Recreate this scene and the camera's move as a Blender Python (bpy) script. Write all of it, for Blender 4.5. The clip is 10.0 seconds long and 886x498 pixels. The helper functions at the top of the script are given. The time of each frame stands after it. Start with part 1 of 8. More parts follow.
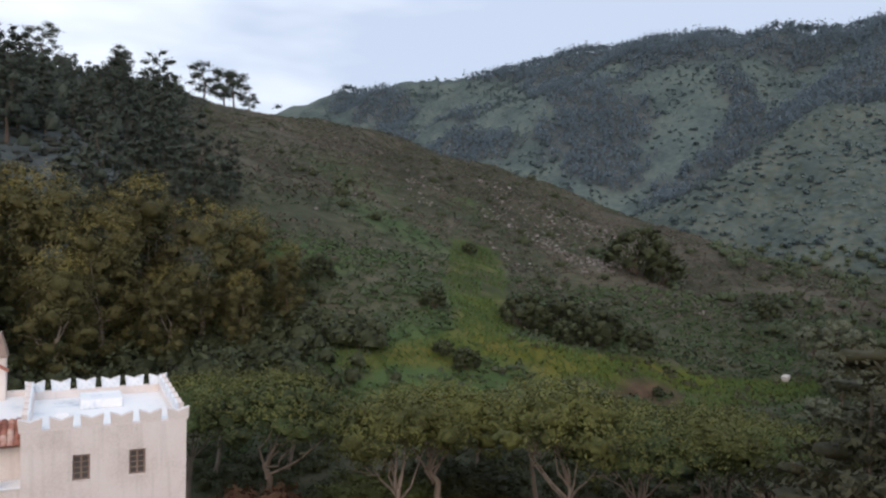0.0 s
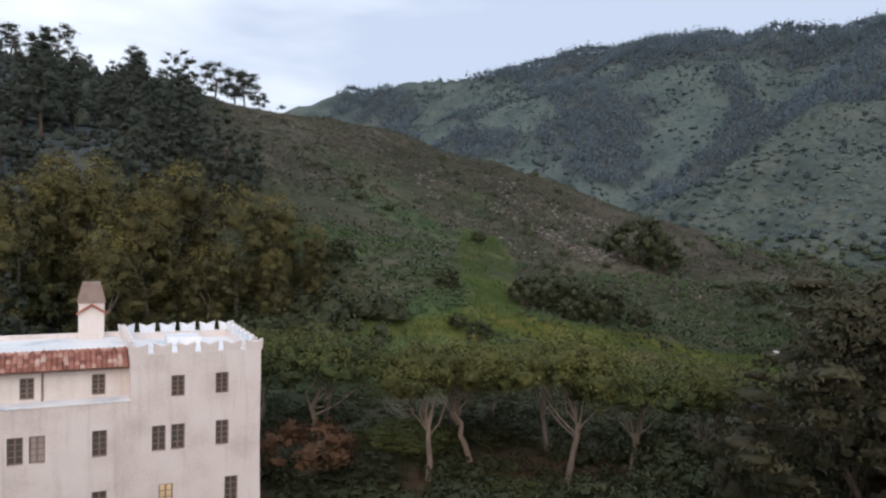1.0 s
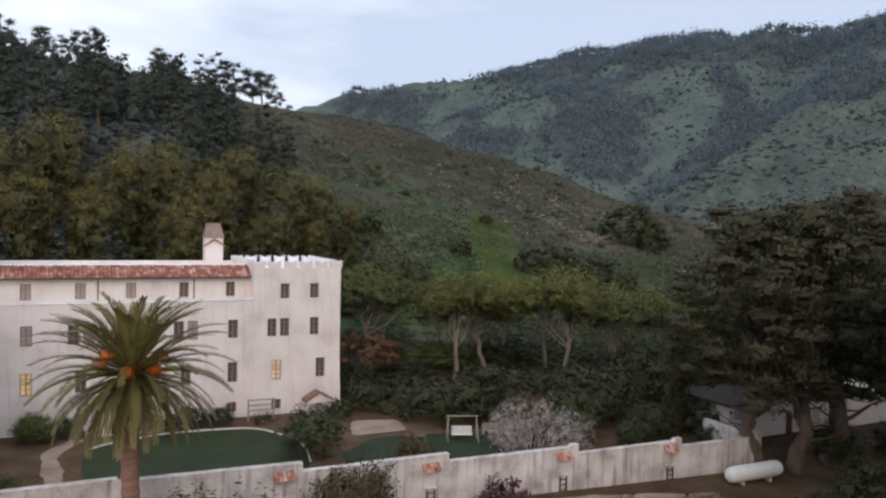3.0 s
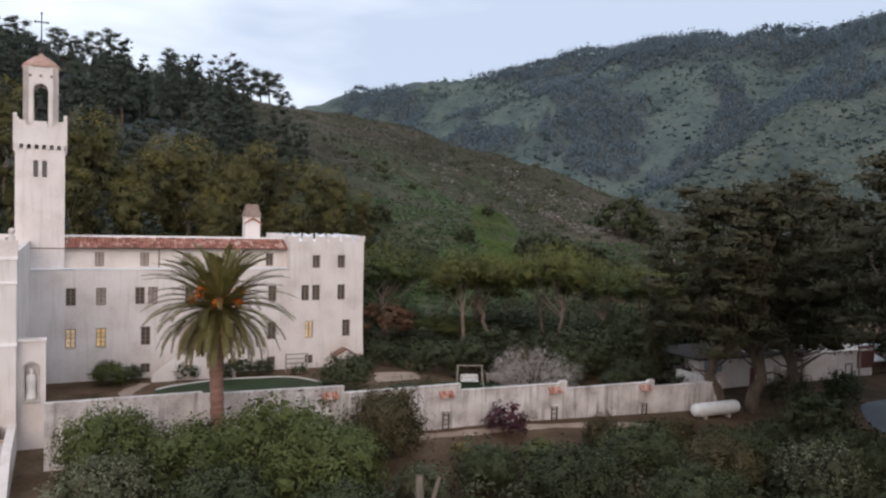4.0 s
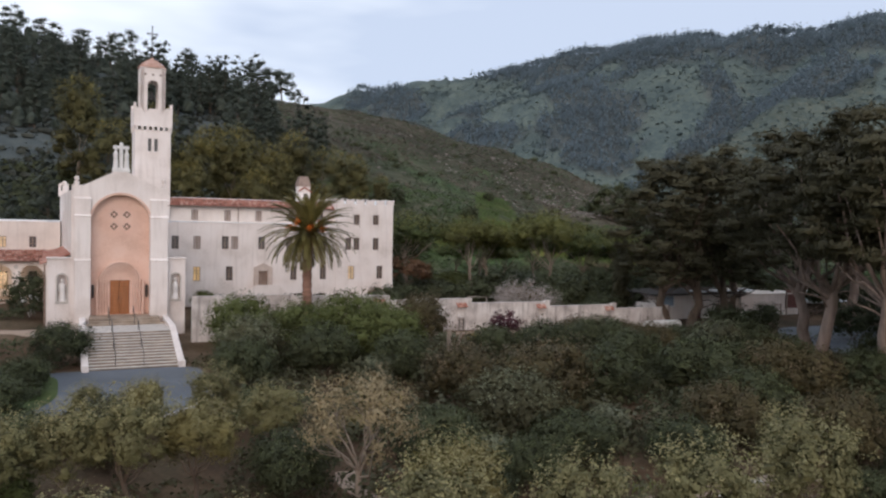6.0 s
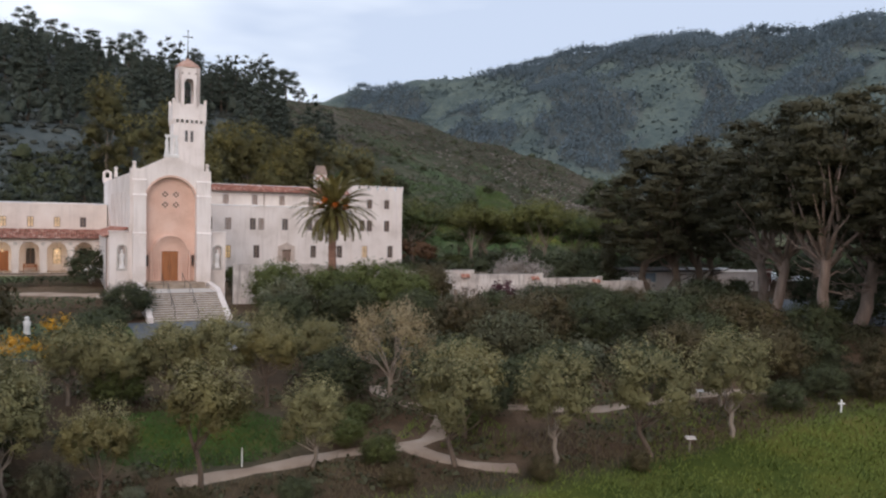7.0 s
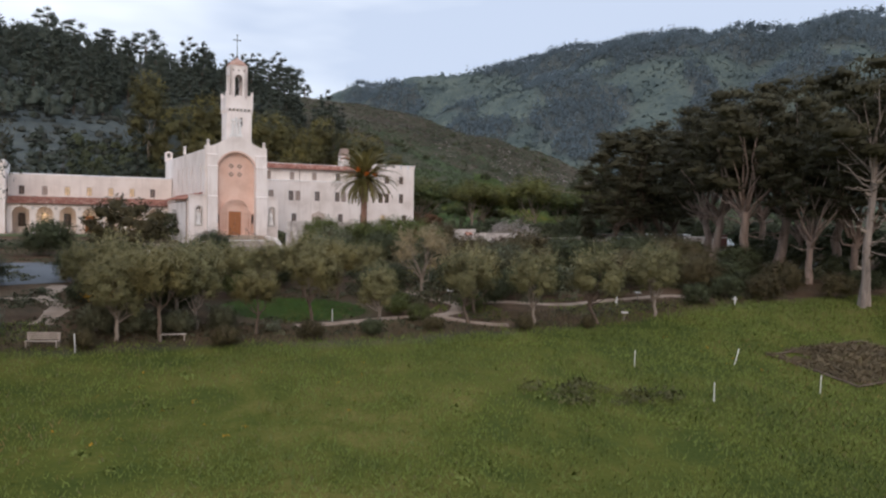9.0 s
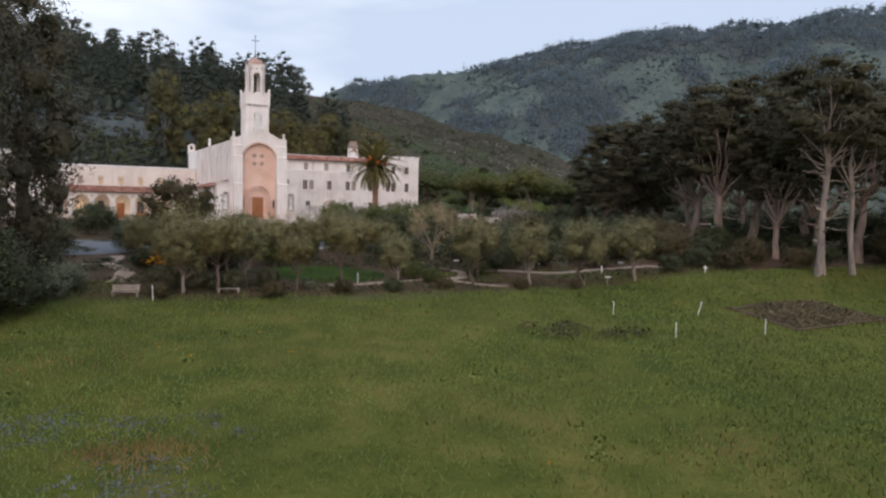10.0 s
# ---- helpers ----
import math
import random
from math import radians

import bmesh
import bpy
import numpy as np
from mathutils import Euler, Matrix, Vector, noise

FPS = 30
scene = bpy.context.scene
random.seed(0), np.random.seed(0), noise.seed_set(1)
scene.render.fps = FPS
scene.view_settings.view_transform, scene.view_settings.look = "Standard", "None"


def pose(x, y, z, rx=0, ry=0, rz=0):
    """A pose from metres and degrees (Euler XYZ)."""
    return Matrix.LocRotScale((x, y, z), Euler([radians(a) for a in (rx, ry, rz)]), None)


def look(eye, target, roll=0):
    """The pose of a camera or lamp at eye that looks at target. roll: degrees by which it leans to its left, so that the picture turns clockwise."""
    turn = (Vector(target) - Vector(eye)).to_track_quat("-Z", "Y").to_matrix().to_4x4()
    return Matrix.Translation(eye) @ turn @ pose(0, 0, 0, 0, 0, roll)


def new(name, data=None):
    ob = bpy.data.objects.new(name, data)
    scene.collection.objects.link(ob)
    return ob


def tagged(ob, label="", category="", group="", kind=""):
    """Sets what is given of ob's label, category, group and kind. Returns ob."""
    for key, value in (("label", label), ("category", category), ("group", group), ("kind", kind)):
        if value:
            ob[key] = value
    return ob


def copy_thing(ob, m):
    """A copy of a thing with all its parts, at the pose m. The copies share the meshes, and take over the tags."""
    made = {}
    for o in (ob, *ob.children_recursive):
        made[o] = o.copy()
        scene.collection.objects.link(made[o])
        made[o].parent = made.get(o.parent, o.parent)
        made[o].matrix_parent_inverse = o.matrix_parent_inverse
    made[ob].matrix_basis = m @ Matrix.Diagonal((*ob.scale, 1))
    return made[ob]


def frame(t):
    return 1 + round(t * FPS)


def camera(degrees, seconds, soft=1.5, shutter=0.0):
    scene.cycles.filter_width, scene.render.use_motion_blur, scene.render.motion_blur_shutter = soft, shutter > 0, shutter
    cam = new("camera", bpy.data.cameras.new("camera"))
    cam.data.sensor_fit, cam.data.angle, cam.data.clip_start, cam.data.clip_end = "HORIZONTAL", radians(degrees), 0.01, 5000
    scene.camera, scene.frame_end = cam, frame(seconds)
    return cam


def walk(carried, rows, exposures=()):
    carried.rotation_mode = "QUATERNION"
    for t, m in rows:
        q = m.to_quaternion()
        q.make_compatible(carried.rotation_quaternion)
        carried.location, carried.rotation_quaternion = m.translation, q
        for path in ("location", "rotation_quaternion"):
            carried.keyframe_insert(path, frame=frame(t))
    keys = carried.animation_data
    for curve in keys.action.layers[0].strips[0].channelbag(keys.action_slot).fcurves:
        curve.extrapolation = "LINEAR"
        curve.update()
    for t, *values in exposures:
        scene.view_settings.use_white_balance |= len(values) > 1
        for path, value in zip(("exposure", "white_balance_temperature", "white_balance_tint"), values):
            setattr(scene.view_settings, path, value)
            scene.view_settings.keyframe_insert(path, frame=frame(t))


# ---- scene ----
cam = camera(59.5, 10.0, soft=2.3)
# seconds, eye, yaw, pitch, lean
PATH = [
    (0.0, (3.08, -0.97, 30.42), -26.43, -2.18, 1.48),
    (0.5, (0.28, -4.38, 29.13), -26.37, -2.13, 1.43),
    (1.0, (-2.50, -8.14, 27.95), -26.32, -2.09, 1.40),
    (1.5, (-5.26, -12.18, 26.84), -26.28, -2.07, 1.39),
    (2.0, (-8.04, -16.46, 25.78), -26.24, -2.05, 1.38),
    (2.5, (-10.83, -20.93, 24.75), -26.20, -2.04, 1.39),
    (3.0, (-13.65, -25.54, 23.72), -26.18, -2.04, 1.40),
    (3.5, (-16.48, -30.27, 22.70), -26.16, -2.05, 1.40),
    (4.0, (-19.33, -35.09, 21.66), -26.14, -2.06, 1.41),
    (4.5, (-22.20, -39.97, 20.61), -26.14, -2.07, 1.41),
    (5.0, (-25.06, -44.88, 19.55), -26.14, -2.09, 1.41),
    (5.5, (-27.92, -49.82, 18.47), -26.15, -2.12, 1.41),
    (6.0, (-30.77, -54.75, 17.39), -26.17, -2.14, 1.39),
    (6.5, (-33.60, -59.67, 16.30), -26.20, -2.18, 1.37),
    (7.0, (-36.41, -64.56, 15.22), -26.24, -2.21, 1.33),
    (7.5, (-39.20, -69.40, 14.15), -26.29, -2.25, 1.29),
    (8.0, (-41.97, -74.19, 13.08), -26.36, -2.30, 1.25),
    (8.5, (-44.74, -78.91, 12.04), -26.44, -2.35, 1.19),
    (9.0, (-47.51, -83.54, 11.02), -26.53, -2.42, 1.13),
    (9.5, (-50.32, -88.07, 10.03), -26.65, -2.48, 1.07),
    (10.0, (-53.19, -92.48, 9.05), -26.78, -2.56, 1.00),
]
walk(cam, [(t, pose(*eye, 0, 0, yaw) @ pose(0, 0, 0, 90 + pitch) @ pose(0, 0, 0, 0, 0, lean)) for t, eye, yaw, pitch, lean in PATH])

# ---------------------------------------------------------------- world and light
world = bpy.data.worlds.new("overcast_dusk_sky")
scene.world = world
world.use_nodes = True
wn, wl = world.node_tree.nodes, world.node_tree.links
wn.clear()
w_out = wn.new("ShaderNodeOutputWorld")
w_bg = wn.new("ShaderNodeBackground")
w_sky = wn.new("ShaderNodeTexSky")
w_sky.sky_type = "NISHITA"
w_sky.sun_disc = False
SUN_ELEV, SUN_AZ = 24.0, 205.0
w_sky.sun_elevation, w_sky.sun_rotation = radians(SUN_ELEV), radians(SUN_AZ)
w_coord = wn.new("ShaderNodeTexCoord")
w_map = wn.new("ShaderNodeMapping")
w_map.inputs["Scale"].default_value = (1.2, 1.2, 4.5)
w_map.inputs["Location"].default_value = (0.35, 0.1, 0.0)
w_noise = wn.new("ShaderNodeTexNoise")
w_noise.inputs["Scale"].default_value = 1.6
w_noise.inputs["Detail"].default_value = 4.0
w_noise.inputs["Roughness"].default_value = 0.5
w_ramp = wn.new("ShaderNodeValToRGB")
w_ramp.color_ramp.elements[0].position, w_ramp.color_ramp.elements[1].position = 0.40, 0.62
w_ramp.color_ramp.elements[0].color = (5.1, 5.85, 7.4, 1)
w_ramp.color_ramp.elements[1].color = (8.6, 9.1, 9.9, 1)
w_mix = wn.new("ShaderNodeMix")
w_mix.data_type = "RGBA"
w_mix.inputs["Factor"].default_value = 0.93
wl.new(w_coord.outputs["Generated"], w_map.inputs["Vector"])
wl.new(w_map.outputs["Vector"], w_noise.inputs["Vector"])
wl.new(w_noise.outputs["Fac"], w_ramp.inputs["Fac"])
wl.new(w_sky.outputs["Color"], w_mix.inputs["A"])
wl.new(w_ramp.outputs["Color"], w_mix.inputs["B"])
wl.new(w_mix.outputs["Result"], w_bg.inputs["Color"])
w_bg.inputs["Strength"].default_value = 0.125
wl.new(w_bg.outputs["Background"], w_out.inputs["Surface"])

sun = new("sun", bpy.data.lights.new("sun", "SUN"))
sun.data.energy, sun.data.angle, sun.data.color = 1.15, radians(40), (1.0, 0.77, 0.64)
az = radians(SUN_AZ)
sun_way = Vector((math.sin(az) * math.cos(radians(SUN_ELEV)), math.cos(az) * math.cos(radians(SUN_ELEV)), math.sin(radians(SUN_ELEV))))
sun.matrix_world = look(sun_way * 100, (0, 0, 0))

# ---------------------------------------------------------------- materials


def node_mat(name):
    m = bpy.data.materials.new(name)
    m.use_nodes = True
    return m, m.node_tree.nodes, m.node_tree.links, m.node_tree.nodes["Principled BSDF"]


def ramp_node(n, stops):
    r = n.new("ShaderNodeValToRGB")
    e = r.color_ramp.elements
    while len(e) < len(stops):
        e.new(0.5)
    for k, (p, c) in zip(e, stops):
        k.position, k.color = p, (*c, 1)
    return r


def surface(name, stops, scale=1.0, rough=0.85, bump=0.3, fine=12.0, stretch=(1, 1, 1), metal=0.0, spread=0.0, stain=None):
    """A solid surface: broad colour change, fine grain, relief; stain: colour and reach of vertical run-off marks."""
    m, n, l, b = node_mat(name)
    co = n.new("ShaderNodeTexCoord")
    mp = n.new("ShaderNodeMapping")
    mp.inputs["Scale"].default_value = stretch
    l.new(co.outputs["Object"], mp.inputs["Vector"])
    big = n.new("ShaderNodeTexNoise")
    big.inputs["Scale"].default_value, big.inputs["Detail"].default_value = scale, 6
    small = n.new("ShaderNodeTexNoise")
    small.inputs["Scale"].default_value, small.inputs["Detail"].default_value = fine, 5
    for t in (big, small):
        l.new(mp.outputs["Vector"], t.inputs["Vector"])
    add = n.new("ShaderNodeMath")
    add.operation = "MULTIPLY_ADD"
    l.new(small.outputs["Fac"], add.inputs[0])
    add.inputs[1].default_value = 0.35
    l.new(big.outputs["Fac"], add.inputs[2])
    fac = n.new("ShaderNodeMath")
    fac.operation = "SUBTRACT"
    l.new(add.outputs[0], fac.inputs[0])
    fac.inputs[1].default_value = 0.175
    out = fac.outputs[0]
    if spread:
        info = n.new("ShaderNodeNewGeometry")
        k = n.new("ShaderNodeMath")
        k.operation = "MULTIPLY_ADD"
        l.new(info.outputs["Random Per Island"], k.inputs[0])
        k.inputs[1].default_value = spread
        l.new(out, k.inputs[2])
        s = n.new("ShaderNodeMath")
        s.operation = "SUBTRACT"
        l.new(k.outputs[0], s.inputs[0])
        s.inputs[1].default_value = spread / 2
        out = s.outputs[0]
    r = ramp_node(n, stops)
    l.new(out, r.inputs["Fac"])
    col = r.outputs["Color"]
    if stain:
        smap = n.new("ShaderNodeMapping")
        smap.inputs["Scale"].default_value = (2.2, 2.2, 0.16)
        l.new(co.outputs["Object"], smap.inputs["Vector"])
        sn = n.new("ShaderNodeTexNoise")
        sn.inputs["Scale"].default_value, sn.inputs["Detail"].default_value = 1.3, 7
        l.new(smap.outputs["Vector"], sn.inputs["Vector"])
        sr = ramp_node(n, [(0.52, (0, 0, 0)), (0.74, (1, 1, 1))])
        l.new(sn.outputs["Fac"], sr.inputs["Fac"])
        amount = n.new("ShaderNodeMath")
        amount.operation = "MULTIPLY"
        l.new(sr.outputs["Color"], amount.inputs[0])
        amount.inputs[1].default_value = stain[1]
        mx = n.new("ShaderNodeMix")
        mx.data_type = "RGBA"
        l.new(amount.outputs[0], mx.inputs["Factor"])
        l.new(col, mx.inputs["A"])
        mx.inputs["B"].default_value = (*stain[0], 1)
        col = mx.outputs["Result"]
    l.new(col, b.inputs["Base Color"])
    b.inputs["Roughness"].default_value, b.inputs["Metallic"].default_value = rough, metal
    if bump:
        bp = n.new("ShaderNodeBump")
        bp.inputs["Strength"].default_value, bp.inputs["Distance"].default_value = bump, 0.03
        l.new(small.outputs["Fac"], bp.inputs["Height"])
        l.new(bp.outputs["Normal"], b.inputs["Normal"])
    return m


def foliage(name, stops, patch=0.5, rough=0.65, gloss=0.25, through_light=0.2, fine=5.0, relief=0.3):
    """Leaves: colour varies leaf by leaf, clump by clump and plant by plant."""
    m, n, l, b = node_mat(name)
    geo = n.new("ShaderNodeNewGeometry")
    info = n.new("ShaderNodeObjectInfo")
    co = n.new("ShaderNodeTexCoord")
    big = n.new("ShaderNodeTexNoise")
    big.inputs["Scale"].default_value, big.inputs["Detail"].default_value = patch, 3
    l.new(co.outputs["Object"], big.inputs["Vector"])
    a = n.new("ShaderNodeMath")
    a.operation = "MULTIPLY_ADD"
    l.new(geo.outputs["Random Per Island"], a.inputs[0])
    a.inputs[1].default_value = 0.16
    l.new(big.outputs["Fac"], a.inputs[2])
    c = n.new("ShaderNodeMath")
    c.operation = "MULTIPLY_ADD"
    l.new(info.outputs["Random"], c.inputs[0])
    c.inputs[1].default_value = 0.25
    l.new(a.outputs[0], c.inputs[2])
    d = n.new("ShaderNodeMath")
    d.operation = "SUBTRACT"
    l.new(c.outputs[0], d.inputs[0])
    d.inputs[1].default_value = 0.225
    r = ramp_node(n, [(p, tuple(min(0.9, v * 1.45) for v in c)) for p, c in stops])
    spots = n.new("ShaderNodeTexNoise")
    spots.inputs["Scale"].default_value, spots.inputs["Detail"].default_value, spots.inputs["Roughness"].default_value = fine, 3, 0.7
    l.new(co.outputs["Object"], spots.inputs["Vector"])
    e = n.new("ShaderNodeMath")
    e.operation = "MULTIPLY_ADD"
    l.new(spots.outputs["Fac"], e.inputs[0])
    e.inputs[1].default_value = 0.34
    l.new(d.outputs[0], e.inputs[2])
    g = n.new("ShaderNodeMath")
    g.operation = "SUBTRACT"
    l.new(e.outputs[0], g.inputs[0])
    g.inputs[1].default_value = 0.17
    l.new(g.outputs[0], r.inputs["Fac"])
    if relief:
        bp = n.new("ShaderNodeBump")
        bp.inputs["Strength"].default_value, bp.inputs["Distance"].default_value = relief, 0.5 / fine
        l.new(spots.outputs["Fac"], bp.inputs["Height"])
        l.new(bp.outputs["Normal"], b.inputs["Normal"])
    l.new(r.outputs["Color"], b.inputs["Base Color"])
    b.inputs["Roughness"].default_value = rough
    b.inputs["Specular IOR Level"].default_value = gloss
    tr = n.new("ShaderNodeBsdfTranslucent")
    l.new(r.outputs["Color"], tr.inputs["Color"])
    mx = n.new("ShaderNodeMixShader")
    mx.inputs["Fac"].default_value = through_light
    l.new(b.outputs["BSDF"], mx.inputs[1])
    l.new(tr.outputs["BSDF"], mx.inputs[2])
    l.new(mx.outputs["Shader"], n["Material Output"].inputs["Surface"])
    return m


def three(c, k=0.55):
    return [(0.2, tuple(v * k for v in c)), (0.5, c), (0.85, tuple(min(1, v * (2 - k) * 1.05) for v in c))]


M_STUCCO = surface("white_stucco", [(0.3, (0.66, 0.585, 0.54)), (0.5, (0.80, 0.725, 0.685)), (0.7, (0.85, 0.785, 0.75))], 0.35, 0.92, 0.25, 9, stain=((0.46, 0.40, 0.36), 0.34))
M_STUCCO_WING = surface("cream_stucco", [(0.3, (0.66, 0.585, 0.535)), (0.55, (0.76, 0.685, 0.63)), (0.75, (0.80, 0.735, 0.69))], 0.5, 0.92, 0.2, 9, stain=((0.52, 0.46, 0.42), 0.35))
M_LIMESTONE = surface("carved_beige_stone", three((0.55, 0.455, 0.40), 0.8), 1.5, 0.9, 0.3, 10)
M_PALM_TRUNK = surface("ringed_palm_trunk", three((0.27, 0.15, 0.11), 0.65), 3, 0.95, 0.7, 9, (0.4, 0.4, 2.5))
M_SALMON = surface("salmon_plaster", [(0.3, (0.67, 0.44, 0.345)), (0.5, (0.76, 0.525, 0.425)), (0.7, (0.80, 0.58, 0.485))], 0.5, 0.9, 0.25, 8)
M_ROOF_WHITE = surface("white_roof_coat", [(0.30, (0.52, 0.58, 0.64)), (0.42, (0.80, 0.84, 0.88)), (0.5, (0.90, 0.91, 0.92)), (0.7, (0.93, 0.93, 0.93))], 0.45, 0.4, 0.15, 6)
M_TILE_PALE = surface("bleached_roof_tile", [(0.15, (0.30, 0.15, 0.11)), (0.5, (0.46, 0.28, 0.22)), (0.9, (0.58, 0.44, 0.38))], 1.2, 0.85, 0.3, 14, spread=0.3)
M_TILE = surface("clay_roof_tile", [(0.15, (0.17, 0.068, 0.045)), (0.45, (0.33, 0.125, 0.085)), (0.65, (0.43, 0.20, 0.145)), (0.9, (0.60, 0.43, 0.36))], 1.2, 0.85, 0.3, 14, spread=0.55)
M_FRAME = surface("window_frame_paint", three((0.26, 0.185, 0.148), 0.7), 2, 0.6, 0.1, 20)
M_TILE_BROWN = surface("brown_roof_tile", three((0.24, 0.135, 0.095), 0.65), 1.4, 0.85, 0.3, 14)
M_TEAK = surface("weathered_brown_boards", three((0.125, 0.075, 0.048), 0.6), 3, 0.8, 0.25, 18, (1, 1, 0.12))
M_DOOR = surface("varnished_wood", three((0.34, 0.13, 0.045), 0.65), 3, 0.5, 0.25, 18, (1, 1, 0.12))
M_IRON = surface("dark_iron", three((0.05, 0.047, 0.045), 0.7), 4, 0.5, 0.1, 20, metal=0.6)
M_STEP = surface("worn_stone_steps", [(0.25, (0.20, 0.155, 0.115)), (0.5, (0.33, 0.262, 0.202)), (0.75, (0.44, 0.36, 0.285))], 1.0, 0.9, 0.3, 10)
M_STATUE = surface("white_painted_stone", three((0.72, 0.70, 0.68), 0.85), 2, 0.75, 0.15, 14)
M_GARDEN_WALL = surface("weathered_stucco_wall", [(0.25, (0.34, 0.30, 0.28)), (0.5, (0.62, 0.57, 0.54)), (0.7, (0.74, 0.70, 0.67))], 0.7, 0.95, 0.4, 7, stain=((0.20, 0.17, 0.15), 0.75))
M_BARK = surface("grey_brown_bark", three((0.13, 0.095, 0.07), 0.5), 2, 0.95, 0.7, 9, (1, 1, 0.25))
M_BARK_PALE = surface("pale_bark", three((0.25, 0.205, 0.165), 0.6), 2, 0.95, 0.6, 9, (1, 1, 0.25))
M_BARK_GREY = surface("weathered_grey_bark", three((0.225, 0.185, 0.158), 0.35), 2, 0.95, 0.9, 7, (1, 1, 0.2))
M_BARK_RED = surface("red_brown_bark", three((0.245, 0.182, 0.148), 0.55), 2, 0.95, 0.7, 9, (1, 1, 0.25))
M_ASPHALT = surface("asphalt", [(0.3, (0.075, 0.085, 0.10)), (0.6, (0.115, 0.13, 0.15)), (0.8, (0.15, 0.165, 0.185))], 0.25, 0.8, 0.2, 15)
M_PATH = surface("sandy_gravel_path", [(0.3, (0.24, 0.17, 0.125)), (0.55, (0.35, 0.265, 0.205)), (0.8, (0.43, 0.345, 0.28))], 0.5, 0.95, 0.4, 14)
M_WOOD_GREY = surface("weathered_wood", three((0.34, 0.29, 0.25), 0.65), 2, 0.9, 0.4, 12, (1, 1, 0.3))
M_WHITE_PAINT = surface("white_paint", three((0.78, 0.78, 0.76), 0.9), 2, 0.55, 0.1, 14)
M_LAWN = foliage("lawn_blades", three((0.021, 0.034, 0.014), 0.6), 0.3, relief=0)
M_LAWN_TERRACE = foliage("terrace_turf", three((0.060, 0.085, 0.026), 0.6), 0.3, relief=0)
M_KERB = surface("pale_concrete_kerb", three((0.52, 0.48, 0.44), 0.75), 2, 0.9, 0.3, 12)

M_GLASS, gn, gl, gb = node_mat("window_glass")
gb.inputs["Base Color"].default_value = (0.105, 0.095, 0.088, 1)
gb.inputs["Roughness"].default_value = 0.06
gb.inputs["Specular IOR Level"].default_value = 0.6
gno = gn.new("ShaderNodeTexNoise")
gno.inputs["Scale"].default_value = 1.7
gbp = gn.new("ShaderNodeBump")
gbp.inputs["Strength"].default_value, gbp.inputs["Distance"].default_value = 0.15, 0.03
gl.new(gno.outputs["Fac"], gbp.inputs["Height"])
gl.new(gbp.outputs["Normal"], gb.inputs["Normal"])


def lit_pane(name, colour, power):
    m, n, l, b = node_mat(name)
    b.inputs["Base Color"].default_value = (0.5, 0.38, 0.2, 1)
    b.inputs["Roughness"].default_value = 0.3
    no = n.new("ShaderNodeTexNoise")
    no.inputs["Scale"].default_value = 1.4
    co = n.new("ShaderNodeTexCoord")
    l.new(co.outputs["Object"], no.inputs["Vector"])
    r = ramp_node(n, [(0.3, tuple(v * 0.35 for v in colour)), (0.7, colour)])
    l.new(no.outputs["Fac"], r.inputs["Fac"])
    l.new(r.outputs["Color"], b.inputs["Emission Color"])
    b.inputs["Emission Strength"].default_value = power
    return m


M_FELT = surface("dark_roof_felt", three((0.055, 0.045, 0.04), 0.7), 1.5, 0.9, 0.3, 12)
M_SHED_RED = surface("dark_red_paint", three((0.13, 0.045, 0.034), 0.7), 2, 0.6, 0.2, 16)
# reflection of the pale sky put into the base colour
M_SKY_PANE = surface("sky_painted_pane", three((0.30, 0.38, 0.46), 0.85), 1, 0.12, 0.0, 6)
M_LIT = lit_pane("lamplit_pane", (0.92, 0.58, 0.26), 0.45)
M_LIT_SOFT = lit_pane("dim_lit_pane", (0.90, 0.64, 0.45), 0.46)
M_CURTAIN = surface("drawn_curtain", three((0.42, 0.36, 0.33), 0.7), 3, 0.9, 0.2, 20, (6, 6, 0.5))

M_ROSE_GLASS = surface("dusty_leaded_glass", three((0.25, 0.165, 0.125), 0.8), 4, 0.4, 0.1, 20)
L_OLIVE = foliage("olive_leaves", three((0.124, 0.117, 0.055), 0.5), 0.6)
L_OLIVE_GOLD = foliage("golden_olive_leaves", three((0.138, 0.120, 0.048), 0.5), 0.6)
L_OLIVE_DIM = foliage("dim_olive_leaves", three((0.062, 0.062, 0.034), 0.5), 0.6)
L_SHRUB = foliage("garden_shrub_leaves", three((0.070, 0.083, 0.026), 0.5), 0.6)
# pale shoot colours that also paint the light on crown tops
L_TIP_GREEN = foliage("lit_green_shoots", three((0.112, 0.127, 0.046), 0.7), 0.8, relief=0)
L_TIP_DARK = foliage("lit_dark_shoots", three((0.080, 0.092, 0.040), 0.7), 0.8, relief=0)
L_TIP_BROWN = foliage("lit_dry_brown_shoots", three((0.110, 0.082, 0.048), 0.7), 0.8, relief=0)
L_TIP_GREY = foliage("lit_silvery_shoots", three((0.168, 0.178, 0.112), 0.7), 0.8, relief=0)
L_TIP_OLIVE = foliage("lit_silvery_olive_shoots", three((0.195, 0.176, 0.085), 0.7), 0.8, relief=0)
L_TIP_OAK = foliage("lit_yellow_green_leaves", three((0.104, 0.104, 0.028), 0.7), 0.5, relief=0)
L_TIP_EUC = foliage("sunlit_eucalyptus_tops", three((0.142, 0.118, 0.036), 0.7), 0.3, relief=0)
L_TIP_GOLD = foliage("lit_golden_shoots", three((0.300, 0.255, 0.110), 0.7), 0.8, relief=0)
L_GREEN = foliage("mid_green_leaves", three((0.058, 0.076, 0.026), 0.42), 0.6)
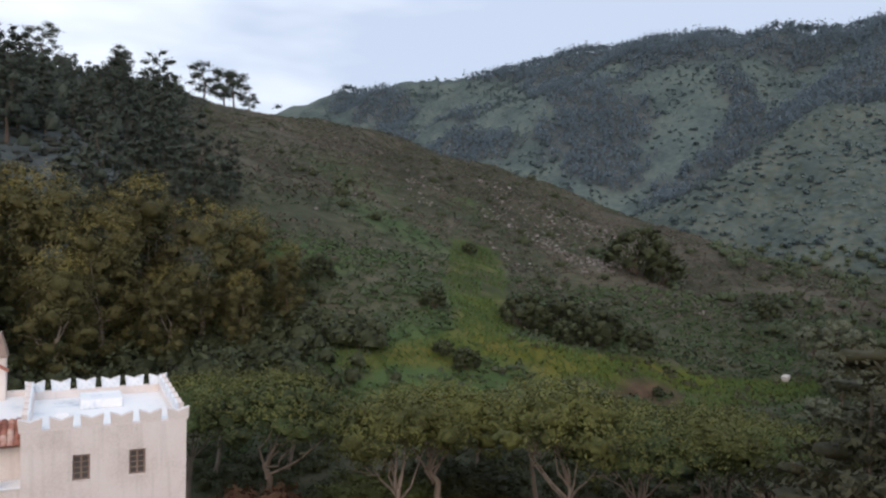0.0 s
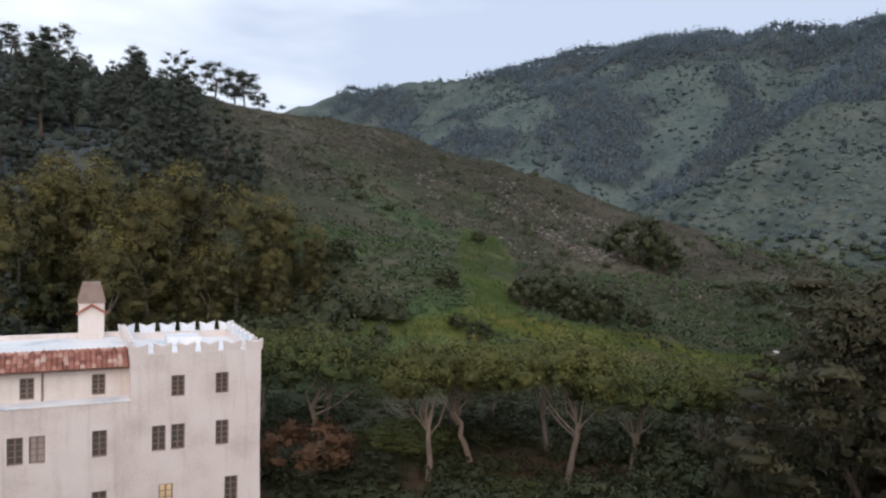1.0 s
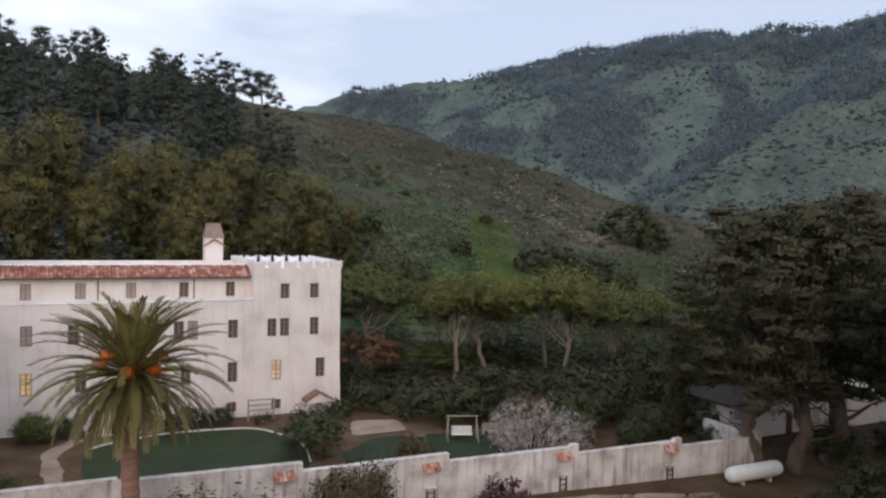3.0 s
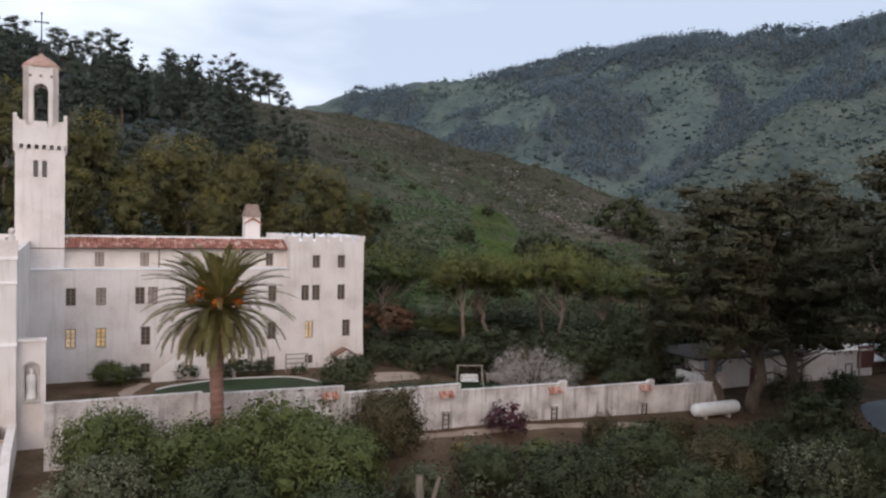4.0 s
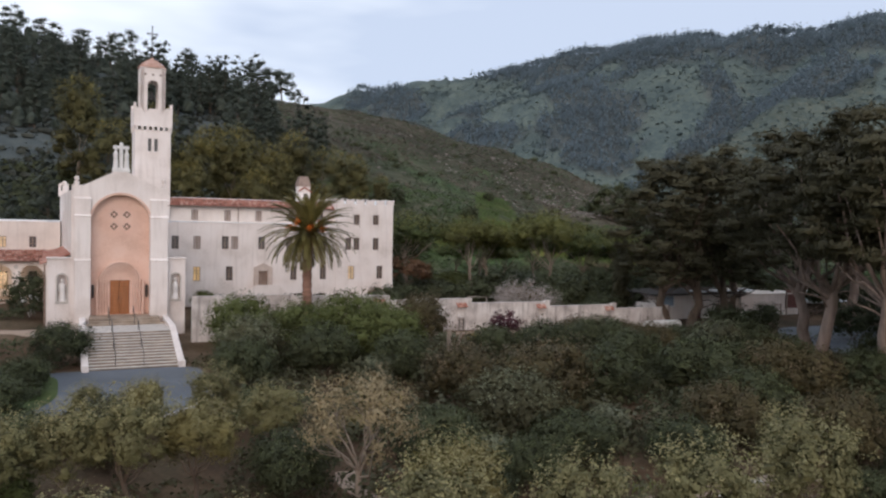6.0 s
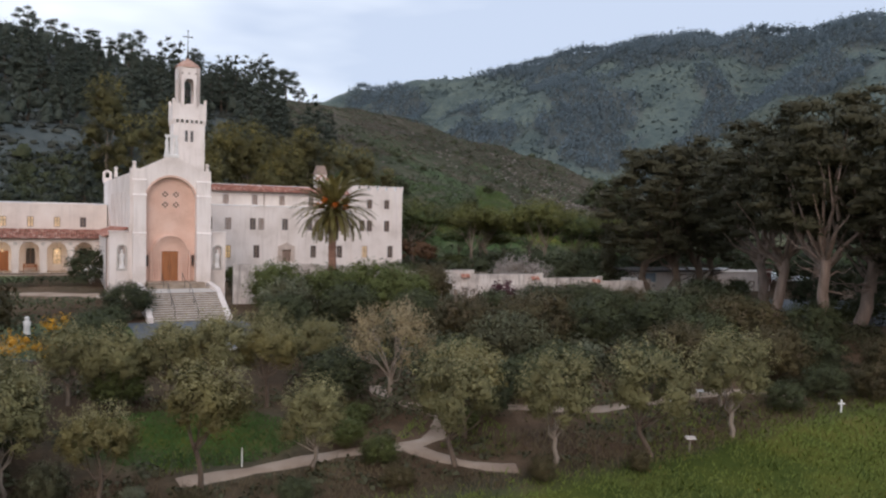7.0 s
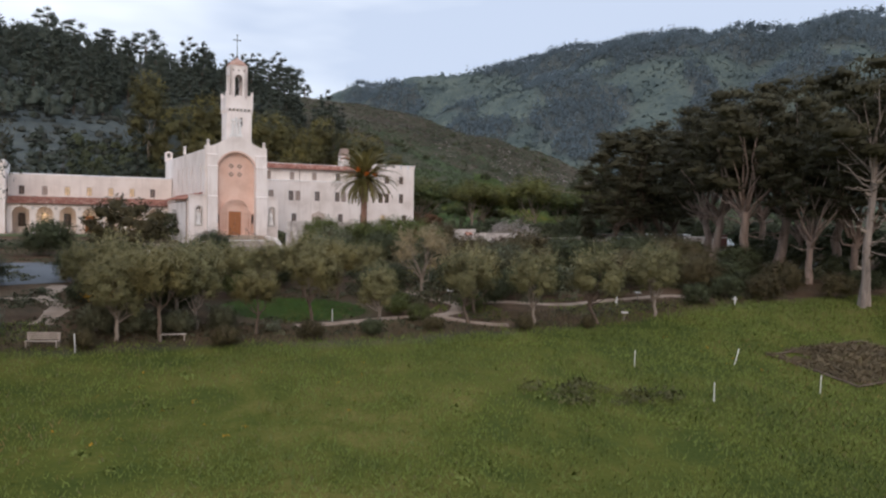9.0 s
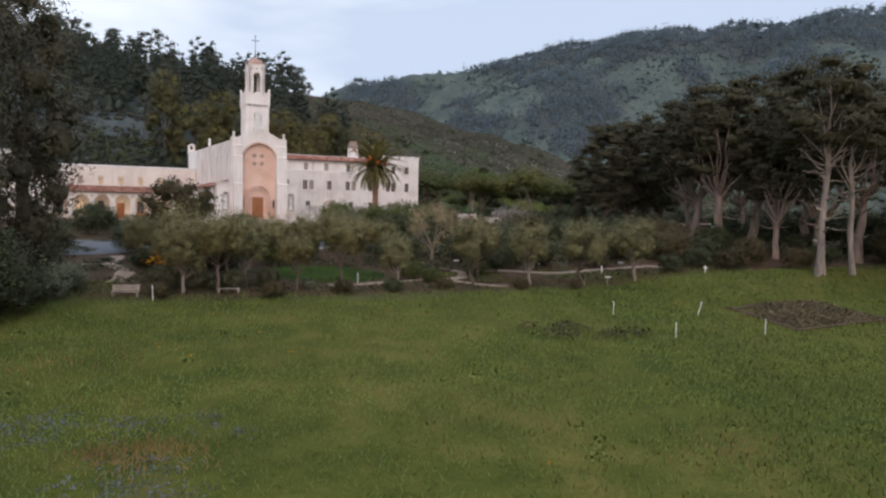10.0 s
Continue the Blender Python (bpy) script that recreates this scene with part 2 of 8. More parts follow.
L_DARK = foliage("dark_shrub_leaves", three((0.043, 0.050, 0.024), 0.5), 0.6)
L_BROWN = foliage("brownish_shrub_leaves", three((0.058, 0.048, 0.022), 0.55), 0.6)
L_TAWNY = foliage("tawny_leaves", three((0.180, 0.145, 0.085), 0.5), 0.6)
L_GOLD = foliage("golden_shrub_leaves", three((0.185, 0.155, 0.062), 0.5), 0.6)
L_GREY = foliage("grey_sage_leaves", three((0.110, 0.118, 0.078), 0.5), 0.6)
L_CYPRESS = foliage("cypress_needles", three((0.046, 0.043, 0.023), 0.6), 0.35)
# base colour lifted a little: hillside haze painted into the needles
L_PINE = foliage("pine_needles", three((0.046, 0.056, 0.043), 0.62), 0.1, fine=2.0)
L_FIELD = foliage("dusky_eucalyptus_leaves", three((0.062, 0.056, 0.034), 0.6), 0.3)
L_OAK = foliage("yellow_green_leaves", three((0.076, 0.080, 0.024), 0.36), 0.35)
L_EUC = foliage("eucalyptus_leaves", three((0.072, 0.066, 0.025), 0.45), 0.15, fine=2.5)
L_RUST = foliage("rust_leaves", three((0.088, 0.050, 0.028), 0.55), 0.6)
L_PALM = foliage("palm_leaflets", three((0.130, 0.112, 0.038), 0.55), 0.4, 0.45, 0.4)
L_ORANGE = foliage("orange_fruit", three((0.42, 0.12, 0.02), 0.6), 1.5)
L_YELLOW = foliage("yellow_flowers", three((0.52, 0.27, 0.03), 0.6), 1.5)
L_WHITE = foliage("white_flowers", three((0.66, 0.62, 0.60), 0.7), 1.5)
L_BLUE = foliage("blue_grey_flowers", three((0.122, 0.136, 0.146), 0.7), 1.5)
L_PLUM = foliage("plum_leaves", three((0.075, 0.030, 0.040), 0.6), 1.0)
L_BARE = surface("bare_grey_twigs", three((0.34, 0.30, 0.28), 0.6), 2, 0.9, 0.0, 8)
L_GRASS = foliage("meadow_grass", three((0.127, 0.156, 0.034), 0.72), 0.12, fine=0.7, relief=0)
L_TUFT = foliage("tuft_leaves", three((0.112, 0.134, 0.032), 0.7), 0.2, fine=0.7, relief=0)
L_SORREL = foliage("sorrel_stalks", three((0.205, 0.132, 0.048), 0.6), 0.3, relief=0)
L_BRUSH = foliage("low_brush_leaves", three((0.082, 0.082, 0.032), 0.6), 0.4)
L_VALLEY = foliage("valley_grass_blades", three((0.072, 0.112, 0.030), 0.6), 0.08, relief=0)
L_LAWN = foliage("lush_orchard_grass", three((0.050, 0.100, 0.020), 0.6), 0.3, relief=0)
L_MARGIN = foliage("withered_margin_grass", three((0.092, 0.070, 0.040), 0.5), 0.3, relief=0)
L_STRAW = foliage("dry_grass", three((0.150, 0.125, 0.060), 0.55), 0.3, relief=0)
L_SCRUB = foliage("hill_scrub", three((0.056, 0.068, 0.040), 0.6), 0.03, fine=2.2)
L_SCRUB_BROWN = foliage("dry_hill_scrub", three((0.092, 0.078, 0.060), 0.65), 0.03, fine=2.2)
L_SCRUB_DIM = foliage("wood_undergrowth", three((0.046, 0.050, 0.040), 0.6), 0.03, fine=2.2)
L_HERB = foliage("slope_herbs", three((0.052, 0.078, 0.030), 0.55), 0.05, fine=2.2)
L_CANYON = foliage("canyon_leaves", three((0.052, 0.066, 0.036), 0.5), 0.05, fine=2.2)
# far bush colour lifted and blued: distance haze painted in
L_BUSH_HAZE = foliage("hazed_far_bush_leaves", three((0.068, 0.092, 0.095), 0.8), 0.02, through_light=0.5, fine=0.8)
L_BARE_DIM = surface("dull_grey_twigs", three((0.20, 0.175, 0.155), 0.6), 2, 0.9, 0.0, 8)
# far scrub and pine colours carry the distance haze too
L_SCRUB_HAZE = foliage("hazed_far_scrub", three((0.098, 0.128, 0.120), 0.75), 0.02, fine=0.8)
L_PINE_HAZE = foliage("hazed_far_pine", three((0.118, 0.152, 0.172), 0.9), 0.02, through_light=0.55, fine=0.7)

# ---------------------------------------------------------------- mesh helpers


def link_mesh(name, verts, faces, material, parent=None, label="", smooth=False, normals=None):
    me = bpy.data.meshes.new(name)
    v = np.asarray(verts, dtype=np.float32).reshape(-1, 3)
    if isinstance(faces, np.ndarray):
        k = faces.shape[1]
        me.vertices.add(len(v))
        me.vertices.foreach_set("co", v.ravel())
        me.loops.add(faces.size)
        me.loops.foreach_set("vertex_index", faces.astype(np.int32).ravel())
        me.polygons.add(len(faces))
        me.polygons.foreach_set("loop_start", np.arange(0, faces.size, k, dtype=np.int32))
        me.update(calc_edges=True)
    else:
        me.from_pydata(v.tolist(), [], faces)
        me.update()
    if smooth:
        me.polygons.foreach_set("use_smooth", np.ones(len(me.polygons), dtype=bool))
    if normals is not None:
        me.polygons.foreach_set("use_smooth", np.ones(len(me.polygons), dtype=bool))
        me.normals_split_custom_set_from_vertices(normals.tolist())
    me.materials.append(material)
    ob = new(name, me)
    if parent is not None:
        ob.parent = parent
    if label:
        ob["label"] = label
    return ob


def part(name, bm, material, parent=None, label="", smooth=False):
    me = bpy.data.meshes.new(name)
    bmesh.ops.recalc_face_normals(bm, faces=bm.faces)
    if smooth:
        for f in bm.faces:
            f.smooth = True
    bm.to_mesh(me)
    bm.free()
    me.materials.append(material)
    ob = new(name, me)
    if parent is not None:
        ob.parent = parent
    if label:
        ob["label"] = label
    return ob


def share(ob, m, parent=None):
    """Another object on the same mesh (parts too), placed at m."""
    c = copy_thing(ob, m)
    if parent is not None:
        c.parent = parent
    return c


def box(bm, x0, x1, y0, y1, z0, z1, bevel=0.0):
    vs = [bm.verts.new((x, y, z)) for z in (z0, z1) for x, y in ((x0, y0), (x1, y0), (x1, y1), (x0, y1))]
    fs = [bm.faces.new([vs[i] for i in f]) for f in ((3, 2, 1, 0), (4, 5, 6, 7), (0, 1, 5, 4), (1, 2, 6, 5), (2, 3, 7, 6), (3, 0, 4, 7))]
    if bevel:
        es = {e for f in fs for e in f.edges}
        bmesh.ops.bevel(bm, geom=list(es), offset=bevel, segments=1, affect="EDGES")
    return bm


def slab(bm, ring, y0, y1):
    """A prism: a ring of (x, z) points pushed from y0 to y1."""
    a = [bm.verts.new((x, y0, z)) for x, z in ring]
    b = [bm.verts.new((x, y1, z)) for x, z in ring]
    bm.faces.new(a)
    bm.faces.new(b[::-1])
    k = len(ring)
    for i in range(k):
        bm.faces.new((a[i], b[i], b[(i + 1) % k], a[(i + 1) % k]))
    return bm


def plate(bm, ring, z0, z1):
    """A prism: a ring of (x, y) points raised from z0 to z1."""
    a = [bm.verts.new((x, y, z0)) for x, y in ring]
    b = [bm.verts.new((x, y, z1)) for x, y in ring]
    bm.faces.new(a[::-1])
    bm.faces.new(b)
    k = len(ring)
    for i in range(k):
        bm.faces.new((a[i], a[(i + 1) % k], b[(i + 1) % k], b[i]))
    return bm


def lathe(bm, x, y, rings, seg=12):
    """A turned solid: rings of (z, radius)."""
    rows = [[bm.verts.new((x + r * math.cos(2 * math.pi * i / seg), y + r * math.sin(2 * math.pi * i / seg), z)) for i in range(seg)] for z, r in rings]
    for a, b in zip(rows, rows[1:]):
        for i in range(seg):
            bm.faces.new((a[i], a[(i + 1) % seg], b[(i + 1) % seg], b[i]))
    bm.faces.new(rows[0][::-1])
    bm.faces.new(rows[-1])
    return bm


def pierced(bm, u0, u1, z0, z1, holes, y0, y1):
    """A wall along x from y0 (front) to y1 (back) with rectangular openings (u0, u1, z0, z1) right through it."""
    us = sorted({u0, u1, *[h[0] for h in holes], *[h[1] for h in holes]})
    zs = sorted({z0, z1, *[h[2] for h in holes], *[h[3] for h in holes]})
    solid = [[not any(h[0] < (a + b) / 2 < h[1] and h[2] < (c + d) / 2 < h[3] for h in holes) for c, d in zip(zs, zs[1:])] for a, b in zip(us, us[1:])]
    grid = {}

    def v(i, j, y):
        if (i, j, y) not in grid:
            grid[i, j, y] = bm.verts.new((us[i], y, zs[j]))
        return grid[i, j, y]

    def full(i, j):
        return 0 <= i < len(us) - 1 and 0 <= j < len(zs) - 1 and solid[i][j]

    for i in range(len(us) - 1):
        for j in range(len(zs) - 1):
            if not solid[i][j]:
                continue
            bm.faces.new((v(i, j, y0), v(i + 1, j, y0), v(i + 1, j + 1, y0), v(i, j + 1, y0)))
            bm.faces.new((v(i, j, y1), v(i, j + 1, y1), v(i + 1, j + 1, y1), v(i + 1, j, y1)))
            for di, dj, a, b in ((-1, 0, (i, j), (i, j + 1)), (1, 0, (i + 1, j), (i + 1, j + 1)), (0, -1, (i, j), (i + 1, j)), (0, 1, (i, j + 1), (i + 1, j + 1))):
                if not full(i + di, j + dj):
                    bm.faces.new((v(*a, y0), v(*b, y0), v(*b, y1), v(*a, y1)))
    return bm


def arch_ring(c, r, z0, zs, n=14, point=0.0):
    """The outline of an arched opening: centre, half width, sill, springing; point raises the crown."""
    top = [(c + r * math.cos(math.pi * i / n), zs + (r + point) * math.sin(math.pi * i / n)) for i in range(n + 1)]
    return [(c - r, z0), (c + r, z0)] + top


def arched(bm, edges, top, y0, y1, arches, base):
    """A wall along x with arched openings (centre, half width, sill, springing) under a top line given as a function of x."""
    us = set(edges)
    for c, r, s, p in arches:
        us |= {round(c + r * math.cos(math.pi * i / 14), 4) for i in range(15)}
    us = sorted(us)

    def span(u):
        for c, r, s, p in arches:
            if abs(u - c) < r:
                return s, p, c, r
        return None

    def lift(u, o):
        s, p, c, r = o
        return p + math.sqrt(max(0, r * r - (u - c) ** 2))

    for a, b in zip(us, us[1:]):
        o = span((a + b) / 2)
        runs = [(base, base, top(a), top(b))] if not o else [(lift(a, o), lift(b, o), top(a), top(b))] + ([(base, base, o[0], o[0])] if o[0] > base + 0.01 else [])
        for la, lb, ha, hb in runs:
            f = [bm.verts.new(q) for q in ((a, y0, la), (b, y0, lb), (b, y0, hb), (a, y0, ha))]
            g = [bm.verts.new(q) for q in ((a, y1, la), (b, y1, lb), (b, y1, hb), (a, y1, ha))]
            bm.faces.new(f)
            bm.faces.new(g[::-1])
            bm.faces.new((f[0], g[0], g[1], f[1]))
            bm.faces.new((f[3], f[2], g[2], g[3]))
        sides = []
        if o:
            s, p, c, r = o
            if abs(a - (c - r)) < 1e-3:
                sides.append((a, s, p))
            if abs(b - (c + r)) < 1e-3:
                sides.append((b, s, p))
        for u, s, p in sides:
            bm.faces.new([bm.verts.new(q) for q in ((u, y0, s), (u, y1, s), (u, y1, p), (u, y0, p))])
    for u in (us[0], us[-1]):
        bm.faces.new([bm.verts.new(q) for q in ((u, y0, base), (u, y1, base), (u, y1, top(u)), (u, y0, top(u)))])
    bmesh.ops.remove_doubles(bm, verts=bm.verts, dist=0.0005)
    return bm


def tube(points, radii, seg=7):
    """Vertices and quads of a tapered tube along points."""
    p = np.asarray(points, float)
    d = np.gradient(p, axis=0)
    d /= np.linalg.norm(d, axis=1)[:, None] + 1e-9
    ref = np.where(np.abs(d[:, 2:3]) < 0.9, [[0, 0, 1.0]], [[1.0, 0, 0]])
    a = np.cross(d, ref)
    a /= np.linalg.norm(a, axis=1)[:, None] + 1e-9
    b = np.cross(d, a)
    ang = np.arange(seg) * 2 * math.pi / seg
    r = np.asarray(radii, float)[:, None, None]
    v = p[:, None, :] + r * (np.cos(ang)[None, :, None] * a[:, None, :] + np.sin(ang)[None, :, None] * b[:, None, :])
    n = len(p)
    i, j = np.meshgrid(np.arange(n - 1), np.arange(seg), indexing="ij")
    q = np.stack([i * seg + j, i * seg + (j + 1) % seg, (i + 1) * seg + (j + 1) % seg, (i + 1) * seg + j], -1).reshape(-1, 4)
    return v.reshape(-1, 3), q


def joined(pieces):
    vs, fs, k = [], [], 0
    for v, f in pieces:
        vs.append(v)
        fs.append(f + k)
        k += len(v)
    return np.concatenate(vs), np.concatenate(fs)


def leaf_quads(rng, centre, out, size, aspect=0.55, loose=0.36):
    """One small pointed leaf spray per centre: a diamond that faces outward, more or less; vertices, quads and soft normals."""
    n = len(centre)
    face = out + rng.normal(0, loose, (n, 3))
    face /= np.linalg.norm(face, axis=1)[:, None] + 1e-9
    way = np.cross(face, rng.normal(0, 1, (n, 3)))
    way /= np.linalg.norm(way, axis=1)[:, None] + 1e-9
    side = np.cross(face, way)
    s = (np.asarray(size) * rng.uniform(0.6, 1.35, n))[:, None]
    v = np.stack([centre - way * s * 0.5, centre - side * s * aspect * 0.5, centre + way * s * 0.5, centre + side * s * aspect * 0.5], 1)
    soft = out * 1.0 + face * 0.25 + np.array([0, 0, 0.2])
    soft /= np.linalg.norm(soft, axis=1)[:, None] + 1e-9
    return v.reshape(-1, 3), np.arange(4 * n).reshape(-1, 4), np.repeat(soft, 4, axis=0)


def clump_points(rng, c, r, n, inner=0.55, flat=1.0, spray=6):
    """Leaf places in small sprays over the outer shell of an uneven ellipsoid, and the way out of it."""
    m = max(5, n // spray)
    d = rng.normal(0, 1, (m, 3))
    d /= np.linalg.norm(d, axis=1)[:, None]
    rad = rng.uniform(inner, 1.12, m) ** 0.6
    lump = 1 + 0.25 * np.sin(4.1 * d[:, 0] + 1.3 * c[0]) * np.cos(3.7 * d[:, 1] + c[1]) + 0.15 * np.sin(9 * d[:, 2] + c[2] + 5 * d[:, 0])
    k = rng.integers(0, m, n)
    p = (d * (rad * lump)[:, None])[k] + rng.normal(0, 0.13, (n, 3))
    o = d[k] + rng.normal(0, 0.2, (n, 3))
    return np.asarray(c) + p * np.asarray([r, r, r * flat]), o / np.linalg.norm(o, axis=1)[:, None]


def unit_blob():
    """A rounded cube of 24 quads: directions and faces."""
    seen, fs = {}, []
    for ax in range(3):
        for sg in (-1, 1):
            for i in (-1, 0):
                for j in (-1, 0):
                    q = []
                    for a, b in ((i, j), (i + 1, j), (i + 1, j + 1), (i, j + 1)):
                        p = [0, 0, 0]
                        p[ax], p[(ax + 1) % 3], p[(ax + 2) % 3] = sg, a, b
                        q.append(seen.setdefault(tuple(p), len(seen)))
                    fs.append(q if sg > 0 else q[::-1])
    d = np.array(list(seen), float)
    return d / np.linalg.norm(d, axis=1)[:, None], np.array(fs)


BLOB_D, BLOB_F = unit_blob()
DOME_D = np.array([(math.cos(i * math.pi / 3 + k * 0.5) * math.cos(e), math.sin(i * math.pi / 3 + k * 0.5) * math.cos(e), math.sin(e)) for k, e in enumerate((-0.15, 0.55, 1.15)) for i in range(6)])
DOME_F = np.array([[k * 6 + i, k * 6 + (i + 1) % 6, k * 6 + 6 + (i + 1) % 6, k * 6 + 6 + i] for k in range(2) for i in range(6)] + [[12, 13, 14, 15], [12, 15, 16, 17]])


def masses(rng, centre, radii, ds, fs, rough=0.2):
    """Solid uneven leaf masses: one rounded lump at each centre; vertices, quads and normals."""
    n, k = len(centre), len(ds)
    lump = rng.uniform(1 - rough, 1 + rough, (n, k, 1))
    v = centre[:, None, :] + ds[None] * radii[:, None, :] * lump
    f = fs[None] + (np.arange(n) * k)[:, None, None]
    nn = ds[None] / radii[:, None, :] * radii.mean(axis=1)[:, None, None] + rng.normal(0, 0.5, (n, k, 3))
    nn /= np.linalg.norm(nn, axis=2)[:, :, None]
    return v.reshape(-1, 3), f.reshape(-1, 4), nn.reshape(-1, 3)


def vnoise(x, y, size, seed=0):
    """Smooth value noise in 0..1."""
    x, y = np.asarray(x) / size, np.asarray(y) / size
    i, j = np.floor(x), np.floor(y)
    u, v = x - i, y - j
    u, v = u * u * (3 - 2 * u), v * v * (3 - 2 * v)

    def h(a, b):
        s = np.sin(a * 127.1 + b * 311.7 + seed * 74.7) * 43758.5453
        return s - np.floor(s)

    return (h(i, j) * (1 - u) + h(i + 1, j) * u) * (1 - v) + (h(i, j + 1) * (1 - u) + h(i + 1, j + 1) * u) * v


# ---------------------------------------------------------------- the lie of the land
RIDGES = [
    # crest line (x, y, z), fall per metre, waviness
    ([(-900, 250, 95), (-300, 340, 112), (-61, 377, 101), (-14, 374, 94), (19, 372, 90), (43, 366, 87), (82, 350, 75), (105, 334, 70.5), (145, 319, 62.5), (164, 299, 57), (171, 277, 49.5), (179, 248, 41), (176, 213, 30.5), (174, 181, 20.5), (169, 158, 14.5), (165, 138, 8)], 0.305, 1.0),
    ([(244, 969, 155), (315, 928, 184), (337, 888, 186), (385, 814, 190), (429, 735, 188), (434, 697, 191), (450, 638, 194), (468, 575, 195), (488, 490, 188), (516, 429, 183), (547, 372, 182), (620, 250, 190), (800, 50, 200), (1100, -400, 180)], 0.60, 1.0),
    ([(390, 640, 150), (330, 560, 105), (285, 470, 70), (262, 400, 42)], 0.62, 0.8),
    ([(500, 470, 165), (430, 400, 118), (370, 350, 80), (320, 330, 50)], 0.62, 0.8),
    ([(228, 241, 20), (263, 262, 41), (309, 272, 61), (354, 280, 81), (416, 280, 100), (520, 300, 150)], 0.5, 0.7),
    ([(-50, 900, 60), (244, 969, 152)], 0.3, 1.0),
]


def hills(x, y, which=False):
    out, owner = np.full(np.shape(x), -60.0), np.full(np.shape(x), -1)
    order = -1
    for line, fall, wave in RIDGES:
        best = np.full(np.shape(x), -1e9)
        for (ax, ay, az), (bx, by, bz) in zip(line, line[1:]):
            dx, dy = bx - ax, by - ay
            t = np.clip(((x - ax) * dx + (y - ay) * dy) / (dx * dx + dy * dy), 0, 1)
            d = np.hypot(x - ax - t * dx, y - ay - t * dy)
            best = np.maximum(best, az + t * (bz - az) - fall * d * (1 - 0.00025 * np.minimum(d, 500)))
        rough = (vnoise(x, y, 46, 3) - 0.5) * 9 + (vnoise(x, y, 17, 5) - 0.5) * 3.0 + (vnoise(x, y, 7, 9) - 0.5) * 1.0
        if az > 30 and line[0][0] > 100:
            gully = vnoise(0.45 * x - 0.89 * y, 0.24 * x + 0.12 * y, 62, 13)
            rough = rough + (0.62 - np.abs(2 * gully - 1)) * 24 + (vnoise(0.45 * x - 0.89 * y, 0.4 * x + 0.2 * y, 26, 14) - 0.5) * 11
        fade = np.clip((np.max([c[2] for c in line]) - best) / 45, 0.12, 1)
        order += 1
        owner = np.where(best + rough * wave * fade > out, order, owner)
        out = np.maximum(out, best + rough * wave * fade)
    return (out, owner) if which else out


def plain(x, y):
    z = np.interp(y, [-2000, -300, -92, -50.5, -43, -31.5, -20, -2, 9, 14, 19, 45, 60, 400], [-60, -22, -4.2, 0.35, 1.15, 2.25, 3.3, 4.9, 5.2, 5.5, 6.0, 6.15, 6.5, 6.5])
    right = np.clip((x - 12) / 30, 0, 1) * np.clip((y + 10) / 20, 0, 1) * np.clip((70 - y) / 40, 0, 1)
    z = z - 1.1 * right
    left = np.clip((-31.5 - x) / 1.5, 0, 1) * np.clip((y - 19) / 9, 0, 1)
    z = z * (1 - left) + np.maximum(z, 7.35) * left
    z = z + 1.0 * np.clip((x + 4) / 13, 0, 1) * np.clip((y + 41) / 8, 0, 1) * np.clip((-8 - y) / 10, 0, 1)
    calm = np.clip((-y - 12) / 20, 0.12, 1)
    return z + (vnoise(x, y, 9, 1) - 0.5) * 0.35 * calm


def ground_z(x, y):
    x, y = np.asarray(x, float), np.asarray(y, float)
    a, b = plain(x, y), hills(x, y)
    b = b - np.clip(88 - y, 0, 70) * 0.35 - 7.5 * np.exp(-((x - 2) / 34) ** 2 - ((y - 101) / 20) ** 2)
    k = 3.0
    d = np.clip(0.5 + 0.5 * (b - a) / k, 0, 1)
    return a * (1 - d) + b * d + k * d * (1 - d)


def gz(x, y):
    return float(ground_z(np.array([x]), np.array([y]))[0])


def axis(lo, a, b, hi, step, grow):
    mid = list(np.arange(a, b + 0.01, step))
    s, v = step, b
    while v < hi:
        s *= grow
        v += s
        mid.append(v)
    s, v = step, a
    while v > lo:
        s *= grow
        v -= s
        mid.insert(0, v)
    return np.array(mid)


gx = axis(-2600, -70, 70, 2600, 2.2, 1.02)
gy = axis(-1500, -90, 60, 2600, 2.2, 1.018)
GX, GY = np.meshgrid(gx, gy)
GZ = ground_z(GX, GY)
ni, nj = len(gx), len(gy)
ii, jj = np.meshgrid(np.arange(ni - 1), np.arange(nj - 1))
quads = np.stack([jj * ni + ii, jj * ni + ii + 1, (jj + 1) * ni + ii + 1, (jj + 1) * ni + ii], -1).reshape(-1, 4)


def bump_at(x, y, cx, cy, rx, ry, turn=0.0):
    c, s = math.cos(radians(turn)), math.sin(radians(turn))
    u, v = (x - cx) * c + (y - cy) * s, -(x - cx) * s + (y - cy) * c
    return np.clip(1.25 - np.hypot(u / rx, v / ry), 0, 1)


def near_line(x, y, line, w):
    """One along a line of points, falling to nothing at 1.3 times its half width."""
    d = np.full(np.shape(x), 1e9)
    for (ax, ay), (bx, by) in zip(line, line[1:]):
        dx, dy = bx - ax, by - ay
        t = np.clip(((x - ax) * dx + (y - ay) * dy) / (dx * dx + dy * dy), 0, 1)
        d = np.minimum(d, np.hypot(x - ax - t * dx, y - ay - t * dy))
    return np.clip((1.3 - d / w) * 2, 0, 1)


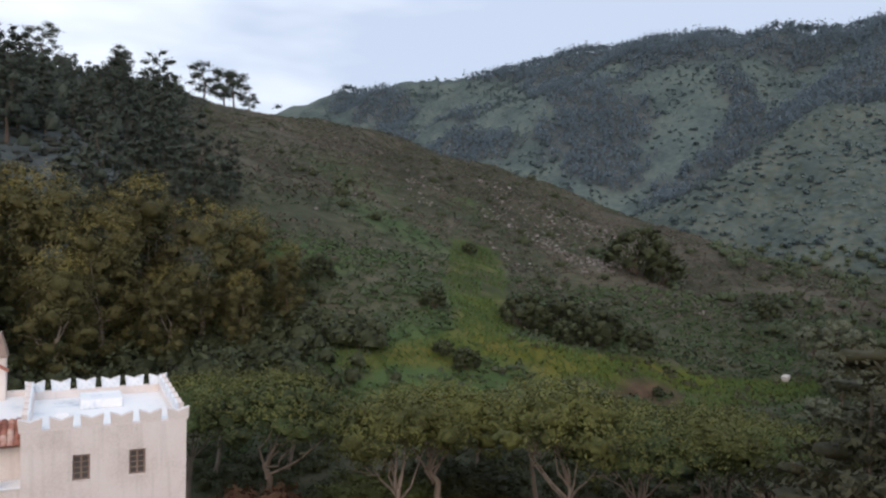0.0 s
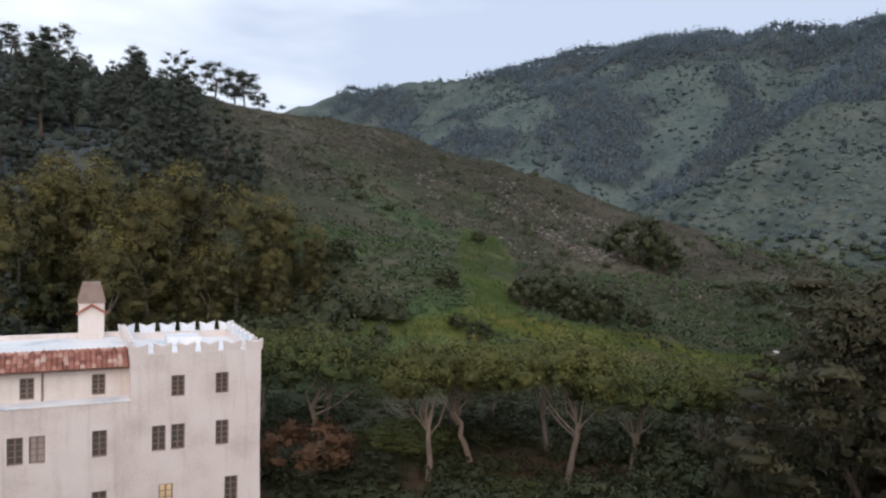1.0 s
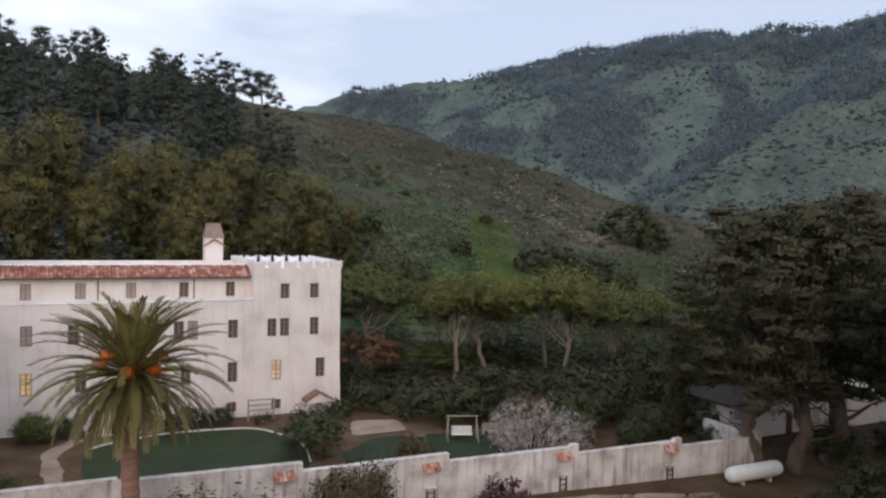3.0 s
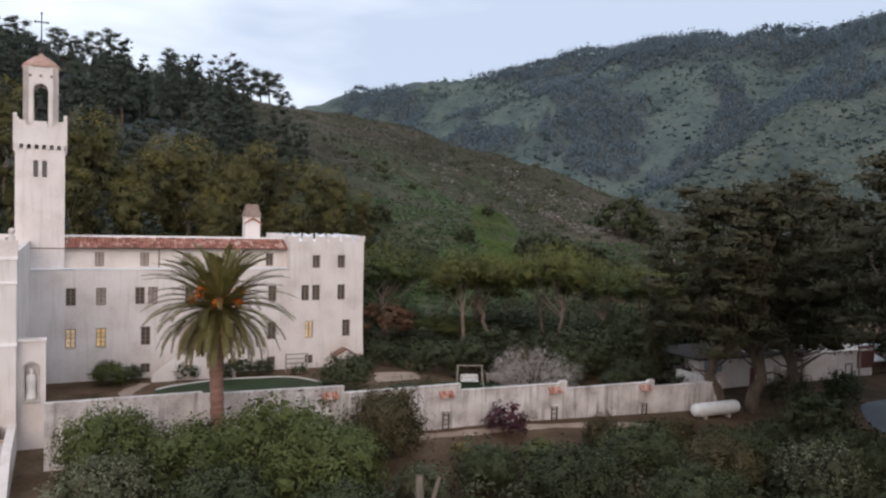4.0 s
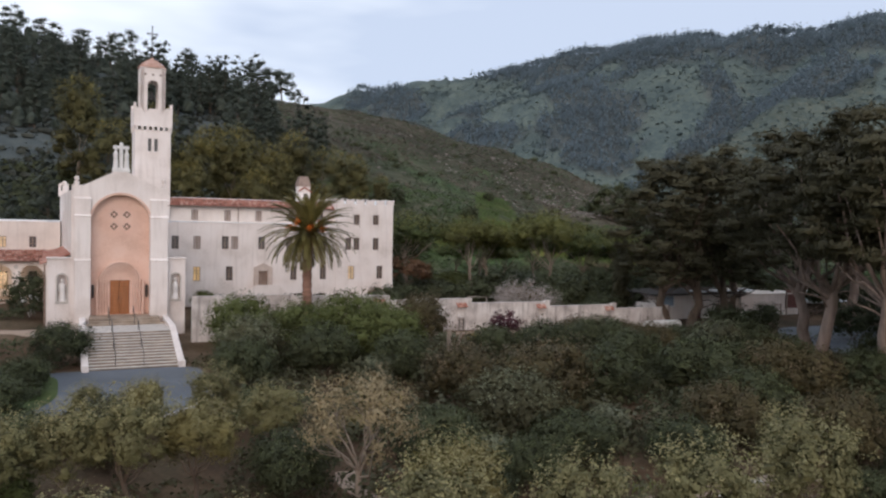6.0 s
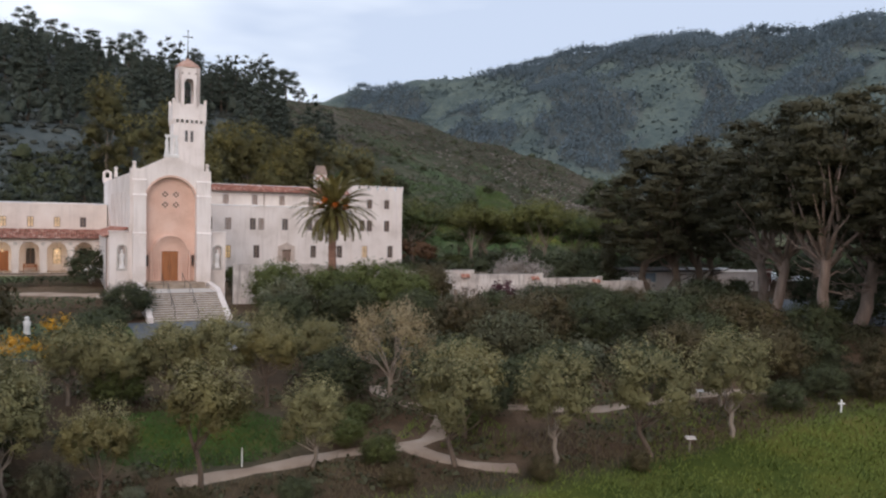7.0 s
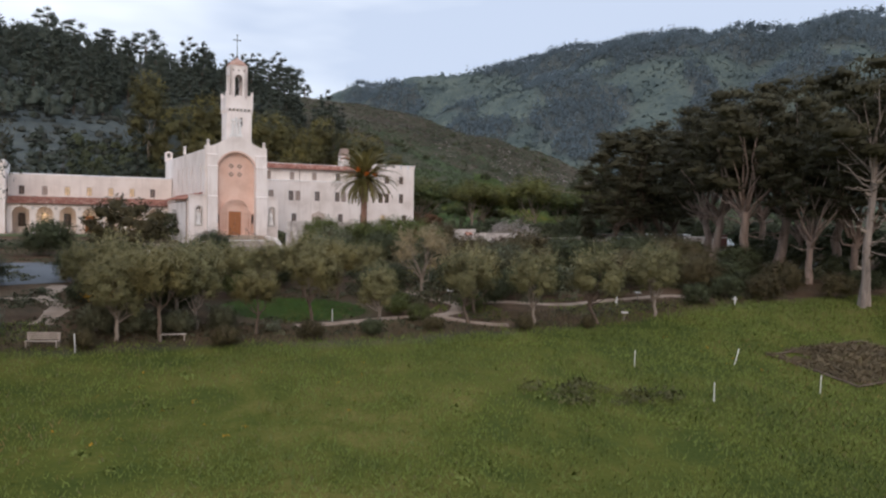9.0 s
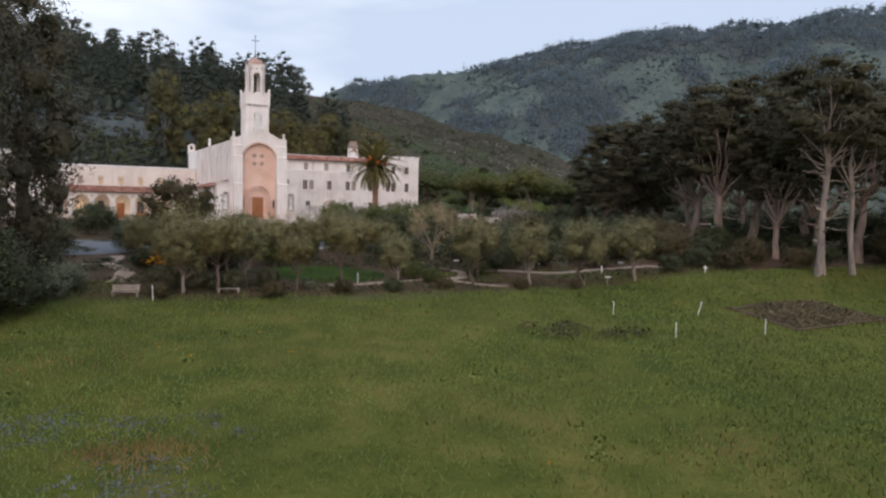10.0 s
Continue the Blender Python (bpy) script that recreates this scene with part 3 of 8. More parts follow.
def green_part(x, y):
    """The bright grass that runs down the slope into the valley meadow."""
    upper = near_line(x, y, [(86, 150), (76, 130), (68, 116), (62, 104)], 6.0)
    throat = near_line(x, y, [(65, 109), (60, 100), (57, 92)], 4.6)
    lower = near_line(x, y, [(57, 93), (62, 87), (72, 84.5), (86, 83), (104, 80.5), (122, 80)], 3.6)
    west = near_line(x, y, [(57, 91), (46, 89), (36, 88)], 3.0)
    return np.maximum.reduce([0.5 * upper, 0.8 * throat, lower, 0.6 * west, 0.75 * bump_at(x, y, 94, 77, 22, 6, 4), 0.3 * bump_at(x, y, 112, 200, 7, 20, -25)])


def herb_part(x, y):
    """Lush low herbs on the slope."""
    return np.maximum.reduce([bump_at(x, y, 36, 121, 14, 12, 10), bump_at(x, y, 46, 88, 30, 13, 8), 0.7 * bump_at(x, y, 70, 150, 12, 30, 20), 0.5 * bump_at(x, y, 110, 198, 9, 20, -25), 0.5 * bump_at(x, y, 80, 215, 14, 30, 0), 0.6 * bump_at(x, y, 60, 105, 14, 16)])


def wood_edge(y):
    return 19 + (y - 144) * 0.17


def forest_part(x, y):
    """Woods: on the near hillside, and in blocks and along the crest of the far mountain."""
    z, own = hills(x, y, True)
    k = vnoise(x, y, 46, 43) * 0.4 + vnoise(x, y, 17, 44) * 0.35 + vnoise(x, y, 8, 49) * 0.25
    near = np.clip((wood_edge(y) - x) / 10 + (k - 0.5) * 2.2, 0, 1) * (own == 0) * (y > 84)
    blocks = np.maximum.reduce([1.1 * bump_at(x, y, 336, 434, 84, 46, 52), bump_at(x, y, 314, 800, 34, 150, 0), 0.95 * bump_at(x, y, 262, 505, 26, 70, 8), bump_at(x, y, 430, 312, 56, 40, -35), 0.62 * near_line(x, y, [(424, 400), (404, 364), (356, 334), (318, 337), (276, 300)], 11), 0.75 * bump_at(x, y, 372, 545, 80, 34, 60), 0.6 * bump_at(x, y, 300, 610, 30, 70, 20)])
    crest = np.clip((z - 126 + (x - 470) * 0.12) / 40, 0, 0.85) * np.clip((x - 385) / 45, 0, 1)
    open_ = 0.5 * bump_at(x, y, 470, 362, 16, 40, 40) + 0.5 * bump_at(x, y, 400, 436, 14, 40, 40)
    far_ = np.maximum(blocks, crest) - open_ + (k - 0.5) * 1.2
    return np.where(own > 0, np.clip((far_ - 0.32) * 3.2, 0, 1) * (z > 16), near)


# cover: green grass, bare brown soil, far slopes tinted blue-green for haze; then woods, dry heath, lush herbs
def meadow_edge(x):
    return np.interp(x, [-60, -43, -35, -16, 6, 20], [-29.6, -29.6, -30.6, -32.0, -30.2, -29.6])


nz = vnoise(GX, GY, 14, 21) * 0.6 + vnoise(GX, GY, 5, 22) * 0.4
meadow = np.clip((meadow_edge(GX) - GY + 3 * (nz - 0.5)) / 2.5, 0, 1)
valley = np.clip(green_part(GX, GY) * (0.55 + 0.8 * nz), 0, 1)
lawnish = bump_at(GX, GY, -30.0, -21.3, 6.2, 4.6, -12)
grass = np.clip(np.maximum.reduce([meadow, valley, lawnish]), 0, 1)
soil = np.clip((GY + 35) / 3, 0, 1) * np.clip((60 - GY) / 10, 0, 1) * (0.55 + 0.45 * nz)
soil = np.maximum(soil, bump_at(GX, GY, 75, 80, 8, 4.5, 15)) * (1 - np.maximum(lawnish, meadow))
grass = grass * (1 - 0.9 * bump_at(GX, GY, 75, 80, 8, 4.5, 15))
owner = hills(GX, GY, True)[1]
# slopes that take the haze-tinted ground colour
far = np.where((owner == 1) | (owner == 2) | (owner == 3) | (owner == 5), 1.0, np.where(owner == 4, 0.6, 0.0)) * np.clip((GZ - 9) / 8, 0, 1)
wood = forest_part(GX, GY)
heath = np.clip((GY - 140) / 100, 0, 1) * (owner == 0) * (GY < 420) * np.clip(0.35 + 1.1 * nz, 0, 1)
heath = np.maximum(heath, np.clip((GX - 100) / 30, 0, 1) * np.clip((GY - 100) / 25, 0, 1) * (owner == 0))
herbs = herb_part(GX, GY) * (owner == 0)
ground = link_mesh("ground", np.stack([GX, GY, GZ], -1).reshape(-1, 3), quads, bpy.data.materials.new("earth_and_turf"), smooth=True)
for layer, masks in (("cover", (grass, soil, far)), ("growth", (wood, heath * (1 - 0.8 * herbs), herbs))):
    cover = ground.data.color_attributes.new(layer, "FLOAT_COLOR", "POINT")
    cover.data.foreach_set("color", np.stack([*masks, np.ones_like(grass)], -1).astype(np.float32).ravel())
tagged(ground, "rolling ground of green meadow, brown orchard soil and scrub-covered hills", "ground", kind="structure")


def earth(m):
    m.use_nodes = True
    n, l = m.node_tree.nodes, m.node_tree.links
    b = n["Principled BSDF"]
    co = n.new("ShaderNodeTexCoord")
    seps = []
    for layer in ("cover", "growth"):
        at = n.new("ShaderNodeVertexColor")
        at.layer_name = layer
        sep = n.new("ShaderNodeSeparateColor")
        l.new(at.outputs["Color"], sep.inputs["Color"])
        seps.append(sep)

    def noise_fac(scale, detail):
        t = n.new("ShaderNodeTexNoise")
        t.inputs["Scale"].default_value, t.inputs["Detail"].default_value = scale, detail
        l.new(co.outputs["Object"], t.inputs["Vector"])
        return t.outputs["Fac"]

    broad, mid, fine = noise_fac(0.035, 7), noise_fac(0.35, 6), noise_fac(4.0, 6)
    mixed = n.new("ShaderNodeMath")
    mixed.operation = "MULTIPLY_ADD"
    l.new(mid, mixed.inputs[0])
    mixed.inputs[1].default_value = 0.9
    l.new(broad, mixed.inputs[2])
    sub = n.new("ShaderNodeMath")
    sub.operation = "SUBTRACT"
    l.new(mixed.outputs[0], sub.inputs[0])
    sub.inputs[1].default_value = 0.45
    two = n.new("ShaderNodeMath")
    two.operation = "MULTIPLY_ADD"
    l.new(fine, two.inputs[0])
    two.inputs[1].default_value = 0.5
    l.new(sub.outputs[0], two.inputs[2])
    three_ = n.new("ShaderNodeMath")
    three_.operation = "SUBTRACT"
    l.new(two.outputs[0], three_.inputs[0])
    three_.inputs[1].default_value = 0.25
    layers = [
        ramp_node(n, [(0.3, (0.042, 0.050, 0.030)), (0.5, (0.066, 0.070, 0.044)), (0.7, (0.110, 0.100, 0.068))]),
        ramp_node(n, [(0.28, (0.050, 0.068, 0.013)), (0.5, (0.086, 0.098, 0.018)), (0.72, (0.142, 0.130, 0.034))]),
        ramp_node(n, [(0.3, (0.066, 0.043, 0.028)), (0.55, (0.114, 0.074, 0.047)), (0.75, (0.160, 0.110, 0.075))]),
        # far slopes: blue distance haze painted into the ground colour
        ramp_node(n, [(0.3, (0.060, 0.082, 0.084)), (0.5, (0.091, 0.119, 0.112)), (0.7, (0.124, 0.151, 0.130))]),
        ramp_node(n, [(0.3, (0.038, 0.038, 0.027)), (0.5, (0.068, 0.062, 0.044)), (0.7, (0.106, 0.094, 0.072))]),
        ramp_node(n, [(0.3, (0.034, 0.062, 0.024)), (0.5, (0.052, 0.088, 0.034)), (0.7, (0.075, 0.112, 0.042))]),
        # wood floor, lifted and blued to paint haze under the far woods
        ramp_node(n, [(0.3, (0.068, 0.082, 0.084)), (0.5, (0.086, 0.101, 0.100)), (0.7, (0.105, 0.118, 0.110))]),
    ]
    for r in layers:
        l.new(three_.outputs[0], r.inputs["Fac"])
    col = layers[0].outputs["Color"]
    edge = noise_fac(0.22, 5)
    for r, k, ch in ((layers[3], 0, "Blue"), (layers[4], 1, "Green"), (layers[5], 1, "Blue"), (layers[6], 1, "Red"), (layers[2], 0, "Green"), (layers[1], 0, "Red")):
        mx = n.new("ShaderNodeMix")
        mx.data_type = "RGBA"
        frayed = n.new("ShaderNodeMath")
        frayed.operation = "MULTIPLY_ADD"
        l.new(edge, frayed.inputs[0])
        frayed.inputs[1].default_value = 0.9
        l.new(seps[k].outputs[ch], frayed.inputs[2])
        fit_ = n.new("ShaderNodeMapRange")
        fit_.inputs["From Min"].default_value, fit_.inputs["From Max"].default_value = 0.62, 1.28
        l.new(frayed.outputs[0], fit_.inputs["Value"])
        l.new(fit_.outputs["Result"], mx.inputs["Factor"])
        l.new(col, mx.inputs["A"])
        l.new(r.outputs["Color"], mx.inputs["B"])
        col = mx.outputs["Result"]
    l.new(col, b.inputs["Base Color"])
    b.inputs["Roughness"].default_value = 0.95
    b.inputs["Specular IOR Level"].default_value = 0.1
    bp = n.new("ShaderNodeBump")
    bp.inputs["Strength"].default_value, bp.inputs["Distance"].default_value = 0.6, 0.25
    l.new(two.outputs[0], bp.inputs["Height"])
    l.new(bp.outputs["Normal"], b.inputs["Normal"])


earth(ground.data.materials[0])

# ---------------------------------------------------------------- building parts


def thing(name, label, category, at=(0, 0, 0), group="", kind=""):
    return tagged(new(name), label, category, group, kind) if at == (0, 0, 0) else tagged(placed(new(name), at), label, category, group, kind)


def placed(ob, at):
    ob.location = at
    return ob


def make_window(parent, w, h, glass, leaf_rows=3, depth=0.12, label=""):
    """A casement in its opening: frame, mullion, glazing bars, two panes and a sill; its origin is the opening's middle."""
    t = 0.07
    bm = bmesh.new()
    box(bm, -w / 2, -w / 2 + t, 0, depth, -h / 2, h / 2)
    box(bm, w / 2 - t, w / 2, 0, depth, -h / 2, h / 2)
    box(bm, -w / 2 + t, w / 2 - t, 0, depth, h / 2 - t, h / 2)
    box(bm, -w / 2 + t, w / 2 - t, 0, depth, -h / 2, -h / 2 + t)
    box(bm, -0.045, 0.045, 0.005, depth, -h / 2 + t, h / 2 - t)
    win = part("window", bm, M_FRAME, parent, label)
    for s in (-1, 1):
        a, b = (0.045, w / 2 - t) if s > 0 else (-w / 2 + t, -0.045)
        bm = bmesh.new()
        box(bm, a, b, 0.06, 0.075, -h / 2 + t, h / 2 - t)
        part("pane", bm, glass, win)
        for k in range(1, leaf_rows):
            z = -h / 2 + t + (h - 2 * t) * k / leaf_rows
            bm = bmesh.new()
            box(bm, a, b, 0.035, 0.06, z - 0.022, z + 0.022)
            part("glazing_bar", bm, M_FRAME, win)
    bm = bmesh.new()
    box(bm, -w / 2 - 0.06, w / 2 + 0.06, -0.16, 0.02, -h / 2 - 0.07, -h / 2, 0.01)
    part("sill", bm, M_STUCCO, win)
    return win


def tile_field(bm_unused, x0, x1, y0, z0, y1, z1, pitch=0.30, rows=5, rng_seed=4):
    """Barrel tiles laid in courses on a slope that rises from (y0, z0) to (y1, z1): vertices and quads."""
    rng = np.random.default_rng(rng_seed)
    n = max(1, int(round((x1 - x0) / pitch)))
    w = (x1 - x0) / n
    L = math.hypot(y1 - y0, z1 - z0)
    d = np.array([0, (y1 - y0) / L, (z1 - z0) / L])
    up = np.array([0, -d[2], d[1]])
    pieces = []
    ang = np.linspace(0, math.pi, 6)
    base = np.arange(5)[:, None] + np.array([[0, 1, 7, 6]])
    for i in range(n):
        for r in range(rows):
            a, b = L * r / rows - 0.05, L * (r + 1) / rows
            jig = rng.normal(0, 0.012, 3)
            c = x0 + w * (i + 0.5) + jig[0]
            lo = 0.055 + jig[1] + 0.018
            ring = []
            for s, lift, rad in ((a, lo, w * 0.54), (b, lo - 0.02, w * 0.46)):
                for q in ang:
                    ring.append(np.array([c + rad * math.cos(q), y0, z0]) + d * s + up * (lift * 0.4 + rad * 0.62 * math.sin(q)))
            pieces.append((np.array(ring), base))
    return joined(pieces)


def turned(v, cx, cy, deg):
    c, s = math.cos(radians(deg)), math.sin(radians(deg))
    out = v.copy()
    out[:, 0] = cx + (v[:, 0] - cx) * c - (v[:, 1] - cy) * s
    out[:, 1] = cy + (v[:, 0] - cx) * s + (v[:, 1] - cy) * c
    return out


# ---------------------------------------------------------------- convent wing with its battlemented end
FY, TOPY = 42.6, 43.95
convent = thing("convent_wing", "long white stucco convent wing with red tile eaves", "building")
WW, WH3, WH2 = 0.84, 1.6, 1.75
third = [-18.66, -16.14, -12.79, -11.65, -8.3, -4.78, -3.64, -0.28]
second = [-18.66, -16.14, -12.26, -4.18, -0.28]
low = [-16.17, -12.26, -4.16, -0.32]
topw = [-16.25, -12.3, -8.45, -4.22, -0.3]
holes = [(x - WW / 2, x + WW / 2, 13.95 - WH3 / 2, 13.95 + WH3 / 2) for x in third]
holes += [(x - WW / 2, x + WW / 2, 10.15 - WH2 / 2, 10.15 + WH2 / 2) for x in second]
holes += [(x - WW / 2, x + WW / 2, 6.62, 7.52) for x in low]
holes += [(-8.7, -7.5, 8.3, 10.45)]
bm = pierced(bmesh.new(), -24.0, 1.45, 4.8, 16.4, holes, FY, FY + 0.45)
part("wall", bm, M_STUCCO, convent, "weathered white stucco front with run-off stains")
bm = box(bmesh.new(), -24.0, 1.45, FY - 0.06, TOPY, 16.403, 16.5, 0.015)
part("ledge", bm, M_ROOF_WHITE, convent)
bm = pierced(bmesh.new(), -24.0, 1.45, 16.5, 18.55, [(x - 0.39, x + 0.39, 16.65, 17.95) for x in topw], TOPY, TOPY + 0.4)
part("wall", bm, M_STUCCO_WING, convent, "cream stucco of the set-back top storey")
bm = bmesh.new()
box(bm, -24.0, 1.45, 52.1, 52.5, 4.8, 19.35)
box(bm, -24.4, -24.0, FY, 52.5, 4.8, 19.0)
part("wall", bm, M_STUCCO, convent)
bm = box(bmesh.new(), -24.0, 1.45, 45.2, 52.1, 18.85, 19.05)
part("roof_deck", bm, M_ROOF_WHITE, convent, "flat roof with a pale coating")
bm = box(bmesh.new(), -24.0, 1.45, 45.12, 45.4, 19.05, 19.42, 0.03)
part("roof_kerb", bm, M_ROOF_WHITE, convent)
bm = bmesh.new()
plate(bm, [(-24.0, 43.35), (1.45, 43.35), (1.45, 45.2), (-24.0, 45.2)], 18.3, 18.36)
for v in bm.verts:
    if v.co.y > 45:
        v.co.z += 0.95
part("eaves_board", bm, M_FRAME, convent)
v, f = tile_field(None, -19.2, 1.42, 43.3, 18.38, 45.25, 19.33, 0.31, 5, 7)
tagged(link_mesh("roof_tiles", v, f, M_TILE, convent, "sun-bleached red barrel tiles"), kind="stuff")
for x in (-3.4, -11.0):
    bm = lathe(bmesh.new(), x, TOPY - 0.06, [(16.5, 0.055), (18.3, 0.055)], 8)
    part("downpipe", bm, M_FRAME, convent)

proto3 = make_window(convent, WW, WH3, M_GLASS, 4)
proto3.matrix_basis = pose(third[0], FY + 0.12, 13.95)
curt3 = make_window(convent, WW, WH3, M_CURTAIN, 4, label="window with a drawn pale blind")
curt3.matrix_basis = pose(third[1], FY + 0.12, 13.95)
for k, x in enumerate(third[2:]):
    share(curt3 if k % 3 == 1 else proto3, pose(x, FY + 0.12, 13.95))
proto2 = make_window(convent, WW, WH2, M_GLASS, 4)
proto2.matrix_basis = pose(second[2], FY + 0.12, 10.15)
for x in second[3:]:
    share(proto2, pose(x, FY + 0.12, 10.15))
litw = make_window(convent, WW, WH2, M_LIT, 4, label="window lit warm yellow from inside")
litw.matrix_basis = pose(-16.14, FY + 0.12, 10.15)
dimw = make_window(convent, WW, WH2, M_LIT_SOFT, 4, label="window with a dim amber glow")
dimw.matrix_basis = pose(-18.66, FY + 0.12, 10.15)
protot = make_window(convent, 0.78, 1.3, M_GLASS, 4)
protot.matrix_basis = pose(topw[-1], TOPY + 0.12, 17.3)
share(protot, pose(topw[-2], TOPY + 0.12, 17.3))
curt = make_window(convent, 0.78, 1.3, M_CURTAIN, 4, label="window with pale drawn curtains")
curt.matrix_basis = pose(topw[0], TOPY + 0.12, 17.3)
for x in topw[1:3]:
    share(curt, pose(x, TOPY + 0.12, 17.3))
protol = make_window(convent, WW, 0.9, M_GLASS, 2)
protol.matrix_basis = pose(low[0], FY + 0.12, 7.07)
for x in low[1:]:
    share(protol, pose(x, FY + 0.12, 7.07))

# battlemented end
holes = [(x - 0.41, x + 0.41, 17.15 - 0.7, 17.15 + 0.7) for x in (4.22, 6.92)]
holes += [(x - 0.41, x + 0.41, 13.95 - WH3 / 2, 13.95 + WH3 / 2) for x in (3.1, 4.24, 6.96)]
holes += [(x - 0.42, x + 0.42, 10.15 - WH2 / 2, 10.15 + WH2 / 2) for x in (3.55, 7.58)]
holes += [(3.15, 4.0, 6.6, 7.5)]


def flare(bm):
    for v in bm.verts:
        if v.co.x > 8.5 and v.co.z < 13:
            v.co.x += 0.012 * (13 - v.co.z) ** 1.5 * 0.9
    return bm


bm = pierced(bmesh.new(), 1.45, 9.4, 4.8, 19.22, holes, FY - 0.08, FY + 0.4)
bmesh.ops.bisect_plane(bm, geom=bm.verts[:] + bm.edges[:] + bm.faces[:], plane_co=(0, 0, 13), plane_no=(0, 0, 1))
bmesh.ops.bisect_plane(bm, geom=bm.verts[:] + bm.edges[:] + bm.faces[:], plane_co=(0, 0, 9), plane_no=(0, 0, 1))
part("wall", flare(bm), M_STUCCO, convent, "weathered white stucco of the battlemented end")
bm = bmesh.new()
box(bm, 9.0, 9.4, FY + 0.4, 52.5, 4.8, 19.22)
box(bm, 1.45, 9.0, 52.1, 52.5, 4.8, 19.22)
box(bm, 1.45, 1.85, FY + 0.4, 52.1, 16.4, 19.22)
bmesh.ops.bisect_plane(bm, geom=bm.verts[:] + bm.edges[:] + bm.faces[:], plane_co=(0, 0, 13), plane_no=(0, 0, 1))
bmesh.ops.bisect_plane(bm, geom=bm.verts[:] + bm.edges[:] + bm.faces[:], plane_co=(0, 0, 9), plane_no=(0, 0, 1))
part("wall", flare(bm), M_STUCCO, convent)
bm = box(bmesh.new(), 1.85, 9.0, FY + 0.4, 52.1, 18.6, 18.75)
box(bm, 4.3, 6.6, 48.6, 50.8, 18.75, 19.3, 0.05)
box(bm, 3.0, 3.7, 46.4, 47.2, 18.75, 19.15, 0.05)
part("roof_deck", bm, M_ROOF_WHITE, convent, "flat roof with a pale coating and hatches")


def merlon(w):
    """A battlement block with a notched, fish-tail top; its front is on y = 0, its foot on z = 0."""
    ring = [(-w / 2, 0), (w / 2, 0), (w / 2 + 0.05, 0.66), (w * 0.22, 0.56), (0, 0.46), (-w * 0.22, 0.56), (-w / 2 - 0.05, 0.66)]
    return slab(bmesh.new(), ring, 0, 0.26)


def merlon_back(w):
    bm_ = merlon(w)
    for v_ in bm_.verts:
        v_.co.y = 0.262 if v_.co.y < 0.1 else 0.36
        v_.co.z += 0.015 if v_.co.z > 0.1 else 0.0
    return bm_


mer = part("merlon", merlon(1.02), M_STUCCO, convent, "stucco fish-tail battlement")
mer_in = part("merlon_lining", merlon_back(1.02), M_ROOF_WHITE, convent, "white-coated inner face of a battlement")
spots = [pose(1.45 + 0.42 + i * (7.95 - 0.84) / 5, FY - 0.08, 19.22) for i in range(6)]
spots += [pose(9.4, FY + 1.6 + i * 1.45, 19.22, 0, 0, 90) for i in range(6)]
spots += [pose(1.45 + 0.42 + i * (7.95 - 0.84) / 5, 52.5, 19.22, 0, 0, 180) for i in range(6)]
spots += [pose(1.45, FY + 1.6 + i * 1.45, 19.22, 0, 0, -90) for i in range(6)]
mer.matrix_basis = spots[0]
mer_in.matrix_basis = spots[0]
for m in spots[1:]:
    share(mer, m)
    share(mer_in, m)
for x, z, lit in ((4.22, 17.15, 0), (6.92, 17.15, 0)):
    share(protot, pose(x, FY + 0.05, z))
for x in (3.1, 4.24, 6.96):
    share(proto3, pose(x, FY + 0.05, 13.95))
share(dimw, pose(3.55, FY + 0.05, 10.15))
share(proto2, pose(7.58, FY + 0.05, 10.15))
share(protol, pose(3.57, FY + 0.05, 7.05))

# chimney behind the wing
chimney = thing("chimney", "square white chimney with a small tiled gable and a dark hood", "chimney")
bm = box(bmesh.new(), -1.3, 0.35, 51.2, 52.7, 18.9, 21.6, 0.03)
part("shaft", bm, M_STUCCO_WING, chimney)
bm = bmesh.new()
slab(bm, [(-1.45, 20.75), (-0.475, 21.35), (0.5, 20.75), (0.5, 20.92), (-0.475, 21.55), (-1.45, 20.92)], 50.98, 51.2)
part("gable_tiles", bm, M_TILE, chimney, "red tile gable moulding")
bm = bmesh.new()
a = [bm.verts.new((x, y, 21.6)) for x, y in ((-1.4, 51.1), (0.45, 51.1), (0.45, 52.8), (-1.4, 52.8))]
b = [bm.verts.new((x, y, 23.0)) for x, y in ((-1.05, 51.45), (0.1, 51.45), (0.1, 52.45), (-1.05, 52.45))]
bm.faces.new(b)
bm.faces.new(a[::-1])
for i in range(4):
    bm.faces.new((a[i], a[(i + 1) % 4], b[(i + 1) % 4], b[i]))
part("hood", bm, M_FRAME, chimney, "dark tapering hood")

# entrance with its raised landing and double stair
porch = thing("entrance_porch", "white stucco doorway with a pediment above a double stair", "porch")
bm = bmesh.new()
slab(bm, [(-9.25, 8.15), (-8.7, 8.15), (-8.7, 10.45), (-7.5, 10.45), (-7.5, 8.15), (-6.95, 8.15), (-6.95, 10.9), (-8.1, 11.45), (-9.25, 10.9)], FY - 0.28, FY)
part("door_surround", bm, M_LIMESTONE, porch, "carved beige stone surround")
bm = box(bmesh.new(), -8.7, -7.5, FY + 0.15, FY + 0.22, 8.15, 10.45)
box(bm, -8.62, -7.58, FY + 0.1, FY + 0.15, 9.3, 10.3)
part("door", bm, M_FRAME, porch, "dark panelled door")
bm = bmesh.new()
slab(bm, [(-11.9, 5.8), (-11.9, 6.75), (-9.5, 8.85), (-6.7, 8.85), (-4.3, 6.75), (-4.3, 5.8)], 40.3, 40.55)
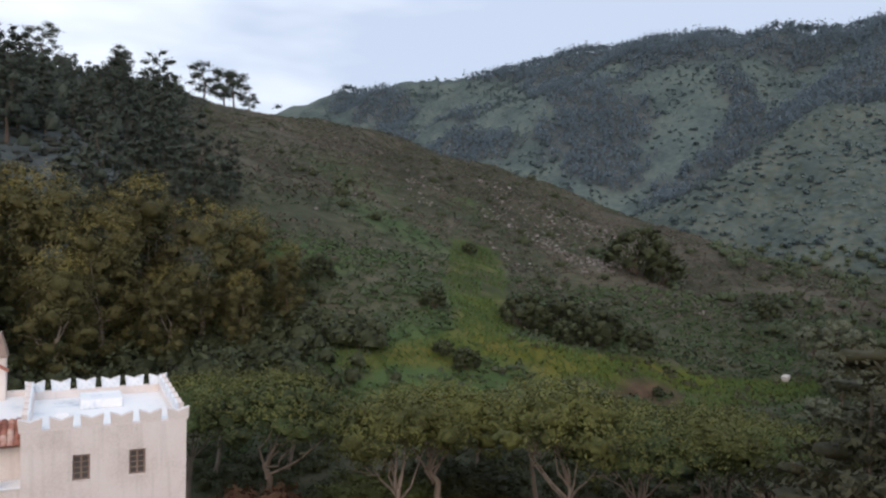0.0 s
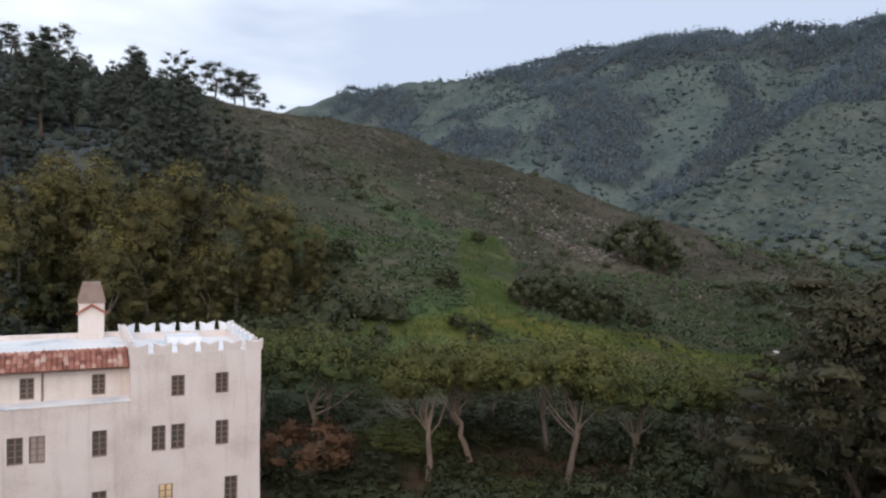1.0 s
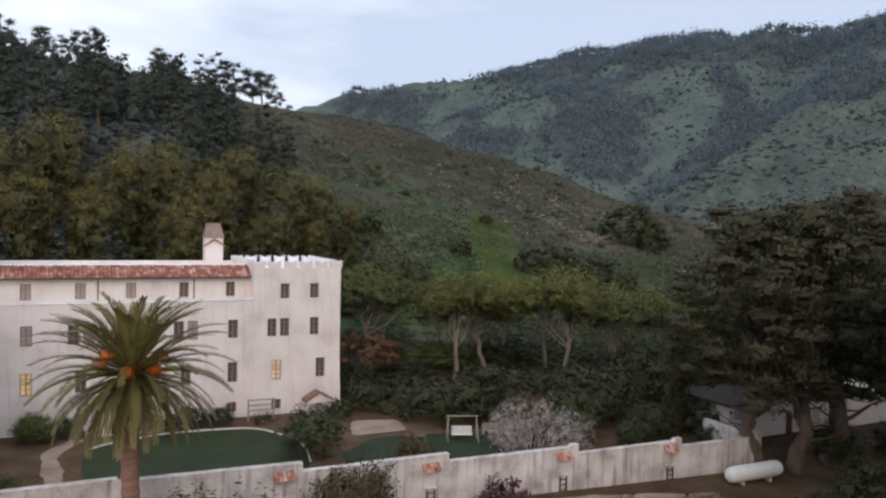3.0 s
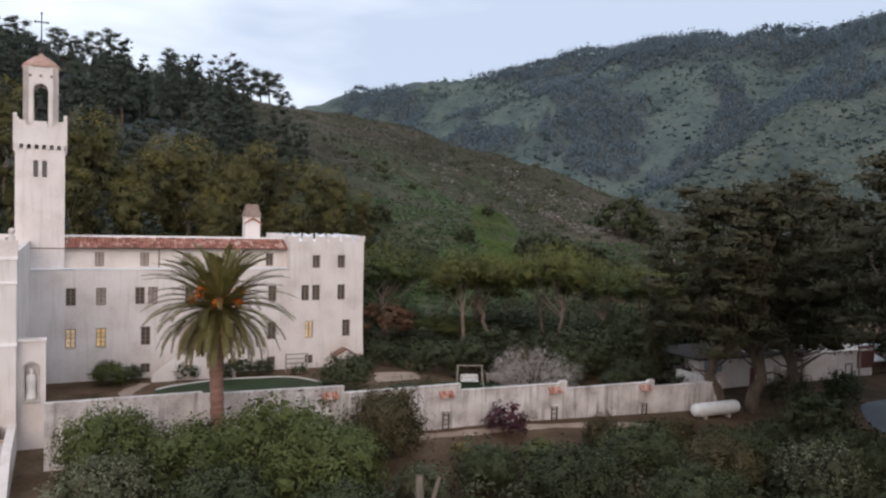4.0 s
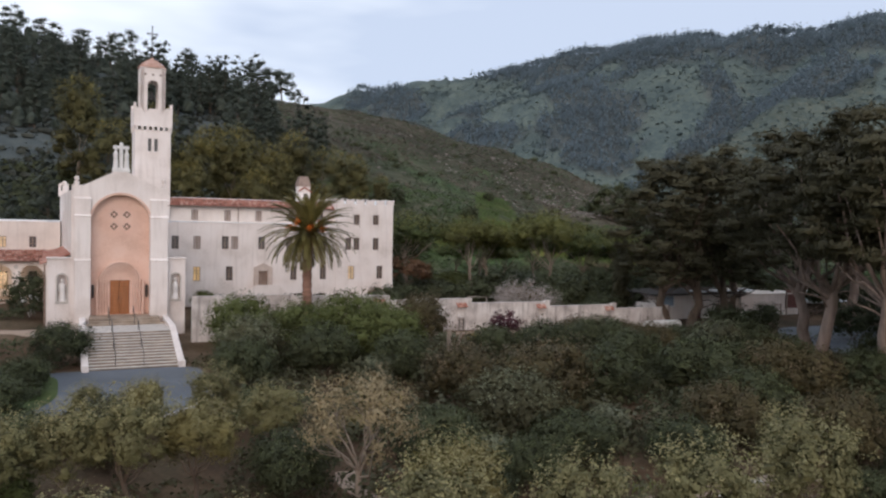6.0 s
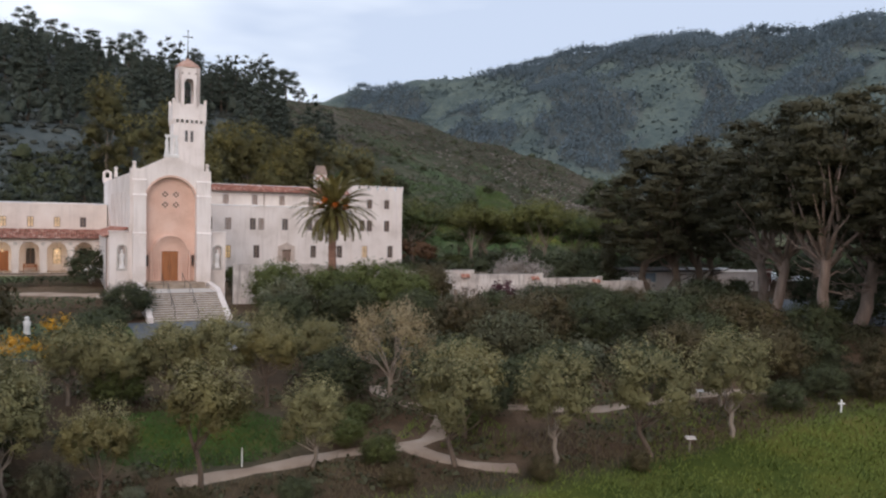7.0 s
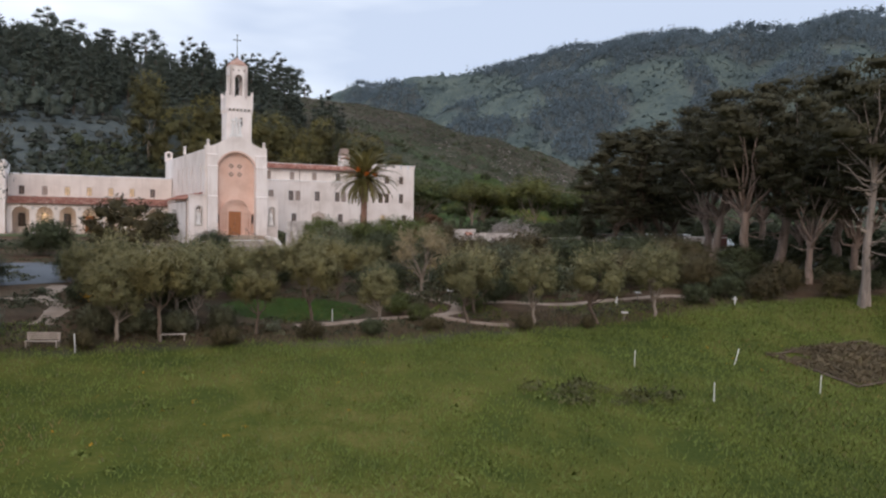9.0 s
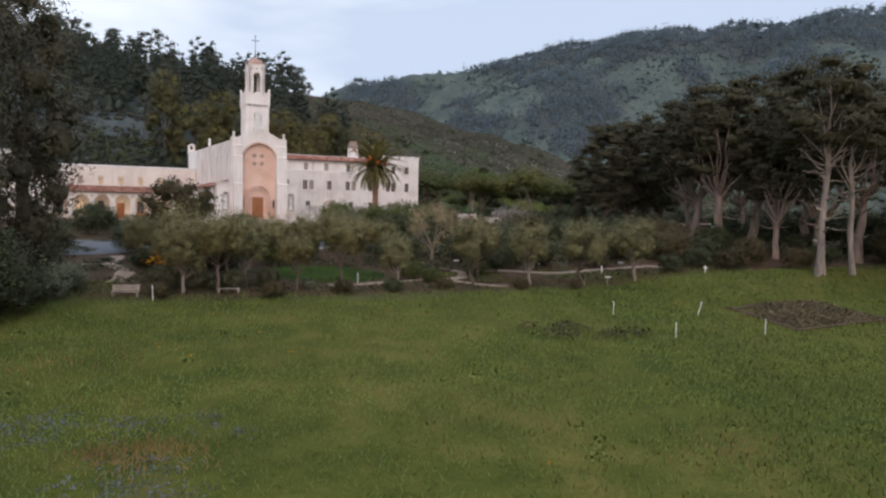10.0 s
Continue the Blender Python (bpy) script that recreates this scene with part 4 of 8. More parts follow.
part("parapet", bm, M_STUCCO, porch)
bm = box(bmesh.new(), -9.5, -6.7, 40.55, FY, 5.8, 8.12)
part("landing", bm, M_STEP, porch)
for s in (-1, 1):
    for k in range(9):
        bm = bmesh.new()
        x = -8.1 + s * (1.4 + 0.27 * k)
        box(bm, min(x, x + s * 0.27), max(x, x + s * 0.27), 40.55, FY, 5.8, 8.0 - 0.23 * k)
        part("step", bm, M_STEP, porch)

# small tiled hood over a side door of the end block
hood = thing("door_hood", "small gabled door hood with brown tiles on white posts", "canopy")
bm = bmesh.new()
slab(bm, [(5.9, 7.3), (7.2, 8.05), (8.5, 7.3), (8.5, 7.43), (7.2, 8.2), (5.9, 7.43)], 41.1, FY - 0.08)
part("roof", bm, M_TILE_BROWN, hood)
bm = bmesh.new()
slab(bm, [(6.05, 7.1), (8.35, 7.1), (8.35, 7.3), (7.2, 7.98), (6.05, 7.3)], 41.2, 41.3)
part("gable", bm, M_STUCCO, hood)
for x in (6.1, 8.15):
    bm = box(bmesh.new(), x, x + 0.12, 41.22, 41.34, 5.9, 7.1)
    part("post", bm, M_WHITE_PAINT, hood)

pergola = thing("trellis_frame", "grey timber trellis frame by the convent wall", "trellis")
for x in (0.75, 2.95):
    bm = box(bmesh.new(), x, x + 0.12, 41.0, 41.12, 5.9, 8.0)
    part("post", bm, M_WOOD_GREY, pergola)
for z in (6.5, 6.95, 7.4, 7.85):
    bm = box(bmesh.new(), 0.87, 2.95, 41.02, 41.09, z, z + 0.1)
    part("rail", bm, M_WOOD_GREY, pergola)

# ---------------------------------------------------------------- bell tower
tower = thing("bell_tower", "slender white bell tower with an arched belfry and tile roof", "tower")
TX0, TX1, TY0, TY1 = -23.2, -19.2, 43.4, 47.4
bm = bmesh.new()
pierced(bm, TX0, TX1, 16.5, 27.2, [(-21.75, -21.35, 24.7, 26.2), (-21.05, -20.65, 24.7, 26.2)], TY0, TY0 + 0.4)
box(bm, TX0, TX0 + 0.4, TY0 + 0.4, TY1, 5, 27.2)
box(bm, TX1 - 0.4, TX1, TY0 + 0.4, TY1, 5, 27.2)
box(bm, TX0 + 0.4, TX1 - 0.4, TY1 - 0.4, TY1, 5, 27.2)
part("shaft", bm, M_STUCCO, tower)
for x in (-21.55, -20.85):
    bm = slab(bmesh.new(), arch_ring(x, 0.17, 24.72, 26.0, 8), TY0 + 0.2, TY0 + 0.26)
    part("window", bm, M_GLASS, tower)
bm = bmesh.new()
box(bm, -22.3, -20.1, TY0 - 0.05, TY0, 24.5, 24.62)
part("sill", bm, M_STUCCO, tower)
PX0, PX1, PY0, PY1 = TX0 - 0.16, TX1 + 0.16, TY0 - 0.16, TY1 + 0.16
corbel = part("corbel", slab(bmesh.new(), [(-0.15, 0.55), (0.15, 0.55), (0.13, 0.2), (0.05, 0), (-0.05, 0), (-0.13, 0.2)], -0.16, 0.0), M_STUCCO, tower)
cs = [pose(TX0 + 0.2 + i * 0.6, TY0, 27.05) for i in range(7)] + [pose(TX0, TY0 + 0.2 + i * 0.6, 27.05, 0, 0, -90) for i in range(7)]
cs += [pose(TX1, TY0 + 0.2 + i * 0.6, 27.05, 0, 0, 90) for i in range(7)]
corbel.matrix_basis = cs[0]
for m in cs[1:]:
    share(corbel, m)
bm = bmesh.new()
ring = [(PX0, 27.6), (PX1, 27.6), (PX1, 30.35), (PX1 - 0.35, 29.75), (PX1 - 0.9, 29.7), (PX1 - 1.1, 29.25), (-20.65, 29.25), (-20.7, 29.7), (-21.7, 29.7), (-21.75, 29.25), (PX0 + 1.1, 29.25), (PX0 + 0.9, 29.7), (PX0 + 0.35, 29.75), (PX0, 30.35)]
slab(bm, ring, PY0, PY0 + 0.3)
front_parapet = part("parapet", bm, M_STUCCO, tower)
share(front_parapet, pose(0, PY1 - PY0 - 0.3, 0))
bm = bmesh.new()
mid = (TY0 + TY1) / 2
slab(bm, [((x + 21.2) * 0.855, z) for x, z in ring], -0.15, 0.15)
side = part("parapet", bm, M_STUCCO, tower)
side.matrix_basis = pose(PX0 + 0.15, mid, 0, 0, 0, 90)
share(side, pose(PX1 - 0.15, mid, 0, 0, 0, 90))
bm = box(bmesh.new(), PX0 + 0.3, PX1 - 0.3, PY0 + 0.3, PY1 - 0.3, 27.6, 28.3)
part("deck", bm, M_ROOF_WHITE, tower)
BX, BY, BR = -21.2, mid, 1.42
belfry_wall = bmesh.new()
arched(belfry_wall, (-BR, BR), lambda u: 34.65, -BR, -BR + 0.45, [(0.0, 0.6, 29.6, 32.55)], 28.3)
bw = part("belfry_wall", belfry_wall, M_STUCCO, tower)
bw.matrix_basis = pose(BX, BY, 0)
for a in (90, 180, 270):
    share(bw, pose(BX, BY, 0, 0, 0, a))
for i in (-1, 0, 1):
    bm = box(bmesh.new(), BX + i * 0.85 - 0.11, BX + i * 0.85 + 0.11, BY - BR - 0.02, BY - BR, 33.7, 33.93)
    part("vent", bm, M_FRAME, tower, "small dark square vent")
for k in range(9):
    bm = box(bmesh.new(), BX - 1.25 + k * 0.3, BX - 1.1 + k * 0.3, BY - BR - 0.05, BY - BR, 34.2, 34.34)
    part("dentil", bm, M_STUCCO, tower)
bm = bmesh.new()
n8 = 8
apex = [(r, z) for r, z in ((1.62, 34.65), (1.58, 34.8), (1.1, 35.3), (0.55, 35.7), (0.2, 35.85), (0.14, 36.1))]
rows = [[bm.verts.new((BX + r * 1.06 * math.cos(math.pi / 8 + math.pi / 4 * i), BY + r * 1.06 * math.sin(math.pi / 8 + math.pi / 4 * i), z)) for i in range(n8)] for r, z in apex]
for a, b in zip(rows, rows[1:]):
    for i in range(n8):
        bm.faces.new((a[i], a[(i + 1) % n8], b[(i + 1) % n8], b[i]))
bm.faces.new(rows[0][::-1])
bm.faces.new(rows[-1])
part("roof", bm, M_TILE_PALE, tower, "low faceted roof of pale red tiles")
bm = lathe(bmesh.new(), BX, BY, [(36.0, 0.16), (36.25, 0.2), (36.5, 0.08), (37.9, 0.05), (39.7, 0.045)], 8)
box(bm, BX - 0.48, BX + 0.48, BY - 0.04, BY + 0.04, 38.85, 38.95)
for x, z in ((-0.52, 38.9), (0.52, 38.9), (0, 39.72)):
    box(bm, BX + x - 0.09, BX + x + 0.09, BY - 0.05, BY + 0.05, z - 0.09, z + 0.09)
part("cross", bm, M_IRON, tower, "dark iron cross")
bm = lathe(bmesh.new(), BX, BY, [(31.0, 0.42), (31.15, 0.36), (31.6, 0.24), (31.9, 0.2), (32.0, 0.05), (33.6, 0.03)], 12)
part("bell", bm, M_IRON, tower, "dark bronze bell")

# ---------------------------------------------------------------- church
church = thing("church", "white stucco church with a gabled front and tall salmon arch", "church")
CX = -25.98
FF, RP = 21.75, 22.55


def gable(u):
    d = abs(u - CX)
    return 21.05 if d < 0.6 else (21.05 - (d - 0.6) * (21.05 - 19.75) / (3.1 - 0.6) if d < 3.1 else 19.75)


bm = arched(bmesh.new(), (-30.05, CX - 3.1, CX - 0.6, CX + 0.6, CX + 3.1, -21.95), gable, FF, RP, [(CX, 2.5, 7.9, 16.48)], 5.0)
part("front_wall", bm, M_STUCCO, church, "stained white stucco gable front")
bm = bmesh.new()
for k in range(28):
    a, b = math.pi * k / 28, math.pi * (k + 1) / 28
    q = [(CX + r * math.cos(t), 16.48 + r * math.sin(t)) for r, t in ((2.5, a), (2.68, a), (2.68, b), (2.5, b))]
    slab(bm, q, FF - 0.05, FF + 0.02)
part("arch_moulding", bm, M_SALMON, church)

# the recessed front: salmon plaster with a pierced rose and the portal opening
bm = arched(bmesh.new(), (-28.6, -23.36), lambda u: 19.2, RP, RP + 0.35, [(CX, 0.84, 7.95, 11.05)], 7.9)
part("recess_wall", bm, M_SALMON, church, "smooth salmon plaster")
bm = bmesh.new()
for r0, r1, dy in ((1.36, 1.56, 0.09), (1.16, 1.25, 0.06)):
    for k in range(36):
        a, b = 2 * math.pi * k / 36, 2 * math.pi * (k + 1) / 36
        q = [(CX + r * math.cos(t), 16.62 + r * math.sin(t)) for r, t in ((r0, a), (r1, a), (r1, b), (r0, b))]
        slab(bm, q, RP - dy, RP - 0.002)
part("rose_ring", bm, M_SALMON, church)
for sx in (-1, 1):
    for sz in (-1, 1):
        cx, cz = CX + sx * 0.55, 16.62 + sz * 0.55
        bm = bmesh.new()
        for k in range(20):
            a, b = 2 * math.pi * k / 20, 2 * math.pi * (k + 1) / 20
            q = [(cx + r * math.cos(t), cz + r * math.sin(t)) for r, t in ((0.36, a), (0.46, a), (0.46, b), (0.36, b))]
            slab(bm, q, RP - 0.09, RP - 0.004)
        ring = part("rose_light", bm, M_SALMON, church, "round tracery light")
        bm = slab(bmesh.new(), [(cx + 0.34 * math.cos(2 * math.pi * i / 20), cz + 0.34 * math.sin(2 * math.pi * i / 20)) for i in range(20)], RP - 0.012, RP - 0.003)
        part("pane", bm, M_SALMON, ring)
        for dx, dz in ((0.17, 0), (-0.17, 0), (0, 0.17), (0, -0.17)):
            bm = slab(bmesh.new(), [(cx + dx + 0.15 * math.cos(2 * math.pi * i / 12), cz + dz + 0.15 * math.sin(2 * math.pi * i / 12)) for i in range(12)], RP - 0.022 - abs(dx) * 0.01, RP - 0.012)
            part("foil", bm, M_ROSE_GLASS, ring)
        bm = slab(bmesh.new(), [(cx + 0.12 * math.cos(2 * math.pi * i / 12), cz + 0.12 * math.sin(2 * math.pi * i / 12)) for i in range(12)], RP - 0.045, RP - 0.03)
        part("boss", bm, M_SALMON, ring)

# portal: stepped orders, tympanum, double door
for k, (r, out, mat) in enumerate(((0.95, 0.10, M_SALMON), (1.15, 0.22, M_SALMON), (1.38, 0.34, M_SALMON), (1.62, 0.46, M_SALMON))):
    bm = bmesh.new()
    w = 0.17
    for i in range(16):
        a, b = math.pi * i / 16, math.pi * (i + 1) / 16
        q = [(CX + rr * math.cos(t), 11.1 + rr * math.sin(t)) for rr, t in ((r, a), (r + w, a), (r + w, b), (r, b))]
        slab(bm, q, RP - out, RP - 0.002)
    part("archivolt", bm, mat, church)
    for s in (-1, 1):
        bm = lathe(bmesh.new(), CX + s * (r + w / 2), RP - out / 2, [(7.9, 0.13), (8.1, 0.13), (8.15, 0.08), (10.75, 0.08), (10.85, 0.12), (11.1, 0.14)], 10)
        part("column", bm, mat, church)
for s in (-1, 1):
    bm = box(bmesh.new(), min(CX + s * 1.86, CX + s * 2.02), max(CX + s * 1.86, CX + s * 2.02), RP - 0.5, RP, 7.9, 11.2, 0.02)
    part("portal_jamb", bm, M_SALMON, church)
    bm = box(bmesh.new(), CX + s * 2.3 - 0.09, CX + s * 2.3 + 0.09, RP - 0.28, RP - 0.06, 9.55, 10.7, 0.03)
    part("lantern", bm, M_IRON, church, "dark iron wall lantern")
bm = slab(bmesh.new(), [(CX - 0.9, 11.12), (CX + 0.9, 11.12)] + [(CX + 0.9 * math.cos(math.pi * i / 14), 11.12 + 0.9 * math.sin(math.pi * i / 14)) for i in range(1, 14)], RP + 0.05, RP + 0.15)
part("tympanum", bm, M_SALMON, church)
for s in (-1, 1):
    bm = bmesh.new()
    a, b = (CX - 0.83, CX - 0.01) if s < 0 else (CX + 0.01, CX + 0.83)
    box(bm, a, b, RP + 0.12, RP + 0.2, 7.95, 11.1)
    for k in range(5):
        z = 8.1 + k * 0.6
        box(bm, a + 0.1, b - 0.1, RP + 0.09, RP + 0.12, z, z + 0.48, 0.015)
    d = part("door", bm, M_DOOR, church, "varnished reddish-brown panelled door leaf")
    bm = lathe(bmesh.new(), CX + s * 0.12, RP + 0.06, [(9.3, 0.02), (9.6, 0.02)], 6)
    part("handle", bm, M_IRON, d)

# buttress piers with set-offs
for s in (-1, 1):
    a, b = (-29.8, -28.52) if s < 0 else (-23.48, -21.98)
    for z0, z1, out in ((5.2, 13.15, 0.75), (13.15, 17.1, 0.5), (17.1, 18.65, 0.28)):
        bm = bmesh.new()
        box(bm, a, b, FF - out, FF, z0, z1 - 0.14)
        ring = [(FF - out - 0.05, z1 - 0.14), (FF, z1 - 0.14), (FF, z1 + 0.02), (FF - out + 0.12, z1)]
        va = [bm.verts.new((a - 0.04, y, z)) for y, z in ring]
        vb = [bm.verts.new((b + 0.04, y, z)) for y, z in ring]
        bm.faces.new(va)
        bm.faces.new(vb[::-1])
        for i in range(4):
            bm.faces.new((va[i], vb[i], vb[(i + 1) % 4], va[(i + 1) % 4]))
        part("buttress", bm, M_STUCCO, church)
    # flanking wall with a statue niche
    a, b, c = (-32.0, -30.05, -30.8) if s < 0 else (-21.95, -20.3, -21.15)
    bm = arched(bmesh.new(), (a, b), lambda u: 13.1, FF + 0.15, FF + 0.75, [(c, 0.38, 9.3, 11.35)], 4.9)
    part("flank_wall", bm, M_STUCCO, church)
    bm = box(bmesh.new(), a, b, FF + 0.75, FF + 1.3, 4.9, 13.1)
    part("flank_wall", bm, M_STUCCO, church)
    bm = box(bmesh.new(), a - 0.08, b + 0.05, FF + 0.05, FF + 1.3, 13.1, 13.24, 0.02)
    part("coping", bm, M_STUCCO, church)
    bm = bmesh.new()
    ring_o, ring_i = arch_ring(c, 0.5, 9.2, 11.35), arch_ring(c, 0.38, 9.3, 11.35)
    for i in range(2, len(ring_o) - 1):
        slab(bm, [ring_i[i], ring_o[i], ring_o[i + 1], ring_i[i + 1]], FF + 0.08, FF + 0.148)
    box(bm, c - 0.5, c - 0.38, FF + 0.08, FF + 0.148, 9.3, 11.35)
    box(bm, c + 0.38, c + 0.5, FF + 0.08, FF + 0.148, 9.3, 11.35)
    box(bm, c - 0.52, c + 0.52, FF + 0.0, FF + 0.148, 9.12, 9.3)
    part("niche_frame", bm, M_KERB, church)


def figure_mesh(name, at, h, mat, label, category="statue"):
    """A plain draped standing shape."""
    bm = bmesh.new()
    x, y, z = at
    w = h * 0.16
    lathe(bm, x, y, [(z, w * 1.15), (z + 0.05 * h, w * 1.15), (z + 0.06 * h, w), (z + 0.35 * h, w * 0.86), (z + 0.55 * h, w * 0.9), (z + 0.74 * h, w * 0.98), (z + 0.80 * h, w * 0.55), (z + 0.83 * h, w * 0.42), (z + 0.87 * h, w * 0.56), (z + 0.94 * h, w * 0.58), (z + h, w * 0.22)], 12)
    for v in bm.verts:
        v.co.x = x + (v.co.x - x) * (1 + 0.12 * math.sin(5 * v.co.z))
        v.co.y = y + (v.co.y - y) * 0.8
    ob = part(name, bm, mat, None, "", True)
    return tagged(ob, label, category)


for c in (-30.8, -21.15):
    figure_mesh("statue", (c, FF + 0.48, 9.3), 2.0, M_STATUE, "white draped stone statue standing in an arched wall niche")

# nave body
bm = bmesh.new()
lanc = [24.6 + 3.45 * i for i in range(6)]
pierced(bm, 22.55, 54.2, 5.0, 19.3, [(y - 0.3, y + 0.3, 13.6, 17.4) for y in lanc], -0.5, 0.0)
nave = part("nave_wall", bm, M_STUCCO, church, "white stucco nave wall with slim windows")
nave.matrix_basis = pose(-30.06, 22.0, 0, 0, 0, 1.8) @ Matrix(((0, -1, 0, 0.0), (1, 0, 0, -22.0), (0, 0, 1, 0), (0, 0, 0, 1)))
for y in lanc:
    nx = -30.06 - (y - 22.0) * 0.0314
    bm = box(bmesh.new(), nx + 0.2, nx + 0.24, y - 0.32, y + 0.32, 13.6, 17.4)
    win = part("window", bm, M_GLASS, church, "slim dark lancet window")
    bm = box(bmesh.new(), nx - 0.06, nx + 0.02, y - 0.36, y + 0.36, 13.45, 13.59)
    part("sill", bm, M_STUCCO, win)
bm = bmesh.new()
box(bm, -22.4, -21.97, RP, 43.3, 5.0, 19.0)
box(bm, -31.05, -21.97, 54.2, 54.7, 5.0, 19.3)
box(bm, -30.0, -22.4, 22.95, 54.2, 18.4, 18.6)
part("nave_wall", bm, M_STUCCO, church)
bm = bmesh.new()
slab(bm, [(-32.55, 12.55), (-30.1, 13.45), (-30.1, 13.5), (-32.55, 12.6)], 23.05, 43.4)
part("aisle_roof", bm, M_TILE, church)
va, fa = tile_field(None, 0, 20.0, -2.45, 12.57, 0.0, 13.5, 0.31, 6, 9)
w = np.stack([va[:, 1] - 30.1, 43.2 - va[:, 0], va[:, 2]], -1)
tagged(link_mesh("aisle_tiles", w, fa, M_TILE, church), kind="stuff")
bm = box(bmesh.new(), -32.1, -31.8, 23.05, 43.2, 5.0, 12.5)
part("aisle_wall", bm, M_STUCCO, church, "shaded grey-white aisle wall")
bm = lathe(bmesh.new(), -32.2, 22.95, [(5.5, 0.06), (12.6, 0.06)], 8)
part("downpipe", bm, M_FRAME, church)
bm = bmesh.new()
arched(bm, (-31.25, -30.1), lambda u: 21.0 - 0.5 * abs(u + 30.68), 53.2, 54.3, [(-30.68, 0.28, 19.9, 20.4)], 19.2)
part("bell_cote", bm, M_STUCCO, church, "small white bell cote")

# finials and the sculpture on the gable
for x, y in ((-29.65, FF + 0.3), (-22.3, FF + 0.3), (-30.6, 36.0)):
    bm = lathe(bmesh.new(), x, y, [(19.3 if y > 30 else 19.75, 0.22), (20.05, 0.2), (20.1, 0.1), (20.25, 0.2), (20.45, 0.2), (20.55, 0.06)], 8)
    part("finial", bm, M_STUCCO, church)
bm = bmesh.new()
box(bm, CX - 0.75, CX + 0.75, FF + 0.1, FF + 0.8, 21.05, 21.4, 0.03)
for x in (-0.46, 0.46):
    lathe(bm, CX + x, FF + 0.45, [(21.4, 0.24), (21.7, 0.22), (22.3, 0.18), (22.7, 0.21), (22.95, 0.1), (23.1, 0.14), (23.25, 0.05)], 10)
box(bm, CX - 0.15, CX + 0.15, FF + 0.32, FF + 0.58, 21.4, 23.75, 0.02)
box(bm, CX - 0.68, CX + 0.68, FF + 0.33, FF + 0.57, 23.18, 23.45, 0.02)
tagged(part("gable_sculpture", bm, M_STATUE), "pale stone sculpture group with a cross on the gable", "statue")

# ---------------------------------------------------------------- church stairs
stairs = thing("church_stairs", "broad pale stone stairs up to the church door", "stairs")
SX0, SX1 = -28.95, -22.45
n_low, top_z, bot_z = 13, 7.4, 5.2
rise = (top_z - bot_z) / n_low
for k in range(n_low):
    bm = box(bmesh.new(), SX0, SX1, 9.4 + 0.43 * k, 9.4 + 0.43 * (k + 1) if k < n_low - 1 else 18.6, bot_z - 0.4, bot_z + rise * (k + 1), 0.015)
    st = part("step", bm, M_STEP, stairs)
    # treads paler than the risers: light on the steps painted in
    bm = box(bmesh.new(), SX0, SX1, 9.34 + 0.43 * k, 9.4 + 0.43 * (k + 1) if k < n_low - 1 else 18.6, bot_z + rise * (k + 1) + 0.003, bot_z + rise * (k + 1) + 0.05, 0.012)
    part("tread", bm, M_KERB, st, "worn stone tread, made paler to paint the light on it")
for k in range(3):
    bm = box(bmesh.new(), SX0 + 0.35 * (k > 0), SX1 - 0.35 * (k > 0), 18.6 + 0.45 * k, 18.6 + 0.45 * (k + 1) if k < 2 else RP + 0.2, 6.8, top_z + 0.18 * (k + 1), 0.015)
    part("step", bm, M_STEP, stairs)
for x0, x1 in ((SX0 - 0.5, SX0), (SX1, SX1 + 0.5)):
    bm = bmesh.new()
    ring = [(9.0, 4.6), (21.7, 4.6), (21.7, 7.95), (15.6, 7.75), (14.8, 7.5), (9.8, 5.75), (9.0, 5.75)]
    va = [bm.verts.new((x0, y, z)) for y, z in ring]
    vb = [bm.verts.new((x1, y, z)) for y, z in ring]
    bm.faces.new(va)
    bm.faces.new(vb[::-1])
    for i in range(len(ring)):
        bm.faces.new((va[i], vb[i], vb[(i + 1) % len(ring)], va[(i + 1) % len(ring)]))
    part("cheek_wall", bm, M_STUCCO, stairs)
for x in (-27.05, -25.0):
    pts = [(x, 9.5, 6.3), (x, 14.9, 8.3), (x, 18.6, 8.35), (x, 20.2, 8.95)]
    v, f = tube(pts, [0.03] * 4, 6)
    rail = link_mesh("handrail", v, f, M_IRON, stairs, "dark iron handrail")
    for y, z0, z1 in ((9.6, 5.3, 6.33), (12.2, 6.3, 7.3), (14.9, 7.4, 8.3), (18.5, 7.4, 8.35), (20.2, 7.95, 8.95)):
        bm = lathe(bmesh.new(), x, y, [(z0, 0.025), (z1, 0.025)], 6)
        part("baluster", bm, M_IRON, rail)

# ---------------------------------------------------------------- left wing with its arcade
arcade = thing("arcade_wing", "two-storey cream wing with an arched cloister walk and tile roof", "building")
AC = [-33.85 - 3.04 * k for k in range(7)]
bm = arched(bmesh.new(), (-53.9, -31.8), lambda u: 11.62, 43.0, 43.5, [(c, 1.12, 7.45, 10.15) for c in AC], 6.2)
part("arcade_wall", bm, M_STUCCO_WING, arcade, "cream plaster arcade")
for k in range(6):
    c = AC[k] - 1.52
    bm = slab(bmesh.new(), [(c + 0.24 * math.cos(2 * math.pi * i / 16), 11.05 + 0.24 * math.sin(2 * math.pi * i / 16)) for i in range(16)], 42.96, 42.998)
    part("roundel", bm, M_KERB, arcade, "round plaster medallion")
v, f = tile_field(None, -53.9, -31.6, 42.6, 11.66, 47.0, 12.72, 0.31, 8, 11)
tagged(link_mesh("roof_tiles", v, f, M_TILE, arcade), kind="stuff")
bm = bmesh.new()
